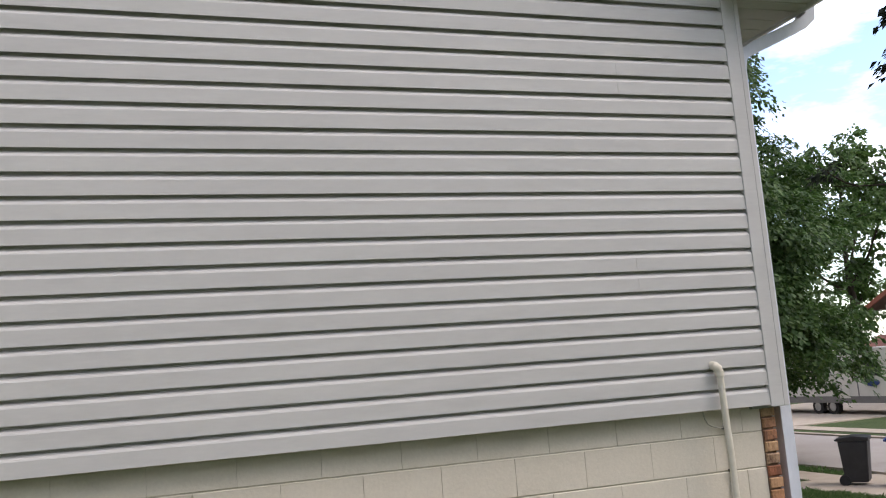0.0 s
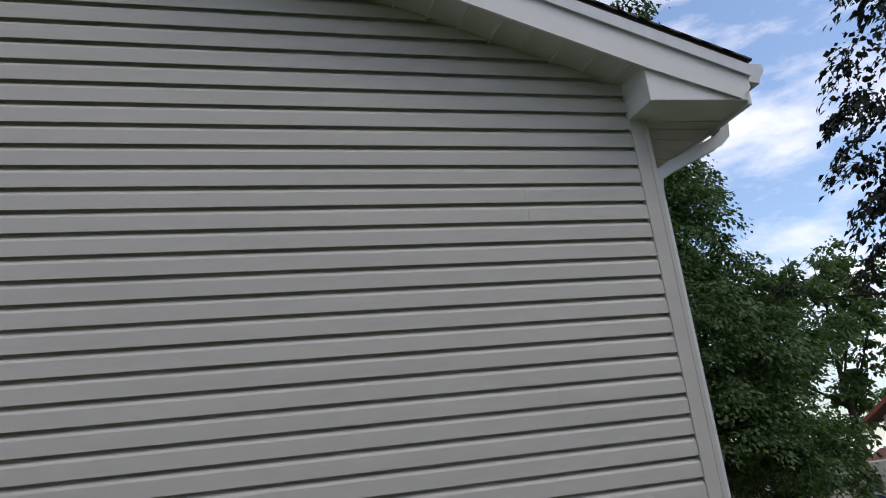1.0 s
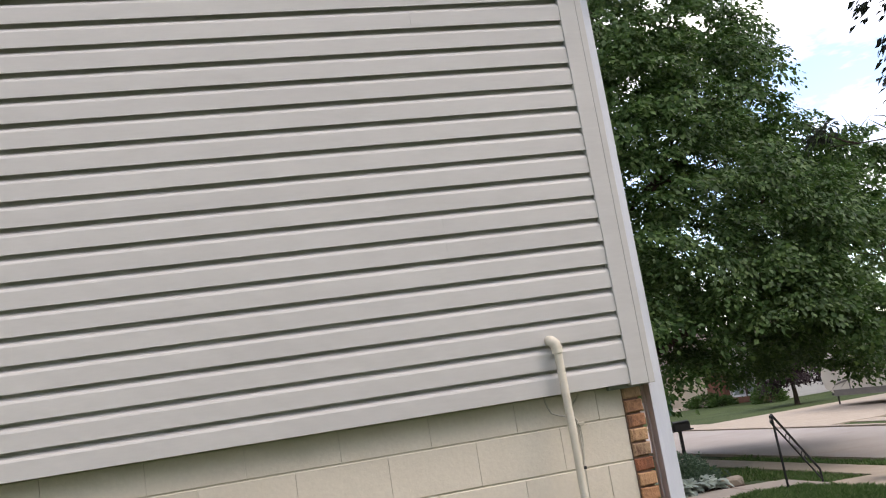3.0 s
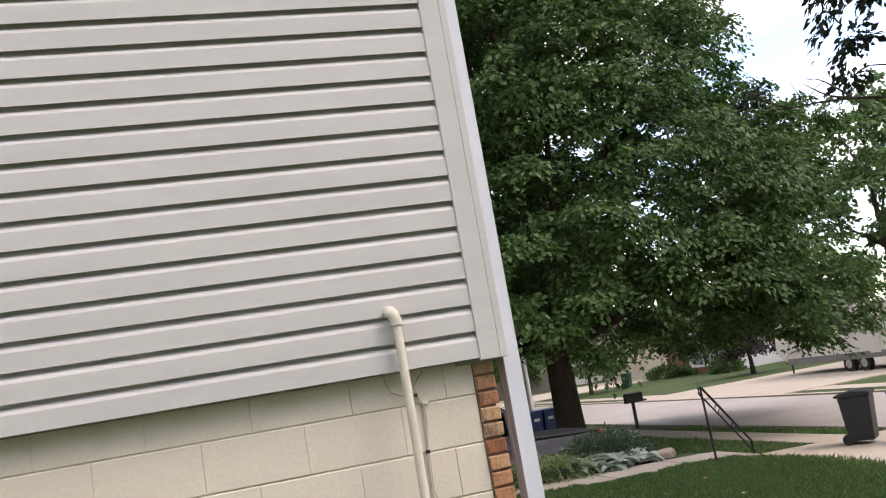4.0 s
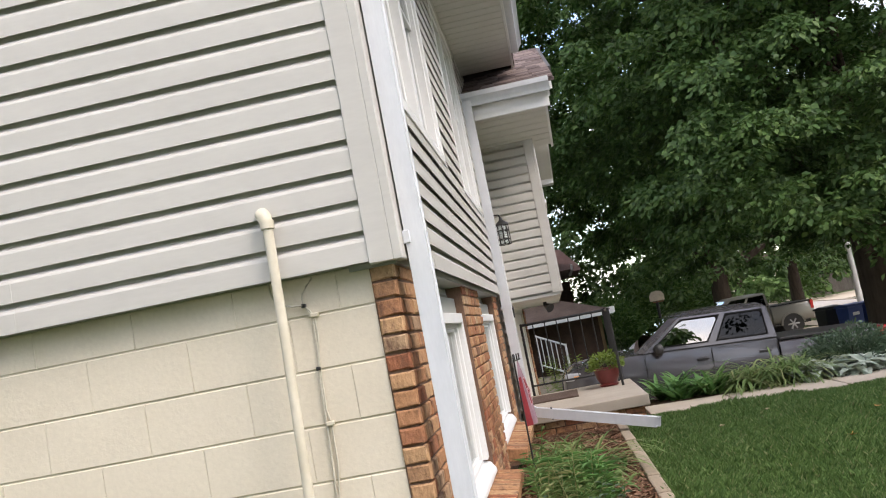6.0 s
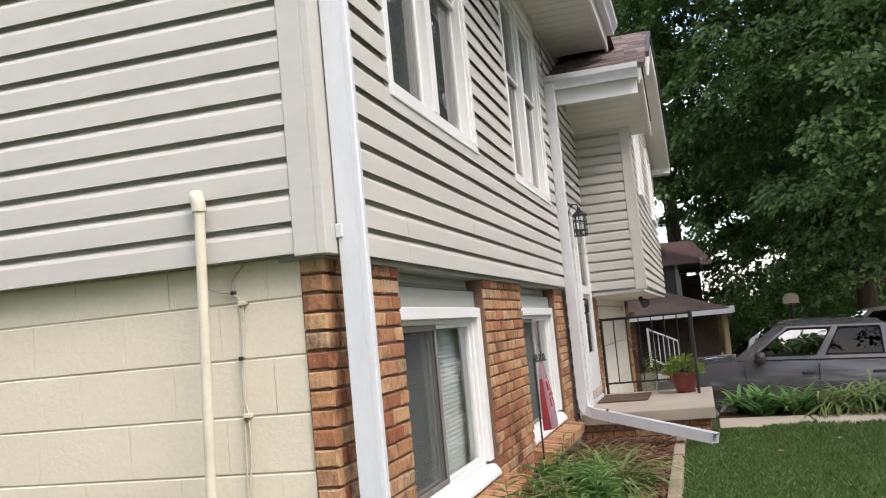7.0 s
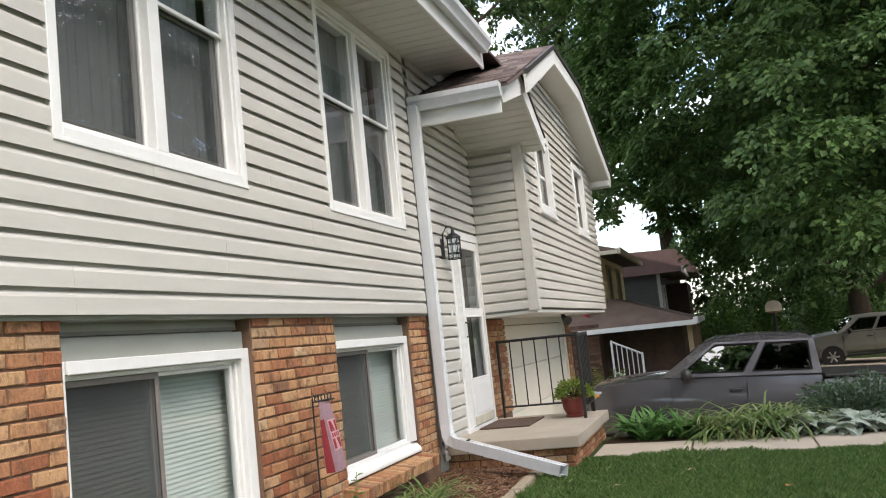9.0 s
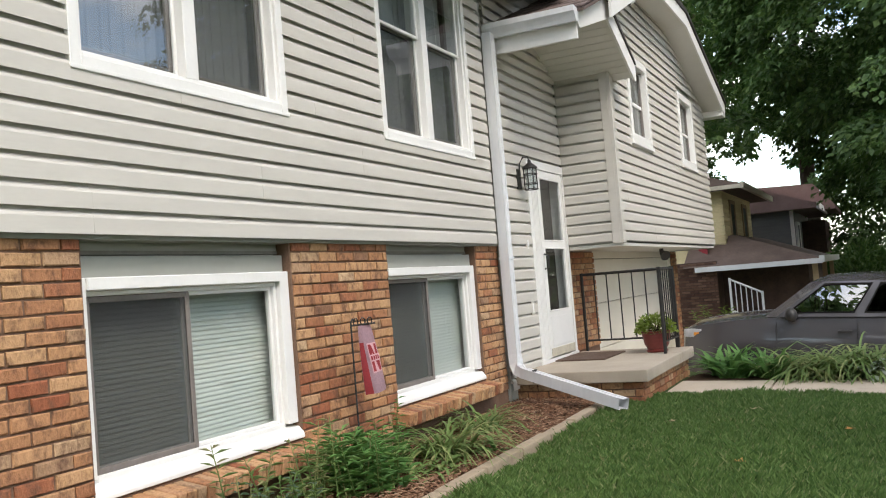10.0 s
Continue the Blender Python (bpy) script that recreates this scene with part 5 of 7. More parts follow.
# ---- bins, mailbox, lamp post, hoop ----
def wheelie_bin(m, mat, label):
    th = thing("wheelie_bin", label, "bin", group="wheelie bins")
    bm = bmesh.new()
    prism(bm, [(-0.24, 0.08), (0.24, 0.08), (0.31, 0.98), (-0.31, 0.98)], -0.28, 0.28, "x")
    part("tub", bevel(bm, 0.03, 2), mat, th)
    bm = bmesh.new()
    prism(bm, [(-0.34, 0.98), (0.36, 0.98), (0.33, 1.04), (0, 1.09), (-0.34, 1.06)], -0.31, 0.31, "x")
    part("lid", bevel(bm, 0.015, 2), mat, th)
    for s in (-1, 1):
        bm = bmesh.new()
        tube(bm, [(s * 0.24, 0.24, 0.12), (s * 0.31, 0.24, 0.12)], 0.12, 16)
        part("wheel", bm, M_TYRE, th)
    bm = bmesh.new()
    tube(bm, [(-0.26, 0.36, 1.0), (0.26, 0.36, 1.0)], 0.018, 8)
    part("handle", bm, mat, th)
    part("emblem", boxes((-0.12, 0.12, -0.31, -0.285, 0.70, 0.80)), M_WHITE, th) if mat is M_BLUE else None
    th.matrix_basis = m
    return th
def gz(x, y):
    return float(ground_z(x, y))
wheelie_bin(pose(11.6, 12.35, gz(11.6, 12.35) + 0.03, 0, 0, 40), M_BLACK, "black wheeled rubbish bin at the end of the drive")
wheelie_bin(pose(12.1, 11.45, gz(12.1, 11.45) + 0.03, 0, 0, 45), M_BLUE, "blue wheeled recycling bin at the end of the drive")
wheelie_bin(pose(9.9, 27.4, gz(9.9, 27.4), 0, 0, 20), M_BLUE, "blue wheeled recycling bin under the big tree")
wheelie_bin(pose(10.55, 27.7, gz(10.55, 27.7), 0, 0, 20), M_BLUE, "blue wheeled recycling bin under the big tree")
wheelie_bin(pose(9.5, 28.4, gz(9.5, 28.4), 0, 0, 20), M_BLACK, "black wheeled rubbish bin under the big tree")
wheelie_bin(pose(27.6, 55.5, gz(27.6, 55.5), 0, 0, 40), M_GREENBIN, "green wheeled bin beside the far driveway")
mb = thing("mailbox", "black mailbox on a black post at the kerb", "mailbox", (13.1, 25.6, gz(13.1, 25.6)))
zb = gz(13.1, 25.6)
part("post", bevel(boxes((13.05, 13.15, 25.55, 25.65, zb - 0.1, zb + 0.95)), 0.01, 1), M_BLACK, mb)
bm = bmesh.new()
prism(bm, [(25.44, zb + 0.93), (25.76, zb + 0.93), (25.76, zb + 1.12), (25.72, zb + 1.2), (25.6, zb + 1.24), (25.48, zb + 1.2), (25.44, zb + 1.12)], 12.85, 13.45, "x")
part("box", bm, M_BLACK, mb)
part("shelf", boxes((12.8, 13.6, 25.5, 25.7, zb + 0.88, zb + 0.93)), M_BLACK, mb)
lp = thing("lamp_post", "pale grey street lamp post", "street lamp", (12.9, 35.5, -1.3))
bm = bmesh.new()
tube(bm, [(12.9, 35.5, -1.4), (12.9, 35.5, 4), (12.9, 35.5, 8.5)], [0.13, 0.11, 0.07], 12)
part("pole", bm, surf("galvanised", (0.42, 0.42, 0.41), (0.50, 0.50, 0.49), 0.5, 4, 40, 0.1, 0.001, metal=0.3), lp, smooth=True)
bm = bmesh.new()
tube(bm, [(12.9, 35.5, 8.4), (13.6, 35.5, 8.9), (14.6, 35.5, 9.0)], 0.04, 8)
part("arm", bm, M_RIM, lp)
part("lamp_head", bevel(boxes((14.5, 15.1, 35.38, 35.62, 8.92, 9.06)), 0.03, 2), M_RIM, lp)
hp = thing("basketball_hoop", "basketball hoop with a pale backboard on a dark pole", "hoop", (4.35, 31, -1.1))
bm = bmesh.new()
tube(bm, [(4.35, 31.2, -1.2), (4.35, 31.2, 1.0), (4.35, 31.0, 1.2)], 0.06, 8)
part("pole", bm, M_IRON, hp)
bm = bmesh.new()
prism(bm, [(4.08, 1.06), (4.62, 1.06), (4.62, 1.28), (4.53, 1.40), (4.35, 1.44), (4.17, 1.40), (4.08, 1.28)], 30.95, 31.0, "y")
part("backboard", bm, M_FARCREAM, hp)
bm = bmesh.new()
tube(bm, [(4.35 + 0.18 * math.cos(t), 30.75 + 0.18 * math.sin(t), 1.02) for t in (2 * math.pi * k / 14 for k in range(15))], 0.015, 5, False)
part("ring", bm, M_REDTRIM, hp)

# ---- travel trailer across the street ----
rv = thing("travel_trailer", "cream travel trailer with grey swoosh stripes parked on a driveway", "trailer", (27, 31, -1.3))
z0 = gz(27, 31) + 0.03
bm = bmesh.new()
prism(bm, [(26.6, z0 + 0.62), (35.6, z0 + 0.62), (36.35, z0 + 0.95), (36.5, z0 + 1.5), (36.3, z0 + 2.3), (35.6, z0 + 2.85), (34.8, z0 + 3.0), (26.6, z0 + 3.0), (26.45, z0 + 2.8), (26.45, z0 + 0.9)], 26.9, 29.3, "x")
part("body", bevel(bm, 0.06, 2), M_RV, rv)
part("skirt", boxes((26.88, 29.3, 26.5, 35.7, z0 + 0.55, z0 + 0.85)), M_RVGREY, rv)
for y, zc, w, h in ((35.3, 2.05, 0.6, 0.55), (33.6, 2.05, 0.7, 0.6), (30.9, 2.05, 1.2, 0.6), (27.7, 2.1, 0.9, 0.7)):
    part("window", bevel(boxes((26.86, 26.92, y - w / 2, y + w / 2, z0 + zc - h / 2, z0 + zc + h / 2)), 0.03, 2), M_BLACK, rv)
part("door", bevel(boxes((26.87, 26.91, 29.1, 29.8, z0 + 0.75, z0 + 2.6)), 0.02, 1), M_RV, rv)
for y in (34.4, 32.2, 28.6):
    part("panel_seam", boxes((26.88, 26.91, y - 0.03, y + 0.03, z0 + 0.7, z0 + 2.95)), M_RVGREY, rv)
for k, (y, zc) in enumerate(((35.2, 1.15), (34.3, 1.3), (33.2, 1.35), (28.4, 1.7))):
    bm = bmesh.new()
    prism(bm, [(y - 1.1, z0 + zc + 0.18), (y - 0.4, z0 + zc + 0.13), (y + 0.2, z0 + zc), (y + 0.75, z0 + zc - 0.35), (y + 0.3, z0 + zc - 0.08), (y - 0.4, z0 + zc + 0.03)], 26.878, 26.898, "x")
    part("stripe", bm, M_RVGREY, rv)
bm = bmesh.new()
lathe(bm, [(0.42, 0), (0.42, 0.02)], (0, 0, 0), 20)
bmesh.ops.scale(bm, verts=bm.verts, vec=(1, 0.4, 1))
bmesh.ops.rotate(bm, verts=bm.verts, matrix=Matrix.Rotation(math.pi / 2, 3, "Y") @ Matrix.Rotation(math.pi / 2, 3, "Z"))
bmesh.ops.translate(bm, verts=bm.verts, vec=(26.87, 27.7, z0 + 1.45))
part("emblem", bm, M_BLUE, rv)
for y in (30.4, 31.4):
    bm = bmesh.new()
    tube(bm, [(26.95, y, z0 + 0.36), (27.2, y, z0 + 0.36)], 0.36, 18)
    w = part("wheel", bm, M_TYRE, rv)
    bm = bmesh.new()
    tube(bm, [(26.93, y, z0 + 0.36), (26.96, y, z0 + 0.36)], 0.2, 14)
    part("rim", bm, M_RIM, w)
bm = bmesh.new()
tube(bm, [(28.1, 36.3, z0 + 0.6), (28.1, 37.5, z0 + 0.55)], 0.06, 6)
tube(bm, [(28.1, 37.1, z0), (28.1, 37.1, z0 + 0.8)], 0.05, 6)
part("hitch", bm, M_IRON, rv)

# ---- houses across the street and next door ----
def far_house(name, label):
    return thing(name, label, "house", kind="")


def add(h, nm, dims, mat, lab=""):
    return part(nm, boxes(*dims), mat, h, lab)
g0 = -1.34
ha = far_house("house", "split level house with a cream garage and tall front windows")
add(ha, "wall", [(35, 46, 62.5, 74.5, g0, 2.2)], M_FARCREAM)
add(ha, "brick_wall", [(34.9, 46, 60.0, 62.5, g0, 1.9)], M_FARBRICK)
add(ha, "front_wall", [(35.4, 46, 53.0, 60.0, g0, 2.2)], M_FARWHITE)
gdh = add(ha, "garage_door", [(34.93, 35.0, 63.5, 73.0, g0, 1.0)], M_FARCREAM)
for k in range(4):
    add(gdh, "panel", [(34.90, 34.94, 63.5, 73.0, g0 + 0.02 + k * 0.58, g0 + 0.55 + k * 0.58)], M_FARCREAM)
for k in range(3):
    w = add(ha, "window", [(35.32, 35.38, 54.4 + k * 1.7, 55.9 + k * 1.7, -0.75, 1.6)], M_GLASS)
    add(w, "frame", [(35.30, 35.42, 54.25 + k * 1.7, 54.4 + k * 1.7, -0.9, 1.75), (35.30, 35.42, 55.9 + k * 1.7, 56.05 + k * 1.7, -0.9, 1.75), (35.30, 35.42, 54.4 + k * 1.7, 55.9 + k * 1.7, 1.6, 1.75), (35.30, 35.42, 54.4 + k * 1.7, 55.9 + k * 1.7, -0.9, -0.75)], M_WHITE)
    add(ha, "timber", [(35.28, 35.4, 53.9 + k * 1.75, 54.06 + k * 1.75, g0, 2.1)], M_DARKBRICK)
add(ha, "plinth", [(35.2, 35.5, 53.0, 59.9, g0, -0.9)], M_FARBRICK)
bm = bmesh.new()
prism(bm, [(52.4, 2.1), (56.5, 4.3), (60.6, 2.1), (60.6, 1.9), (56.5, 4.05), (52.4, 1.9)], 34.4, 46.9, "x")
part("roof", bm, M_FARROOF, ha)
bm = bmesh.new()
prism(bm, [(34.2, 2.1), (40.5, 5.0), (46.5, 2.1), (46.5, 1.95), (34.2, 1.95)], 60.6, 75.1, "y")
part("roof", bm, M_FARROOF, ha)
add(ha, "fascia", [(34.15, 34.25, 60.6, 75.1, 1.85, 2.15)], M_FARWHITE)
bm = bmesh.new()
prism(bm, [(53.0, 1.9), (56.5, 4.0), (60.0, 1.9)], 35.4, 35.6, "x")
part("gable", bm, M_FARWHITE, ha)

hb = far_house("house", "white sided house with rust coloured trim behind the trailer")
add(hb, "wall", [(36, 46, 22.0, 35.5, g0, 4.0)], M_FARWHITE)
bm = bmesh.new()
prism(bm, [(21.4, 3.9), (28.7, 7.4), (36.2, 3.9), (36.2, 3.7), (28.7, 7.1), (21.4, 3.7)], 35.2, 46.6, "x")
part("roof", bm, M_FARROOF, hb)
bm = bmesh.new()
prism(bm, [(21.4, 3.7), (28.7, 7.1), (36.2, 3.7), (36.2, 3.95), (28.7, 7.45), (21.4, 3.95)], 35.1, 35.22, "x")
part("trim", bm, M_REDTRIM, hb)
bm = bmesh.new()
prism(bm, [(22, 3.9), (28.7, 7.0), (35.5, 3.9)], 35.95, 36.05, "x")
part("gable", bm, M_FARWHITE, hb)
for k in range(20):
    add(hb, "siding_board", [(35.93, 36.0, 22.0, 35.5, g0 + 0.9 + k * 0.22, g0 + 1.10 + k * 0.22)], M_FARWHITE)
bm = bmesh.new()
prism(bm, [(34.2, 1.5), (36.0, 2.3), (36.0, 2.05), (34.2, 1.25)], 29.0, 36.4, "y")
part("porch_roof", bm, M_REDTRIM, hb)
for y in (24.0, 27.5, 31.5):
    w = add(hb, "window", [(35.90, 35.94, y, y + 1.2, 1.9, 3.3)], M_BLACK)
    add(w, "frame", [(35.88, 35.95, y - 0.1, y, 1.8, 3.4), (35.88, 35.95, y + 1.2, y + 1.3, 1.8, 3.4), (35.88, 35.95, y, y + 1.2, 3.3, 3.4), (35.88, 35.95, y, y + 1.2, 1.8, 1.9)], M_WHITE)
hc = far_house("house", "white walled house far along the street")
add(hc, "wall", [(34, 44, 82, 96, g0, 2.2)], M_FARWHITE)
bm = bmesh.new()
prism(bm, [(33.2, 2.1), (39, 4.6), (44.8, 2.1), (44.8, 1.9), (33.2, 1.9)], 81.3, 96.7, "y")
part("roof", bm, M_FARROOF, hc)
add(hc, "garage_door", [(33.92, 34.0, 84, 89, g0, 0.9)], M_WHITE)
hd = far_house("house", "reddish house at the end of the street")
add(hd, "wall", [(20, 34, 122, 132, g0, 2.6)], M_FARBRICK)
add(hd, "upper_wall", [(23, 31, 121.7, 122, -0.2, 2.4)], M_FARCREAM)
bm = bmesh.new()
prism(bm, [(19.4, 2.5), (27, 5.4), (34.6, 2.5), (34.6, 2.3), (19.4, 2.3)], 121.2, 132.6, "y")
part("roof", bm, M_FARROOF, hd)
fence = thing("fence", "weathered grey timber fence", "fence", (23, 79, g0))
for k in range(46):
    part("board", boxes((23 + k * 0.22, 23.2 + k * 0.22, 79.0, 79.04, g0, g0 + 1.75 + 0.05 * math.sin(k * 1.9))), M_FENCE, fence)

n1 = far_house("house", "yellow sided neighbour house with a dark brick porch")
add(n1, "lower_wall", [(-8, -0.40, 20.5, 30, -1.0, 1.25)], M_DARKBRICK)
add(n1, "wall", [(-8, -0.30, 21.5, 27.0, 1.2, 3.05)], M_YELLOW)
for k in range(16):
    add(n1, "siding_board", [(-6, -0.28, 21.46, 21.5, 1.22 + k * 0.115, 1.32 + k * 0.115), (-0.30, -0.26, 21.46, 27.0, 1.22 + k * 0.115, 1.32 + k * 0.115)], M_YELLOW)
for y in (22.6, 25.0):
    w = add(n1, "window", [(-0.26, -0.24, y, y + 0.7, 1.75, 2.75)], M_BLACK)
    add(w, "frame", [(-0.27, -0.22, y - 0.1, y, 1.65, 2.85), (-0.27, -0.22, y + 0.7, y + 0.8, 1.65, 2.85), (-0.27, -0.22, y, y + 0.7, 2.75, 2.85), (-0.27, -0.22, y, y + 0.7, 1.65, 1.75)], M_WOOD)
bm = bmesh.new()
prism(bm, [(0.30, 3.02), (0.30, 3.12), (-4, 4.4), (-8.6, 3.12), (-8.6, 3.02)], 20.9, 27.6, "y")
part("roof", bm, M_FARROOF, n1)
add(n1, "eave_trim", [(0.28, 0.36, 20.85, 27.65, 2.99, 3.15), (-8.6, 0.30, 20.85, 20.9, 3.0, 3.1)], M_FARCREAM)
bm = bmesh.new()
hv = [bm.verts.new(p) for p in ((-1.2, 20.4, 1.12), (2.0, 20.4, 1.12), (2.0, 29.0, 1.12), (-1.2, 29.0, 1.12), (-0.15, 21.95, 1.90), (-0.15, 29.0, 1.90), (-1.2, 21.4, 1.6))]
for q in ((0, 1, 4), (1, 2, 5, 4), (0, 4, 6), (3, 2, 1, 0)):
    bm.faces.new([hv[k] for k in q])
part("porch_roof", bm, M_FARROOF, n1)
add(n1, "porch_wall", [(-0.7, 1.62, 21.3, 29.0, -1.0, 1.1)], M_DARKBRICK)
add(n1, "porch_gutter", [(1.93, 2.05, 20.35, 29.0, 1.02, 1.18), (-0.9, 2.0, 20.33, 20.4, 1.0, 1.12)], M_WHITE)
for y in (20.6, 24.6, 28.7):
    add(n1, "porch_post", [(1.75, 1.87, y, y + 0.12, -0.8, 1.05)], M_WOOD)
add(n1, "porch_floor", [(-0.6, 1.9, 20.5, 29, -1.0, -0.35)], M_CONC)
nr = thing("railing", "white metal stair railing on the neighbouring porch", "railing", (0.2, 20.3, -0.3))
ra, rb = Vector((-0.1, 20.3, 0.78)), Vector((0.62, 20.3, 0.42))
for dz in (0, -0.75):
    bm = bmesh.new()
    tube(bm, [ra + Vector((0, 0, dz)), rb + Vector((0, 0, dz))], 0.025, 5)
    part("rail", bm, M_WHITE, nr)
for k in range(7):
    p = ra.lerp(rb, k / 6)
    bm = bmesh.new()
    tube(bm, [p + Vector((0, 0, 0.03 if k in (0, 6) else 0)), p + Vector((0, 0, -0.95 if k in (0, 6) else -0.75))], 0.03 if k in (0, 6) else 0.014, 5)
    part("post" if k in (0, 6) else "bar", bm, M_WHITE, nr)
nf = thing("house_flag", "dark red flag hanging from a wall pole", "flag", (-0.2, 21.4, 1.9))
bm = bmesh.new()
tube(bm, [(-0.95, 21.3, 1.9), (-0.45, 20.8, 2.45)], 0.015, 6)
part("pole", bm, M_BLACK, nf)
bm = bmesh.new()
cols = [[bm.verts.new((-0.92 + 0.04 * k + 0.02 * math.sin(k * 1.5), 21.25 - 0.04 * k, z + 0.045 * k)) for z in (1.15, 1.9)] for k in range(8)]
for p, q in zip(cols, cols[1:]):
    bm.faces.new((p[0], q[0], q[1], p[1]))
part("cloth", bm, M_FLAGRED, nf)

n2 = far_house("house", "dark grey sided house with a mauve shingle roof")
add(n2, "wall", [(-9, 0.55, 31.5, 40, -1.1, 2.95)], M_GREYSIDE)
for k in range(30):
    add(n2, "siding_board", [(-6, 0.57, 31.46, 31.5, -0.6 + k * 0.117, -0.5 + k * 0.117)], M_GREYSIDE)
add(n2, "corner_trim", [(0.5, 0.62, 31.42, 31.55, -1.1, 2.95)], M_FARWHITE)
add(n2, "bay_wall", [(0.55, 1.4, 36.0, 40, -1.1, 2.6)], M_DARKBRICK)
bm = bmesh.new()
prism(bm, [(1.45, 2.85), (1.45, 3.0), (-0.6, 3.75), (-4.2, 3.95), (-9.8, 3.0), (-9.8, 2.85)], 30.9, 34.0, "y")
prism(bm, [(1.9, 2.9), (1.9, 3.05), (1.2, 3.9), (-4.2, 4.1), (-9.8, 3.0), (-9.8, 2.85)], 34.0, 41.0, "y")
part("roof", bm, M_MAUVEROOF, n2)
add(n2, "eave_trim", [(1.43, 1.52, 30.85, 36, 2.8, 3.02)], M_FARWHITE)
w = add(n2, "window", [(0.56, 0.6, 33.0, 34.0, 1.0, 2.4)], M_BLACK)
add(w, "frame", [(0.55, 0.63, 32.88, 33.0, 0.9, 2.5), (0.55, 0.63, 34.0, 34.12, 0.9, 2.5), (0.55, 0.63, 33.0, 34.0, 2.4, 2.5), (0.55, 0.63, 33.0, 34.0, 0.9, 1.0)], M_WHITE)

# ---- planting ----
def rot_frame(d):
    d = d.normalized()
    a = d.cross(Vector((0, 0, 1)) if abs(d.z) < 0.9 else Vector((1, 0, 0))).normalized()
    return a, d.cross(a)


def leaf_cloud(name, centres, normals_out, size, mat, parent, seed, jitter=0.5, faces=None):
    """Small folded leaves, four corners each, at centres (n, 3)."""
    r = np.random.default_rng(seed)
    n = len(centres)
    d = normals_out + r.normal(0, jitter, (n, 3)) + np.array([0, 0, -0.25])
    d /= np.linalg.norm(d, axis=1)[:, None] + 1e-9
    s = r.normal(0, 1, (n, 3)) if faces is None else np.cross(faces, d)
    s -= d * np.sum(s * d, 1)[:, None]
    s /= np.linalg.norm(s, axis=1)[:, None] + 1e-9
    L = (size * r.uniform(0.6, 1.35, n))[:, None]
    w = L * r.uniform(0.24, 0.40, n)[:, None]
    up = np.cross(d, s)
    p0, p2 = centres, centres + d * L
    mid = centres + d * L * 0.45
    p1, p3 = mid + s * w + up * L * 0.12, mid - s * w + up * L * 0.12
    V = np.stack([p0, p1, p2, p3], 1).reshape(-1, 3)
    me = bpy.data.meshes.new(name)
    me.vertices.add(4 * n)
    me.vertices.foreach_set("co", V.ravel().astype(np.float32))
    idx = np.arange(n)[:, None] * 4
    tri = np.concatenate([idx + np.array([0, 1, 2]), idx + np.array([0, 2, 3])], 1).reshape(-1, 3)
    me.loops.add(6 * n)
    me.loops.foreach_set("vertex_index", tri.ravel().astype(np.int32))
    me.polygons.add(2 * n)
    me.polygons.foreach_set("loop_start", np.arange(0, 6 * n, 3, dtype=np.int32))
    me.polygons.foreach_set("loop_total", np.full(2 * n, 3, dtype=np.int32))
    me.update(calc_edges=True)
    me.materials.append(mat)
    ob = new(name, me)
    if parent:
        ob.parent = parent
        ob.matrix_parent_inverse = parent.matrix_basis.inverted()
    return ob


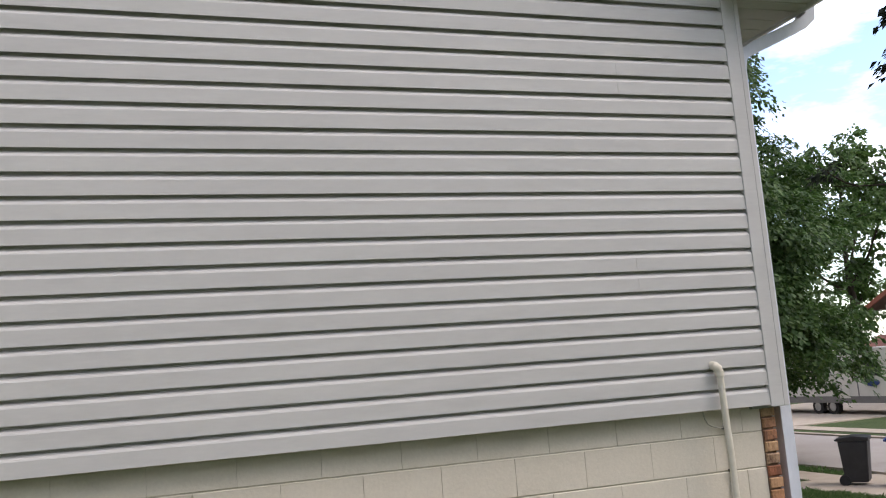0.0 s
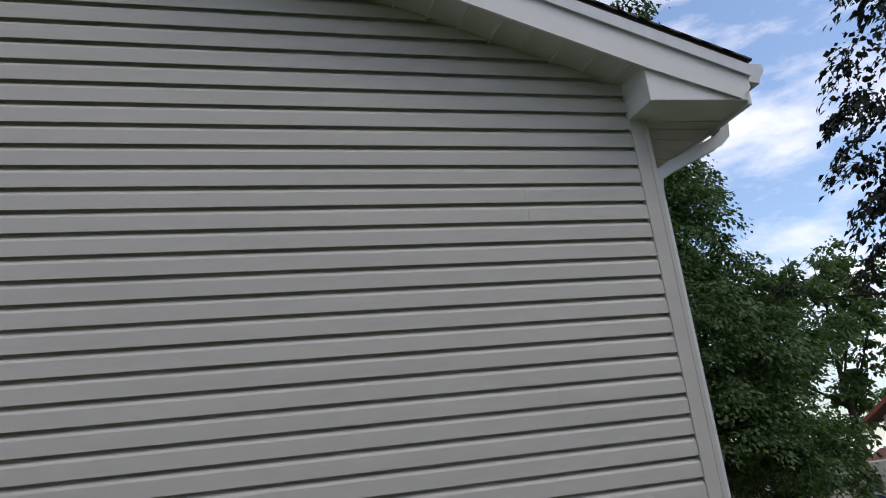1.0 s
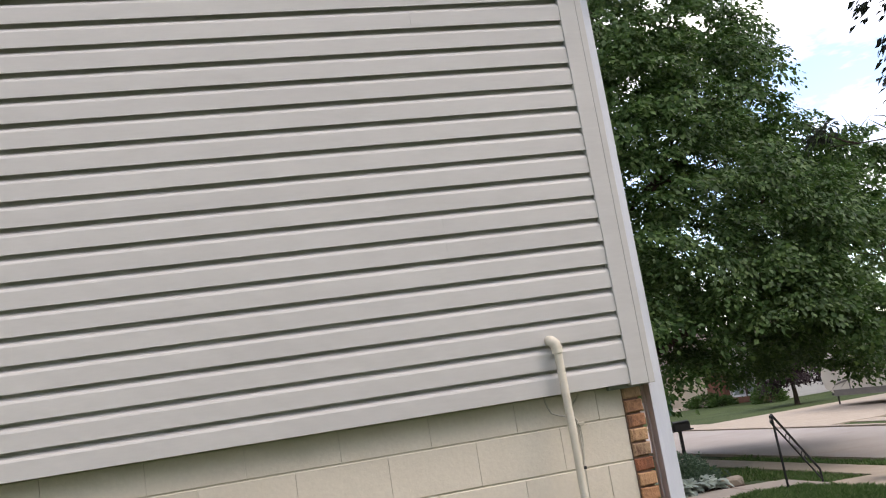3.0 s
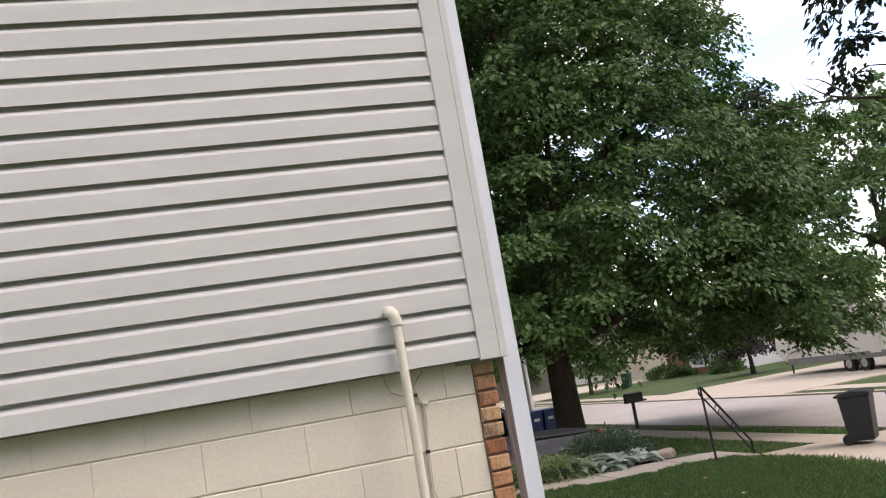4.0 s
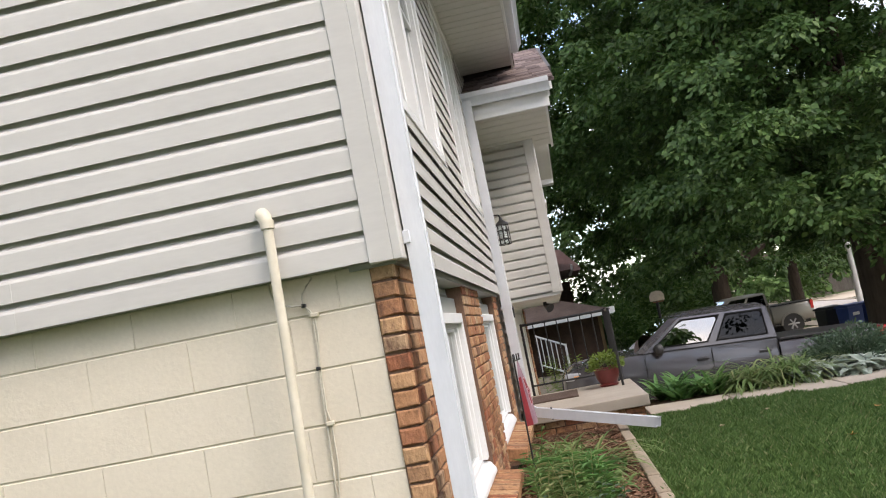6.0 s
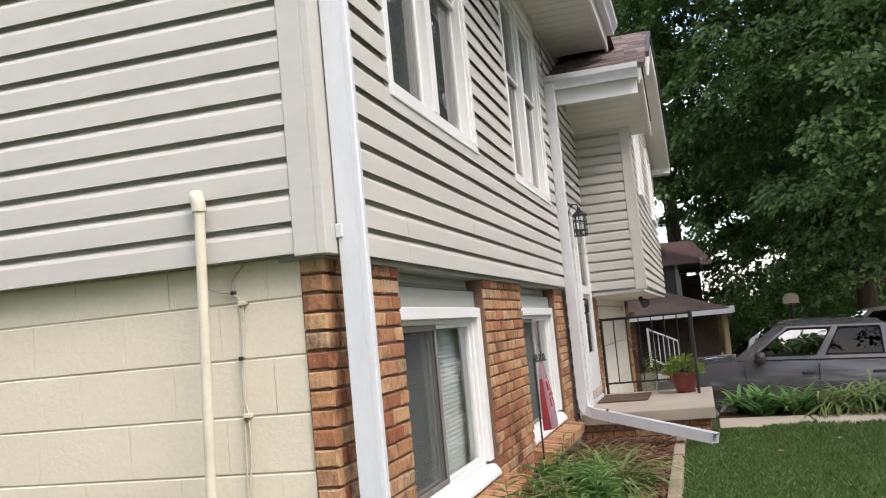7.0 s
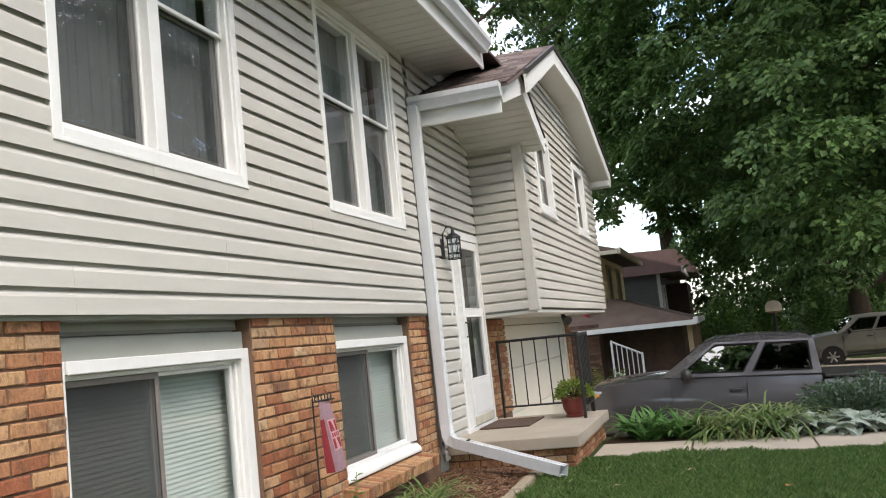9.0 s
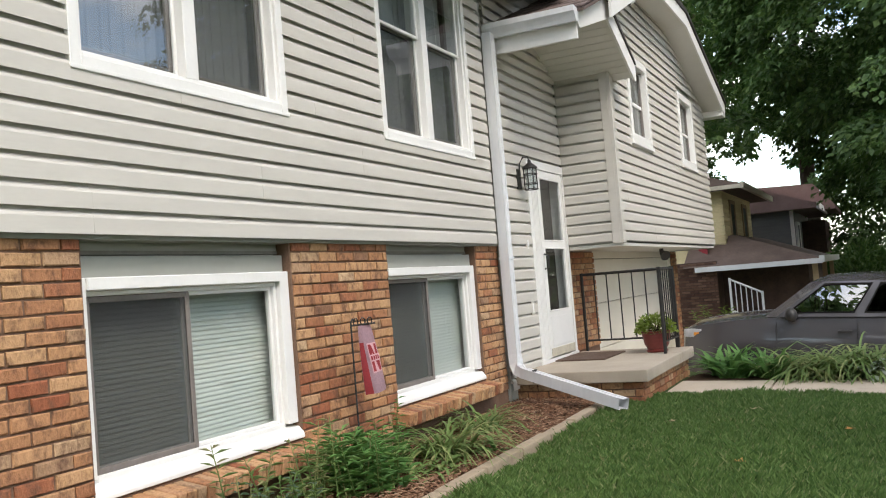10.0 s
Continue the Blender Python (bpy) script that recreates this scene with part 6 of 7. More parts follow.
def tree(name, base, height, radius, crown_low, trunk_r, leaves, size, mat, label, seed, limbs=9, fork=0.28, squash=0.8, droop=0.0, lean=(0, 0), limb_rise=(0.35, 0.9), clump=0.42, twigs=9, fill=0.8, square=1.0, per=90, skew=0.0):
    """Trunk, limbs, branches and twigs, with leaf clumps along the twigs."""
    r = random.Random(seed)
    th = thing(name, label, "tree", base)
    B = Vector(base)
    trunk = bmesh.new()
    tops = []
    T = [B + Vector((lean[0] * t * height, lean[1] * t * height, height * t)) + Vector((r.uniform(-1, 1), r.uniform(-1, 1), 0)) * 0.05 * height * t * (1 - t) for t in (0, 0.04, 0.15, 0.3, 0.5, 0.7, 0.88)]
    T[0] = B - Vector((0, 0, 0.2))
    tube(trunk, T, [trunk_r * q for q in (1.5, 1.1, 0.92, 0.8, 0.5, 0.28, 0.1)], 12)
    tips = []
    centre = B + Vector((lean[0] * height * 0.6, lean[1] * height * 0.6, crown_low + (height - crown_low) * 0.5))
    half = (height - crown_low) * 0.5
    def branch(p, d, length, rad, level):
        pts, rads = [p], [rad]
        q = p.copy()
        n = 5
        for k in range(n):
            d = (d + Vector((r.uniform(-1, 1), r.uniform(-1, 1), r.uniform(-0.6, 0.9))) * 0.22 + Vector((0, 0, -droop * (k + 1) / n))).normalized()
            q = q + d * length / n
            pts.append(q.copy())
            rads.append(rad * (1 - 0.8 * (k + 1) / n))
        tube(trunk, pts, rads, 7 if level < 2 else 5, False)
        if level < 2:
            for k in range(5 if level == 0 else twigs // 2):
                i = r.randint(2, n)
                dd = (d + Vector((r.uniform(-1, 1), r.uniform(-1, 1), r.uniform(-0.5, 0.8)))).normalized()
                branch(pts[i], dd, length * r.uniform(0.35, 0.6), rads[i] * 0.7 + 0.008, level + 1)
        for i in range(2, n + 1):
            tips.append((pts[i], d))
    for k in range(limbs):
        t = fork + (0.85 - fork) * (k / limbs)
        p = T[1].lerp(T[-1], t)
        a = k * 2.4 + r.uniform(-0.4, 0.4)
        rise = r.uniform(*limb_rise) + 0.6 * t
        reach = radius * math.sqrt(max(0.15, 1 - (0.9 * t) ** 2)) * r.uniform(0.65, 0.95)
        branch(p, Vector((math.cos(a), math.sin(a), rise)), reach, trunk_r * (0.5 - 0.35 * t), 0)
    part("trunk", trunk, M_BARK, th, smooth=True)
    rr = np.random.default_rng(seed)
    P = np.array([tuple(p) for p, d in tips])
    off = Vector((seed * 1.7, seed * 0.3, 0))
    def foot(x, y):          # uneven lower edge of the crown, lifted round the trunk
        rho = math.hypot(x - centre.x, y - centre.y) / radius
        return B.z + crown_low * (1.0 + 0.7 * max(0.0, 1 - rho / 0.6)) + 0.09 * (height - crown_low) * noise.noise(Vector((x * 0.35, y * 0.35, seed))) + skew * (max(0.0, (centre.x - x) / radius - 0.42) - 0.14 * max(0.0, (x - centre.x) / radius))
    want = max(60, int(leaves / per * (1 - 1 / (1 + fill * 2.2))))
    extra = []
    while len(extra) < want:      # boughs that fill the crown unevenly, with gaps between them
        a, rho = rr.uniform(0, 2 * math.pi), math.sqrt(rr.random())
        edge = radius * (0.86 + 0.26 * noise.noise(Vector((math.cos(a) * 1.6, math.sin(a) * 1.6, seed))))
        x, y = centre.x + edge * rho * math.cos(a), centre.y + edge * rho * math.sin(a)
        lo = foot(x, y)
        dome, cone = max(0.12, 1 - rho ** 2.6 * square) ** 0.62, max(0.06, 1 - rho ** 2.0) ** 0.8
        tilt = float(sstep(-0.3, 0.5, math.cos(a))) if skew else 0.0      # a leaning crown tapers to one side
        hi = max(lo + 0.6, B.z + crown_low + (height - crown_low) * (dome * (1 - tilt) + cone * tilt))
        u = rr.random()
        z = lo + (hi - lo) * (u if rr.random() < 0.5 else (1 - u * u * 0.5 if rr.random() < 0.6 else u * u * 0.35))
        if noise.noise(Vector((x, y, z * 1.4)) * (3.2 / radius) + off) > -0.14 and noise.noise(Vector((x, y, z * 1.8)) * (9.0 / radius) + off) > -0.22:
            extra.append((x, y, z))
    C = np.array(extra)
    P = P[np.array([p[2] > foot(p[0], p[1]) - 0.1 for p in P])]
    P = P[rr.integers(0, len(P), max(20, int(leaves / per) - want))]
    C = np.concatenate([C, P])
    n = len(C)
    axis = np.array([centre.x, centre.y])
    o = np.concatenate([C[:, :2] - axis, np.zeros((n, 1))], 1)
    o /= np.linalg.norm(o, axis=1)[:, None] + 1e-6
    pn = np.array([0, 0, 1.0]) + 0.5 * o + rr.normal(0, 0.28, (n, 3))
    pn /= np.linalg.norm(pn, axis=1)[:, None]
    pr = clump * rr.uniform(1.0, 2.2, n)
    k = rr.integers(0, n, leaves)
    e1 = np.cross(pn, np.array([0.31, 0.95, 0.05]))
    e1 /= np.linalg.norm(e1, axis=1)[:, None]
    e2 = np.cross(pn, e1)
    th_, rho = rr.uniform(0, 2 * np.pi, leaves), rr.random(leaves) ** 0.6
    rho *= 0.75 + 0.25 * np.sin(th_ * 5 + k)          # ragged, fingered edge
    rad = e1[k] * np.cos(th_)[:, None] + e2[k] * np.sin(th_)[:, None]
    pos = C[k] + rad * (rho * pr[k])[:, None] + pn[k] * (rr.normal(0, 0.10, leaves) * pr[k])[:, None]
    pos[:, 2] -= 0.38 * pr[k] * rho ** 2
    leaf_cloud("crown", pos, rad + 0.3 * o[k] + np.array([0, 0, -0.35]), size, mat, th, seed + 1, 0.4, pn[k] + rr.normal(0, 0.42, (leaves, 3)))
    return th


tree("maple_tree", (8.7, 20.9, -1.25), 21.5, 10.2, 3.5, 0.38, 520000, 0.14, M_LEAF, "large maple tree with a dark forked trunk and full green crown", 11, limbs=19, fork=0.11, limb_rise=(0.25, 0.8), droop=0.03, fill=2.5, square=0.8, clump=0.40, per=130, skew=9.0)
tree("maple_tree", (8.3, 40.0, -1.25), 16.0, 9.0, 2.6, 0.45, 60000, 0.23, M_LEAF, "tall green maple tree in the neighbouring yard", 23, limbs=12, fork=0.15)
tree("maple_tree", (0.5, 46.0, -1.2), 26.0, 11.5, 7.3, 0.45, 90000, 0.28, M_LEAF, "tall green tree behind the neighbouring houses", 31, limbs=12)
tree("maple_tree", (-6.0, 26.0, -0.9), 19.0, 7.5, 6.0, 0.45, 60000, 0.2, M_LEAF, "tall green tree rising behind the roofs", 37, limbs=12)
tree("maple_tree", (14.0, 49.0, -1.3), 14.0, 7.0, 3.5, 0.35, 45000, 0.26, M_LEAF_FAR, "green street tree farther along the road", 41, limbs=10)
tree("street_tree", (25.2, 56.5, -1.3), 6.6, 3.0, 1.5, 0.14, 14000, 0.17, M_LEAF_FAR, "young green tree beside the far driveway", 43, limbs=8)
tree("street_tree", (30.5, 44.3, -1.3), 4.5, 2.0, 1.2, 0.14, 12000, 0.16, M_LEAF_PURPLE, "small purple leaved tree across the street", 47, limbs=8)
tree("shade_tree", (9.4, 2.3, -1.1), 11.5, 4.1, 5.6, 0.28, 60000, 0.11, M_LEAF_DARK, "dark leaved tree with drooping branch tips in the front yard", 53, limbs=14, fork=0.34, droop=0.12, clump=0.26, fill=0.8)
# The five at negative y are unseen, added to dim the gable and reflections.
for k, (x, y, h, rad, sd) in enumerate(((26, 84, 19, 8, 61), (54, 72, 22, 9, 62), (53, 56, 22, 9, 63), (52, 38, 22, 9, 64), (52, 24, 21, 9, 65), (16, 74, 16, 9, 66), (31, 100, 22, 10, 67), (-17, 66, 17, 9, 68), (52, 10, 16, 9, 69), (16, 92, 19, 9, 70), (-13, -19, 13, 8, 71), (2, -20, 13, 8, 72), (17, -21, 13, 8, 73), (27, -12, 13, 8, 74), (-26, -14, 13, 8, 75), (40, 142, 22, 12, 76), (20, 138, 20, 11, 77), (24, 152, 22, 12, 78), (-26, 112, 20, 11, 79), (50, 112, 20, 11, 80))):
    tree("far_or_unseen_tree", (x, y, -1.4 if y > 0 else 0.0), h, rad, 1.2, 0.4, 15000, 0.48, M_LEAF_FAR, "leafy green tree in the distance or added out of view", sd, limbs=9, clump=0.8)


def strap_clump(name, cx, cy, n, length, width, mat, label, seed, spread=0.14, arch=0.9, base_z=None, cat="plant", group=""):
    """Arching strap leaves from one crown."""
    r = random.Random(seed)
    z0 = gz(cx, cy) + 0.02 if base_z is None else base_z
    th = thing(name, label, cat, (cx, cy, z0), group)
    vs, fs = [], []
    for _ in range(n):
        a = r.uniform(0, 2 * math.pi)
        L = length * r.uniform(0.55, 1.15)
        w = width * r.uniform(0.7, 1.2)
        up = r.uniform(0.75, 1.35)
        px, py = cx + spread * r.uniform(-1, 1), cy + spread * r.uniform(-1, 1)
        d = Vector((math.cos(a), math.sin(a), 0))
        s = Vector((-math.sin(a), math.cos(a), 0))
        p, ang, m = Vector((px, py, z0)), up, len(vs)
        K = 6
        for k in range(K + 1):
            ww = w * math.sin(math.pi * min(0.98, 0.25 + 0.75 * k / K)) ** 0.7 if k < K else 0.001
            vs += [tuple(p - s * ww), tuple(p + Vector((0, 0, -0.2 * ww))), tuple(p + s * ww)]
            ang -= arch * 1.9 / K * r.uniform(0.7, 1.3)
            p = p + (d * math.cos(ang) + Vector((0, 0, math.sin(ang)))) * L / K
            p.z = max(p.z, z0 - 0.0)
        for k in range(K):
            b = m + 3 * k
            fs += [(b, b + 1, b + 4, b + 3), (b + 1, b + 2, b + 5, b + 4)]
    soup("leaves", vs, fs, mat, th)
    return th


def broad_clump(name, cx, cy, n, length, mat, label, seed, spread=0.15, width=0.3, rise=0.8, group="", base_z=None):
    """Broad pointed leaves on a low clump."""
    r = random.Random(seed)
    z0 = gz(cx, cy) + 0.02 if base_z is None else base_z
    th = thing(name, label, "plant", (cx, cy, z0), group)
    vs, fs = [], []
    for _ in range(n):
        a, L = r.uniform(0, 2 * math.pi), length * r.uniform(0.6, 1.2)
        d, s = Vector((math.cos(a), math.sin(a), 0)), Vector((-math.sin(a), math.cos(a), 0))
        p = Vector((cx + r.uniform(-1, 1) * spread, cy + r.uniform(-1, 1) * spread, z0 + r.uniform(0, 0.06)))
        ang = rise * r.uniform(0.4, 1.5)
        m, K = len(vs), 5
        for k in range(K + 1):
            w = width * L * (0.15, 0.6, 0.95, 1.0, 0.65, 0.02)[k]
            vs += [tuple(p - s * w + Vector((0, 0, w * 0.3))), tuple(p), tuple(p + s * w + Vector((0, 0, w * 0.3)))]
            p = p + (d * math.cos(ang) + Vector((0, 0, math.sin(ang)))) * L / K
            ang -= 0.28
        for k in range(K):
            b = m + 3 * k
            fs += [(b, b + 1, b + 4, b + 3), (b + 1, b + 2, b + 5, b + 4)]
    soup("leaves", vs, fs, mat, th)
    return th


def bush(name, c, rad, n, size, mat, label, seed, cat="bush"):
    r = np.random.default_rng(seed)
    th = thing(name, label, cat, (c[0], c[1], c[2]))
    v = r.normal(0, 1, (n, 3))
    v /= np.linalg.norm(v, axis=1)[:, None]
    v[:, 2] = np.abs(v[:, 2])
    lump = np.array([1 + 0.22 * noise.noise(Vector(q * 3.0)) for q in v])
    pos = np.array(c) + v * np.array(rad) * (r.uniform(0.55, 1.02, n) * lump)[:, None]
    leaf_cloud("foliage", pos, v, size, mat, th, seed)
    bm = bmesh.new()
    for k in range(7):
        a = k * 0.9
        tube(bm, [c, (c[0] + 0.6 * rad[0] * math.cos(a), c[1] + 0.6 * rad[1] * math.sin(a), c[2] + 0.7 * rad[2])], [0.012, 0.004], 5)
    part("stem", bm, M_BARK, th)
    return th


# bed along the wall
strap_clump("daylily", 0.50, 3.25, 180, 0.60, 0.009, M_LILY, "arching green daylily clump in the mulch", 1, 0.13, group="daylilies")
strap_clump("daylily", 0.36, 4.2, 110, 0.50, 0.009, M_LILY, "arching green daylily clump by the wall", 2, 0.10, group="daylilies")
strap_clump("daylily", 0.62, 2.72, 60, 0.36, 0.010, M_LILY, "low yellowing daylily clump near the edging", 3, 0.14, 1.3, group="daylilies")
strap_clump("daylily", 0.45, 1.35, 80, 0.4, 0.010, M_LILY, "arching green daylily clump near the corner", 9, 0.14, group="daylilies")


def stem_plant(name, cx, cy, stems, height, leaf_len, leaf_w, mat, label, seed, spread=0.18):
    r = random.Random(seed)
    z0 = gz(cx, cy) + 0.02
    th = thing(name, label, "plant", (cx, cy, z0))
    bm = bmesh.new()
    vs, fs = [], []
    for _ in range(stems):
        p = Vector((cx + r.uniform(-1, 1) * spread, cy + r.uniform(-1, 1) * spread, z0))
        d = Vector((r.uniform(-0.3, 0.3), r.uniform(-0.3, 0.3), 1)).normalized()
        H = height * r.uniform(0.6, 1.1)
        tube(bm, [p, p + d * H * 0.5, p + d * H], [0.005, 0.004, 0.002], 5)
        for k in range(int(H / 0.018)):
            q = p + d * (H * (0.15 + 0.85 * k * 0.018 / H))
            a = k * 2.4
            o = Vector((math.cos(a), math.sin(a), r.uniform(0.2, 0.7))).normalized()
            s = o.cross(Vector((0, 0, 1))).normalized() * leaf_w
            L = leaf_len * r.uniform(0.7, 1.15)
            m = len(vs)
            vs += [tuple(q), tuple(q + o * L * 0.45 + s), tuple(q + o * L + Vector((0, 0, -0.25 * L))), tuple(q + o * L * 0.45 - s)]
            fs += [(m, m + 1, m + 2), (m, m + 2, m + 3)]
    part("stem", bm, M_LILY, th)
    soup("leaves", vs, fs, mat, th)
    return th
stem_plant("lily_plant", 0.44, 2.30, 48, 0.34, 0.13, 0.013, M_HOSTA, "dense bright green leafy plant below the window", 21)
stem_plant("lily_plant", 0.40, 1.62, 9, 0.46, 0.10, 0.009, M_LILY, "tall narrow leaved lily stems in front of the sill", 22, 0.22)
stem_plant("lily_plant", 0.30, 1.95, 5, 0.45, 0.10, 0.009, M_LILY, "tall narrow leaved lily stems in front of the sill", 24, 0.15)
stem_plant("sedum_plant", 0.50, 1.42, 14, 0.33, 0.05, 0.012, M_BUSH, "small grey green shrub by the basement window", 23, 0.16)
stem_plant("lily_plant", 0.22, 3.05, 6, 0.45, 0.08, 0.010, M_HOSTA, "thin leafy plant against the brick", 25, 0.12)
for k in range(10):
    broad_clump("bed_plant", 0.2 + 0.6 * ((k * 0.37) % 1), 2.05 + k * 0.17, 10, 0.14, M_LILY if k % 2 else M_HOSTA, "low green seedling in the mulch", 60 + k, 0.05, 0.16, group="bed seedlings")

# bed between the walk and the drive
soilbed = strip("planting_bed", 1.3, 4.6, 7.12, 7.76, 0.03, M_SOIL, "planted bed between walk and drive", 0.1, 8, 3)
for k, (x, y) in enumerate(((1.75, 7.4), (1.95, 7.55), (1.62, 7.6), (2.1, 7.38))):
    strap_clump("iris", x, y, 60, 0.48, 0.022, M_HOSTA, "upright sword shaped green leaves beside the walk", 80 + k, 0.12, 0.55, group="irises")
for k, (x, y) in enumerate(((2.45, 7.45), (2.75, 7.55), (3.05, 7.5), (2.6, 7.3), (2.95, 7.3))):
    strap_clump("daylily", x, y, 130, 0.74, 0.012, M_LILY, "shaggy green and tan daylily clump beside the walk", 90 + k, 0.16, group="walk daylilies")
for k, (x, y) in enumerate(((3.25, 7.32), (3.5, 7.42), (3.75, 7.3), (4.05, 7.35), (3.4, 7.55), (3.9, 7.5), (3.62, 7.22), (3.12, 7.24))):
    broad_clump("lambs_ear", x, y, 40, 0.31, M_WOOL, "pale silvery woolly leaved plant beside the walk", 100 + k, 0.13, 0.2, 0.7, "silver plants")
bush("lavender_bush", (3.85, 7.85, -0.22), (0.78, 0.50, 0.62), 9500, 0.045, M_BUSH, "rounded grey green shrub above the bank", 120)
bush("flower_foliage", (0.98, 7.48, 0.48), (0.20, 0.20, 0.19), 700, 0.042, M_YELLOWLEAF, "lime green foliage spilling from the pot", 121, "plant")
stem_plant("side_shrub", 0.45, 14.2, 16, 1.3, 0.12, 0.02, M_YELLOWLEAF, "wispy green shrub at the garage corner", 122, 0.25)
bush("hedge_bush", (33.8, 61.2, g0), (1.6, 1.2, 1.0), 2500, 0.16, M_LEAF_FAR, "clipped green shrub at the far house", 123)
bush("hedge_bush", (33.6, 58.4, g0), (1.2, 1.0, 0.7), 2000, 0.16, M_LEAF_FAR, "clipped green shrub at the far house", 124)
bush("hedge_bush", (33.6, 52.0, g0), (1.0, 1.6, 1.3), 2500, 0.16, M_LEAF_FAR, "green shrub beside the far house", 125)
bush("hedge_bush", (2.6, 33.0, -1.1), (1.6, 2.5, 2.6), 7000, 0.16, M_LEAF, "dense dark shrubs between the houses", 126)
bush("hedge_bush", (3.4, 37.5, -1.1), (2.0, 2.5, 3.2), 7000, 0.18, M_LEAF, "dense dark shrubs between the houses", 127)
bush("hedge_bush", (5.8, 45.0, -1.2), (2.4, 2.5, 4.2), 8000, 0.18, M_LEAF, "dense green shrubs beyond the neighbouring drive", 129)
bush("hedge_bush", (8.6, 53.0, -1.2), (2.6, 2.5, 3.4), 8000, 0.18, M_LEAF_FAR, "dense green shrubs beyond the neighbouring drive", 130)
bush("hedge_bush", (1.4, 29.8, -1.1), (0.6, 0.8, 1.6), 2500, 0.10, M_LEAF, "dark shrub at the end of the porch", 128)

# ---- lawn blades ----
def blades(name, n, xlim, ylim, h, w, label, seed, keep=None):
    r = np.random.default_rng(seed)
    x, y = r.uniform(*xlim, n), r.uniform(*ylim, n)
    ok = np.ones(n, bool) if keep is None else keep(x, y)
    x, y = x[ok], y[ok]
    n = len(x)
    z = ground_z(x, y)
    a = r.uniform(0, 2 * np.pi, n)
    tuft = np.sin(x * 9.1 + 2.1 * np.sin(y * 7.3)) * np.sin(y * 11.3 + 1.7 * np.sin(x * 5.9))
    H = h * r.uniform(0.45, 1.2, n) * (0.85 + 0.25 * np.sin(x * 3.1 + 1.3 * np.sin(y * 2.3)) + 0.3 * tuft)
    lean_a, lean = r.uniform(0, 2 * np.pi, n), H * r.uniform(0.1, 0.9, n)
    dx, dy = np.cos(a) * w, np.sin(a) * w
    lx, ly = np.cos(lean_a) * lean, np.sin(lean_a) * lean
    V = np.stack([np.stack([x - dx, y - dy, z - 0.01], 1), np.stack([x + dx, y + dy, z - 0.01], 1),
                  np.stack([x + dx * 0.8 + lx * 0.35, y + dy * 0.8 + ly * 0.35, z + H * 0.6], 1), np.stack([x + lx, y + ly, z + H], 1)], 1).reshape(-1, 3)
    i = np.arange(n)[:, None] * 4
    tri = np.concatenate([i + np.array([0, 1, 2]), i + np.array([0, 2, 3])], 1).reshape(-1, 3)
    me = bpy.data.meshes.new(name)
    me.vertices.add(4 * n)
    me.vertices.foreach_set("co", V.ravel().astype(np.float32))
    me.loops.add(6 * n)
    me.loops.foreach_set("vertex_index", tri.ravel().astype(np.int32))
    me.polygons.add(2 * n)
    me.polygons.foreach_set("loop_start", np.arange(0, 6 * n, 3, dtype=np.int32))
    me.polygons.foreach_set("loop_total", np.full(2 * n, 3, dtype=np.int32))
    me.update(calc_edges=True)
    me.materials.append(M_BLADE)
    return tagged(new(name, me), label, "grass", kind="stuff")
blades("lawn_grass", 250000, (1.0, 4.95), (1.0, 6.3), 0.065, 0.0024, "short green blades of the front lawn", 71)
blades("bank_grass", 40000, (4.9, 11.3), (0.5, 8.0), 0.07, 0.006, "grass on the bank below the walk", 72, lambda x, y: ~((x < 6.5) & (y > 6.2)))
blades("verge_grass", 40000, (5.0, 13.2), (13.7, 22.4), 0.09, 0.008, "grass beyond the drive", 73, lambda x, y: (x < 11.35) | (x > 12.55))

for k, (x, y, w, mat) in enumerate(((2.35, 3.3, 0.045, M_AUTUMN), (2.9, 4.4, 0.04, M_AUTUMN), (3.6, 4.9, 0.05, M_AUTUMN), (1.7, 4.6, 0.035, M_DRYLEAF), (3.3, 3.7, 0.045, M_DRYLEAF), (2.2, 5.2, 0.04, M_DRYLEAF))):
    bm = bmesh.new()         # a curled five-pointed leaf
    rim = []
    for j in range(10):
        q, rad = j * math.pi / 5 + k, w * (1.0 if j % 2 == 0 else 0.5)
        rim.append(bm.verts.new((x + rad * math.cos(q), y + rad * math.sin(q), gz(x, y) + 0.062 + 0.35 * rad * abs(math.sin(q - k)))))
    mid_v = bm.verts.new((x, y, gz(x, y) + 0.058))
    for j in range(10):
        bm.faces.new((mid_v, rim[j], rim[(j + 1) % 10]))
    whole("fallen_leaf", bm, mat, "dry fallen leaf lying on the lawn", "leaf", "fallen leaves")

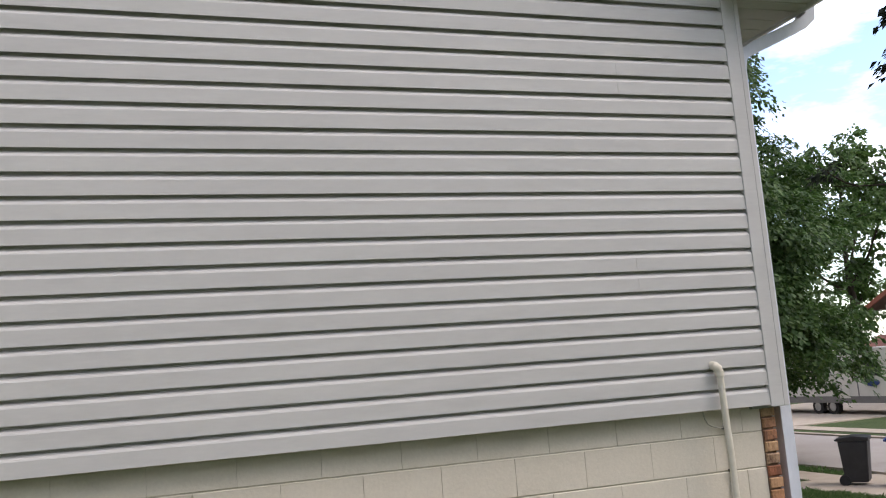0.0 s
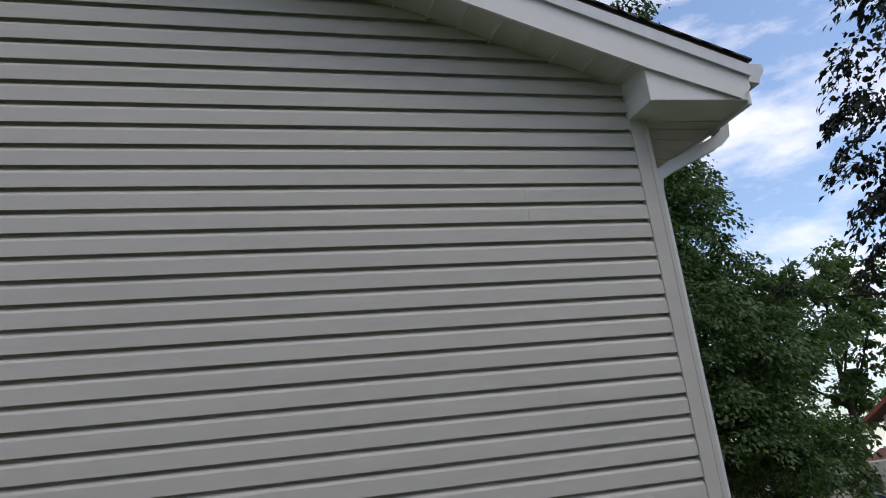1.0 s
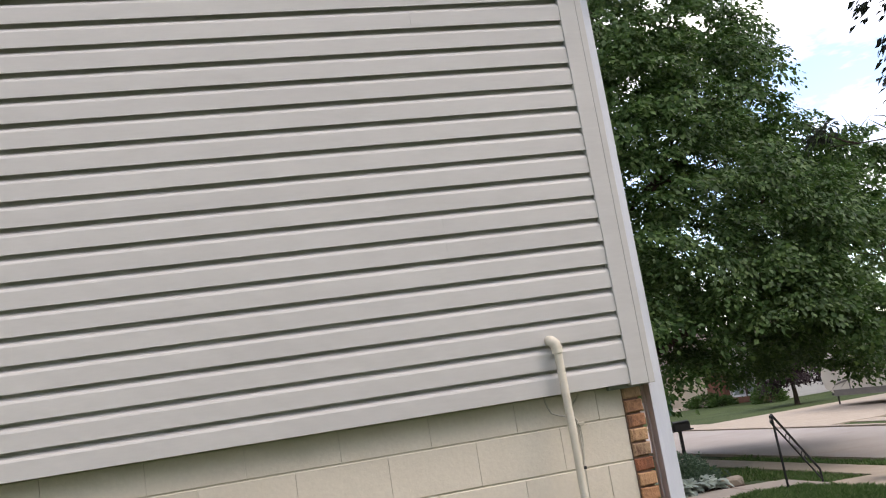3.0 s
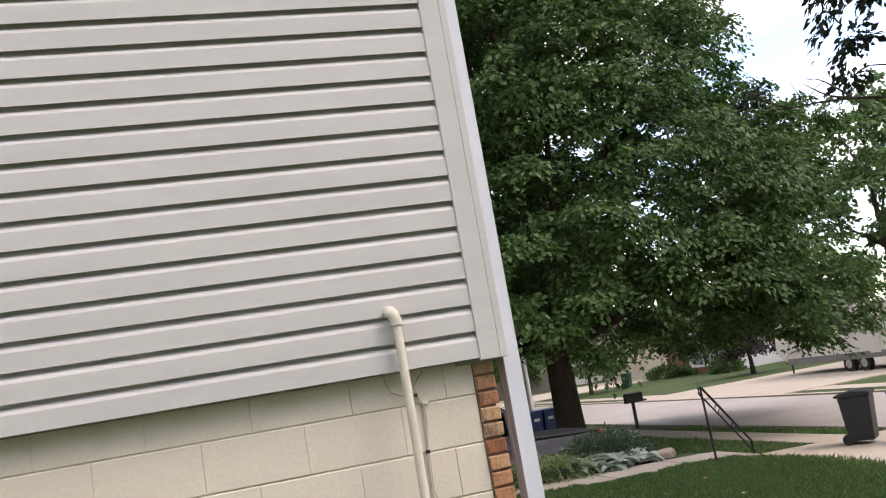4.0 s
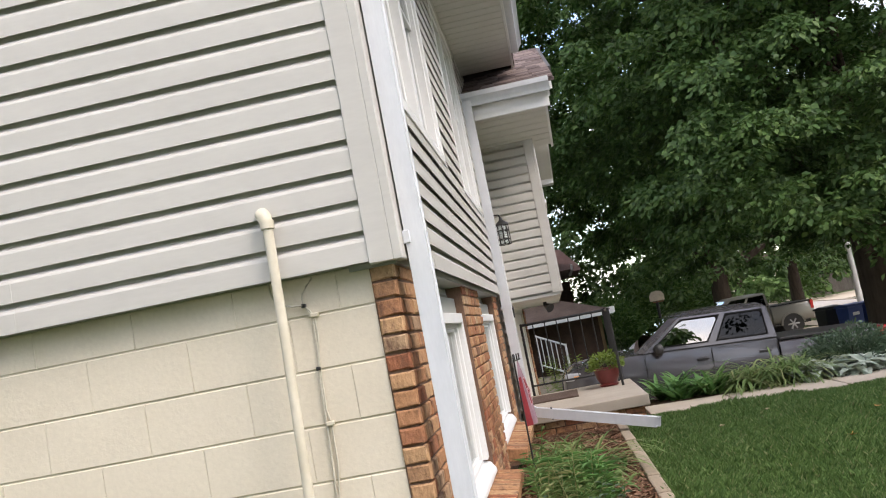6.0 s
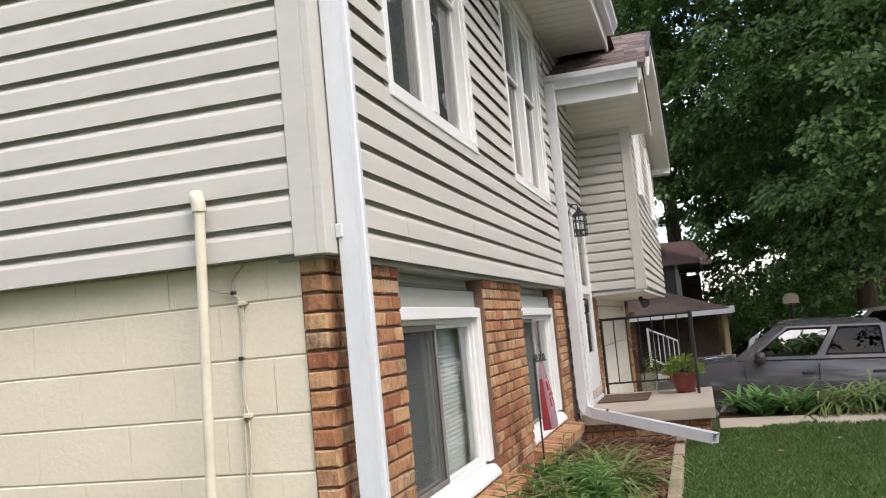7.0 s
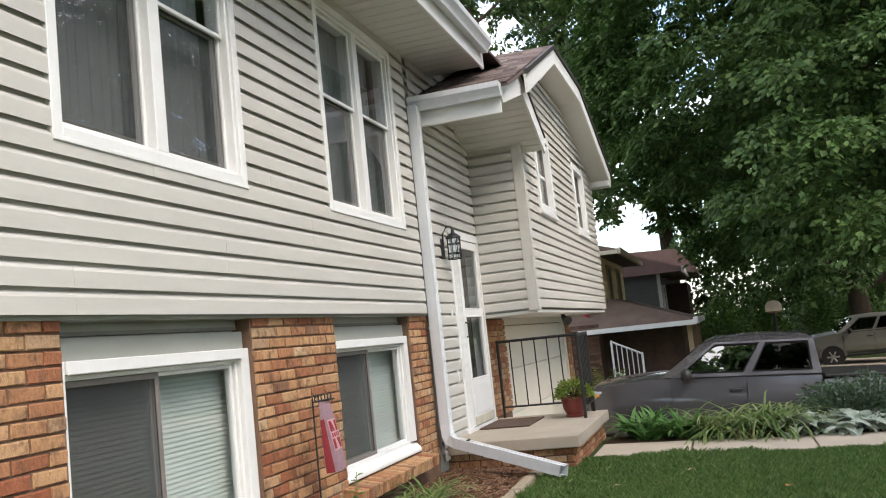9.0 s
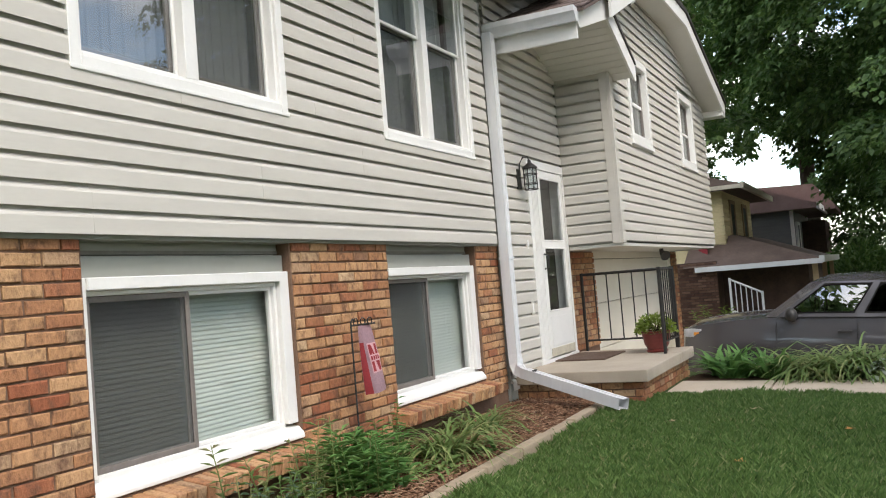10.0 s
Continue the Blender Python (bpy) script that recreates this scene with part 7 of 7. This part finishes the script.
# ---- masonry pieces ----
def chamfer_box(lx, ly, lz, c=0.006, rough=0.0, seed=0, cx=None):
    """A piece centred at the origin with its outer (-y) edges eased."""
    bm = bmesh.new()
    a, b = [], []
    for (x, z) in ((-lx / 2, -lz / 2), (lx / 2, -lz / 2), (lx / 2, lz / 2), (-lx / 2, lz / 2)):
        a.append(bm.verts.new((x, ly / 2, z)))
        b.append(bm.verts.new((x, -ly / 2 + c, z)))
    cx = c if cx is None else cx
    f = [bm.verts.new((v.co.x - math.copysign(cx, v.co.x), -ly / 2, v.co.z - math.copysign(c, v.co.z))) for v in b]
    rk = random.Random(seed)
    for v in f + b:          # worn, uneven arrises
        v.co += Vector((rk.uniform(-1, 1), 0.8 * rk.uniform(-1, 1), rk.uniform(-1, 1))) * rough
    for q in range(4):
        bm.faces.new((a[q], a[(q + 1) % 4], b[(q + 1) % 4], b[q]))
        bm.faces.new((b[q], b[(q + 1) % 4], f[(q + 1) % 4], f[q]))
    bm.faces.new(f)
    return bm


cache = {}
def piece(name, parent, mat, size, m):
    kind_no = rs.randrange(6)
    key = (name, tuple(round(s, 3) for s in size), kind_no if name == "brick" else 0)
    if key not in cache:
        cache[key] = mesh_of(name, chamfer_box(*size, c=0.006 if name == "brick" else 0.0042, cx=None if name == "brick" else 0.0008, rough=0.0028 if name == "brick" else 0.0, seed=kind_no), mat)
    ob = new(name, cache[key])
    ob.parent = parent
    ob.matrix_parent_inverse = parent.matrix_basis.inverted()
    ob.matrix_basis = m
    return ob


# block foundation of the gable wall
rs = random.Random(12)
rows_b = [(1.352, 1.50)] + [(1.352 - BK * (k + 1), 1.352 - BK * k) for k in range(6)]
for k, (za, zb) in enumerate(rows_b):
    off = -1.46 + (0.203 if k % 2 else 0.0)
    xs = [off + 0.4064 * q for q in range(-20, 6)]
    for a in xs:
        x0, x1 = max(a, -8.6), min(a + 0.4064, -0.11)
        if x1 - x0 < 0.05:
            continue
        piece("block", foundation, M_BLOCK, (round(x1 - x0 - 0.001, 4), 0.05, round(zb - za - 0.004, 3)), pose((x0 + x1) / 2, 0.075 + rs.uniform(-0.0008, 0.0008), (za + zb) / 2))

# brick veneer of the basement front
BC, BL = 0.0677, 0.2032
brick_wall = whole("wall_basement", boxes((-0.15, -0.031, 0.06, 0.866, -0.1, SB), (-0.15, -0.031, 0.866, 2.44, -0.1, 0.30), (-0.15, -0.031, 2.44, 3.63, -0.1, SB), (-0.15, -0.031, 3.63, 5.20, -0.1, 0.30), (-0.15, -0.031, 5.20, 5.71, -0.1, SB), (-0.11, -0.032, 0.047, 0.12, -0.1, SB)),
                   M_MORTAR, "orange and tan brick basement wall with recessed joints", "wall", kind="structure")
def lay(parent, y0, y1, z0, z1, x, k_off=0):
    k = 0
    z = z0
    while z + 0.03 < z1:
        h = min(BC, z1 - z) - 0.0095
        off = (BL / 2 if (k + k_off) % 2 else 0.0)
        y = y0 - off
        while y < y1 - 0.012:
            a, b = max(y, y0), min(y + BL, y1)
            if b - a > 0.03:
                piece("brick", parent, M_BRICK, (round(b - a - 0.0085, 2), 0.045, round(h, 3)),
                      pose(x - 0.0225 + rs.uniform(-0.0015, 0.0035), (a + b) / 2, z + h / 2, rs.uniform(-0.4, 0.4), rs.uniform(-0.5, 0.5), 90 + rs.uniform(-0.6, 0.6)))
            y += BL
        z += BC
        k += 1
zf = SB - 20 * BC
lay(brick_wall, 0.045, 0.862, zf, SB, -0.02)
lay(brick_wall, 2.448, 3.622, zf, SB, -0.02, 1)
lay(brick_wall, 5.208, 5.71, zf, SB, -0.02)
lay(brick_wall, 0.862, 2.448, zf, 0.24, -0.02)
lay(brick_wall, 3.622, 5.208, zf, 0.24, -0.02)
for k in range(20):           # corner ends seen on the gable side
    h = BC - 0.0085
    piece("brick", brick_wall, M_BRICK, (0.088, 0.045, round(h, 3)), pose(-0.062, 0.058 + rs.uniform(-0.003, 0.002), zf + k * BC + h / 2, 0, rs.uniform(-0.6, 0.6), 0))
for y0, y1 in ((0.80, 2.60), (3.50, 5.28)):     # rowlock sills
    core = boxes((-0.03, 0.06, y0 + 0.01, y1 - 0.01, 0.16, 0.262))
    sill = whole("window_ledge", core, M_MORTAR, "projecting brick rowlock sill below the basement window", "sill", kind="structure")
    y = y0
    while y < y1 - 0.03:
        key = "rowlock"
        if key not in cache:
            bm = boxes((-0.105, 0.105, -0.0285, 0.0285, -0.046, 0.046))
            cache[key] = mesh_of("brick", bevel(bm, 0.005, 1), M_BRICK)
        ob = new("brick", cache[key])
        ob.parent = sill
        ob.matrix_basis = pose(0.018 + rs.uniform(-0.003, 0.003), y + 0.034, 0.235 + rs.uniform(-0.002, 0.002), 0, 9, rs.uniform(-1, 1))
        y += 0.0677
# porch base and garage piers
k = 0
for za in (0.1, 0.033, -0.034, -0.1, -0.17):
    x = 0.0 - (BL / 2 if k % 2 else 0)
    while x < 1.19:
        a, b = max(x, 0.0), min(x + BL, 1.20)
        if b - a > 0.04:
            piece("brick", porch, M_BRICK, (round(b - a - 0.0085, 2), 0.045, 0.057), pose((a + b) / 2, 5.888 + rs.uniform(-0.002, 0.002), za + 0.03))
        x += BL
    k += 1
    y = 5.87 - (BL / 2 if k % 2 else 0)
    while y < 7.9:
        a, b = max(y, 5.87), min(y + BL, 7.93)
        if b - a > 0.04:
            piece("brick", porch, M_BRICK, (round(b - a - 0.0085, 2), 0.045, 0.057), pose(1.185 + rs.uniform(-0.002, 0.002), (a + b) / 2, za + 0.03, 0, 0, 90))
        y += BL
pier = whole("wall_garage", boxes((-0.3, -0.062, 7.70, 8.90, -1.1, 1.45), (-0.3, -0.062, 13.58, 14.0, -1.1, 1.45)), M_MORTAR, "brick piers beside the garage door", "wall", kind="structure")
lay(pier, 7.71, 8.90, 0.28, 1.44, -0.04)
lay(pier, 13.58, 14.0, -0.9, 1.44, -0.04, 1)
# dark brick of the neighbouring house
for k in range(32):
    x = -2.2 - (BL / 2 if k % 2 else 0)
    while x < -0.42:
        a, b = max(x, -2.2), min(x + BL, -0.40)
        if b - a > 0.06:
            piece("brick", n1, M_FARBRICKS, (round(b - a - 0.011, 2), 0.05, 0.055), pose((a + b) / 2, 20.49 + rs.uniform(-0.004, 0.004), -0.93 + k * BC + 0.03))
        x += BL
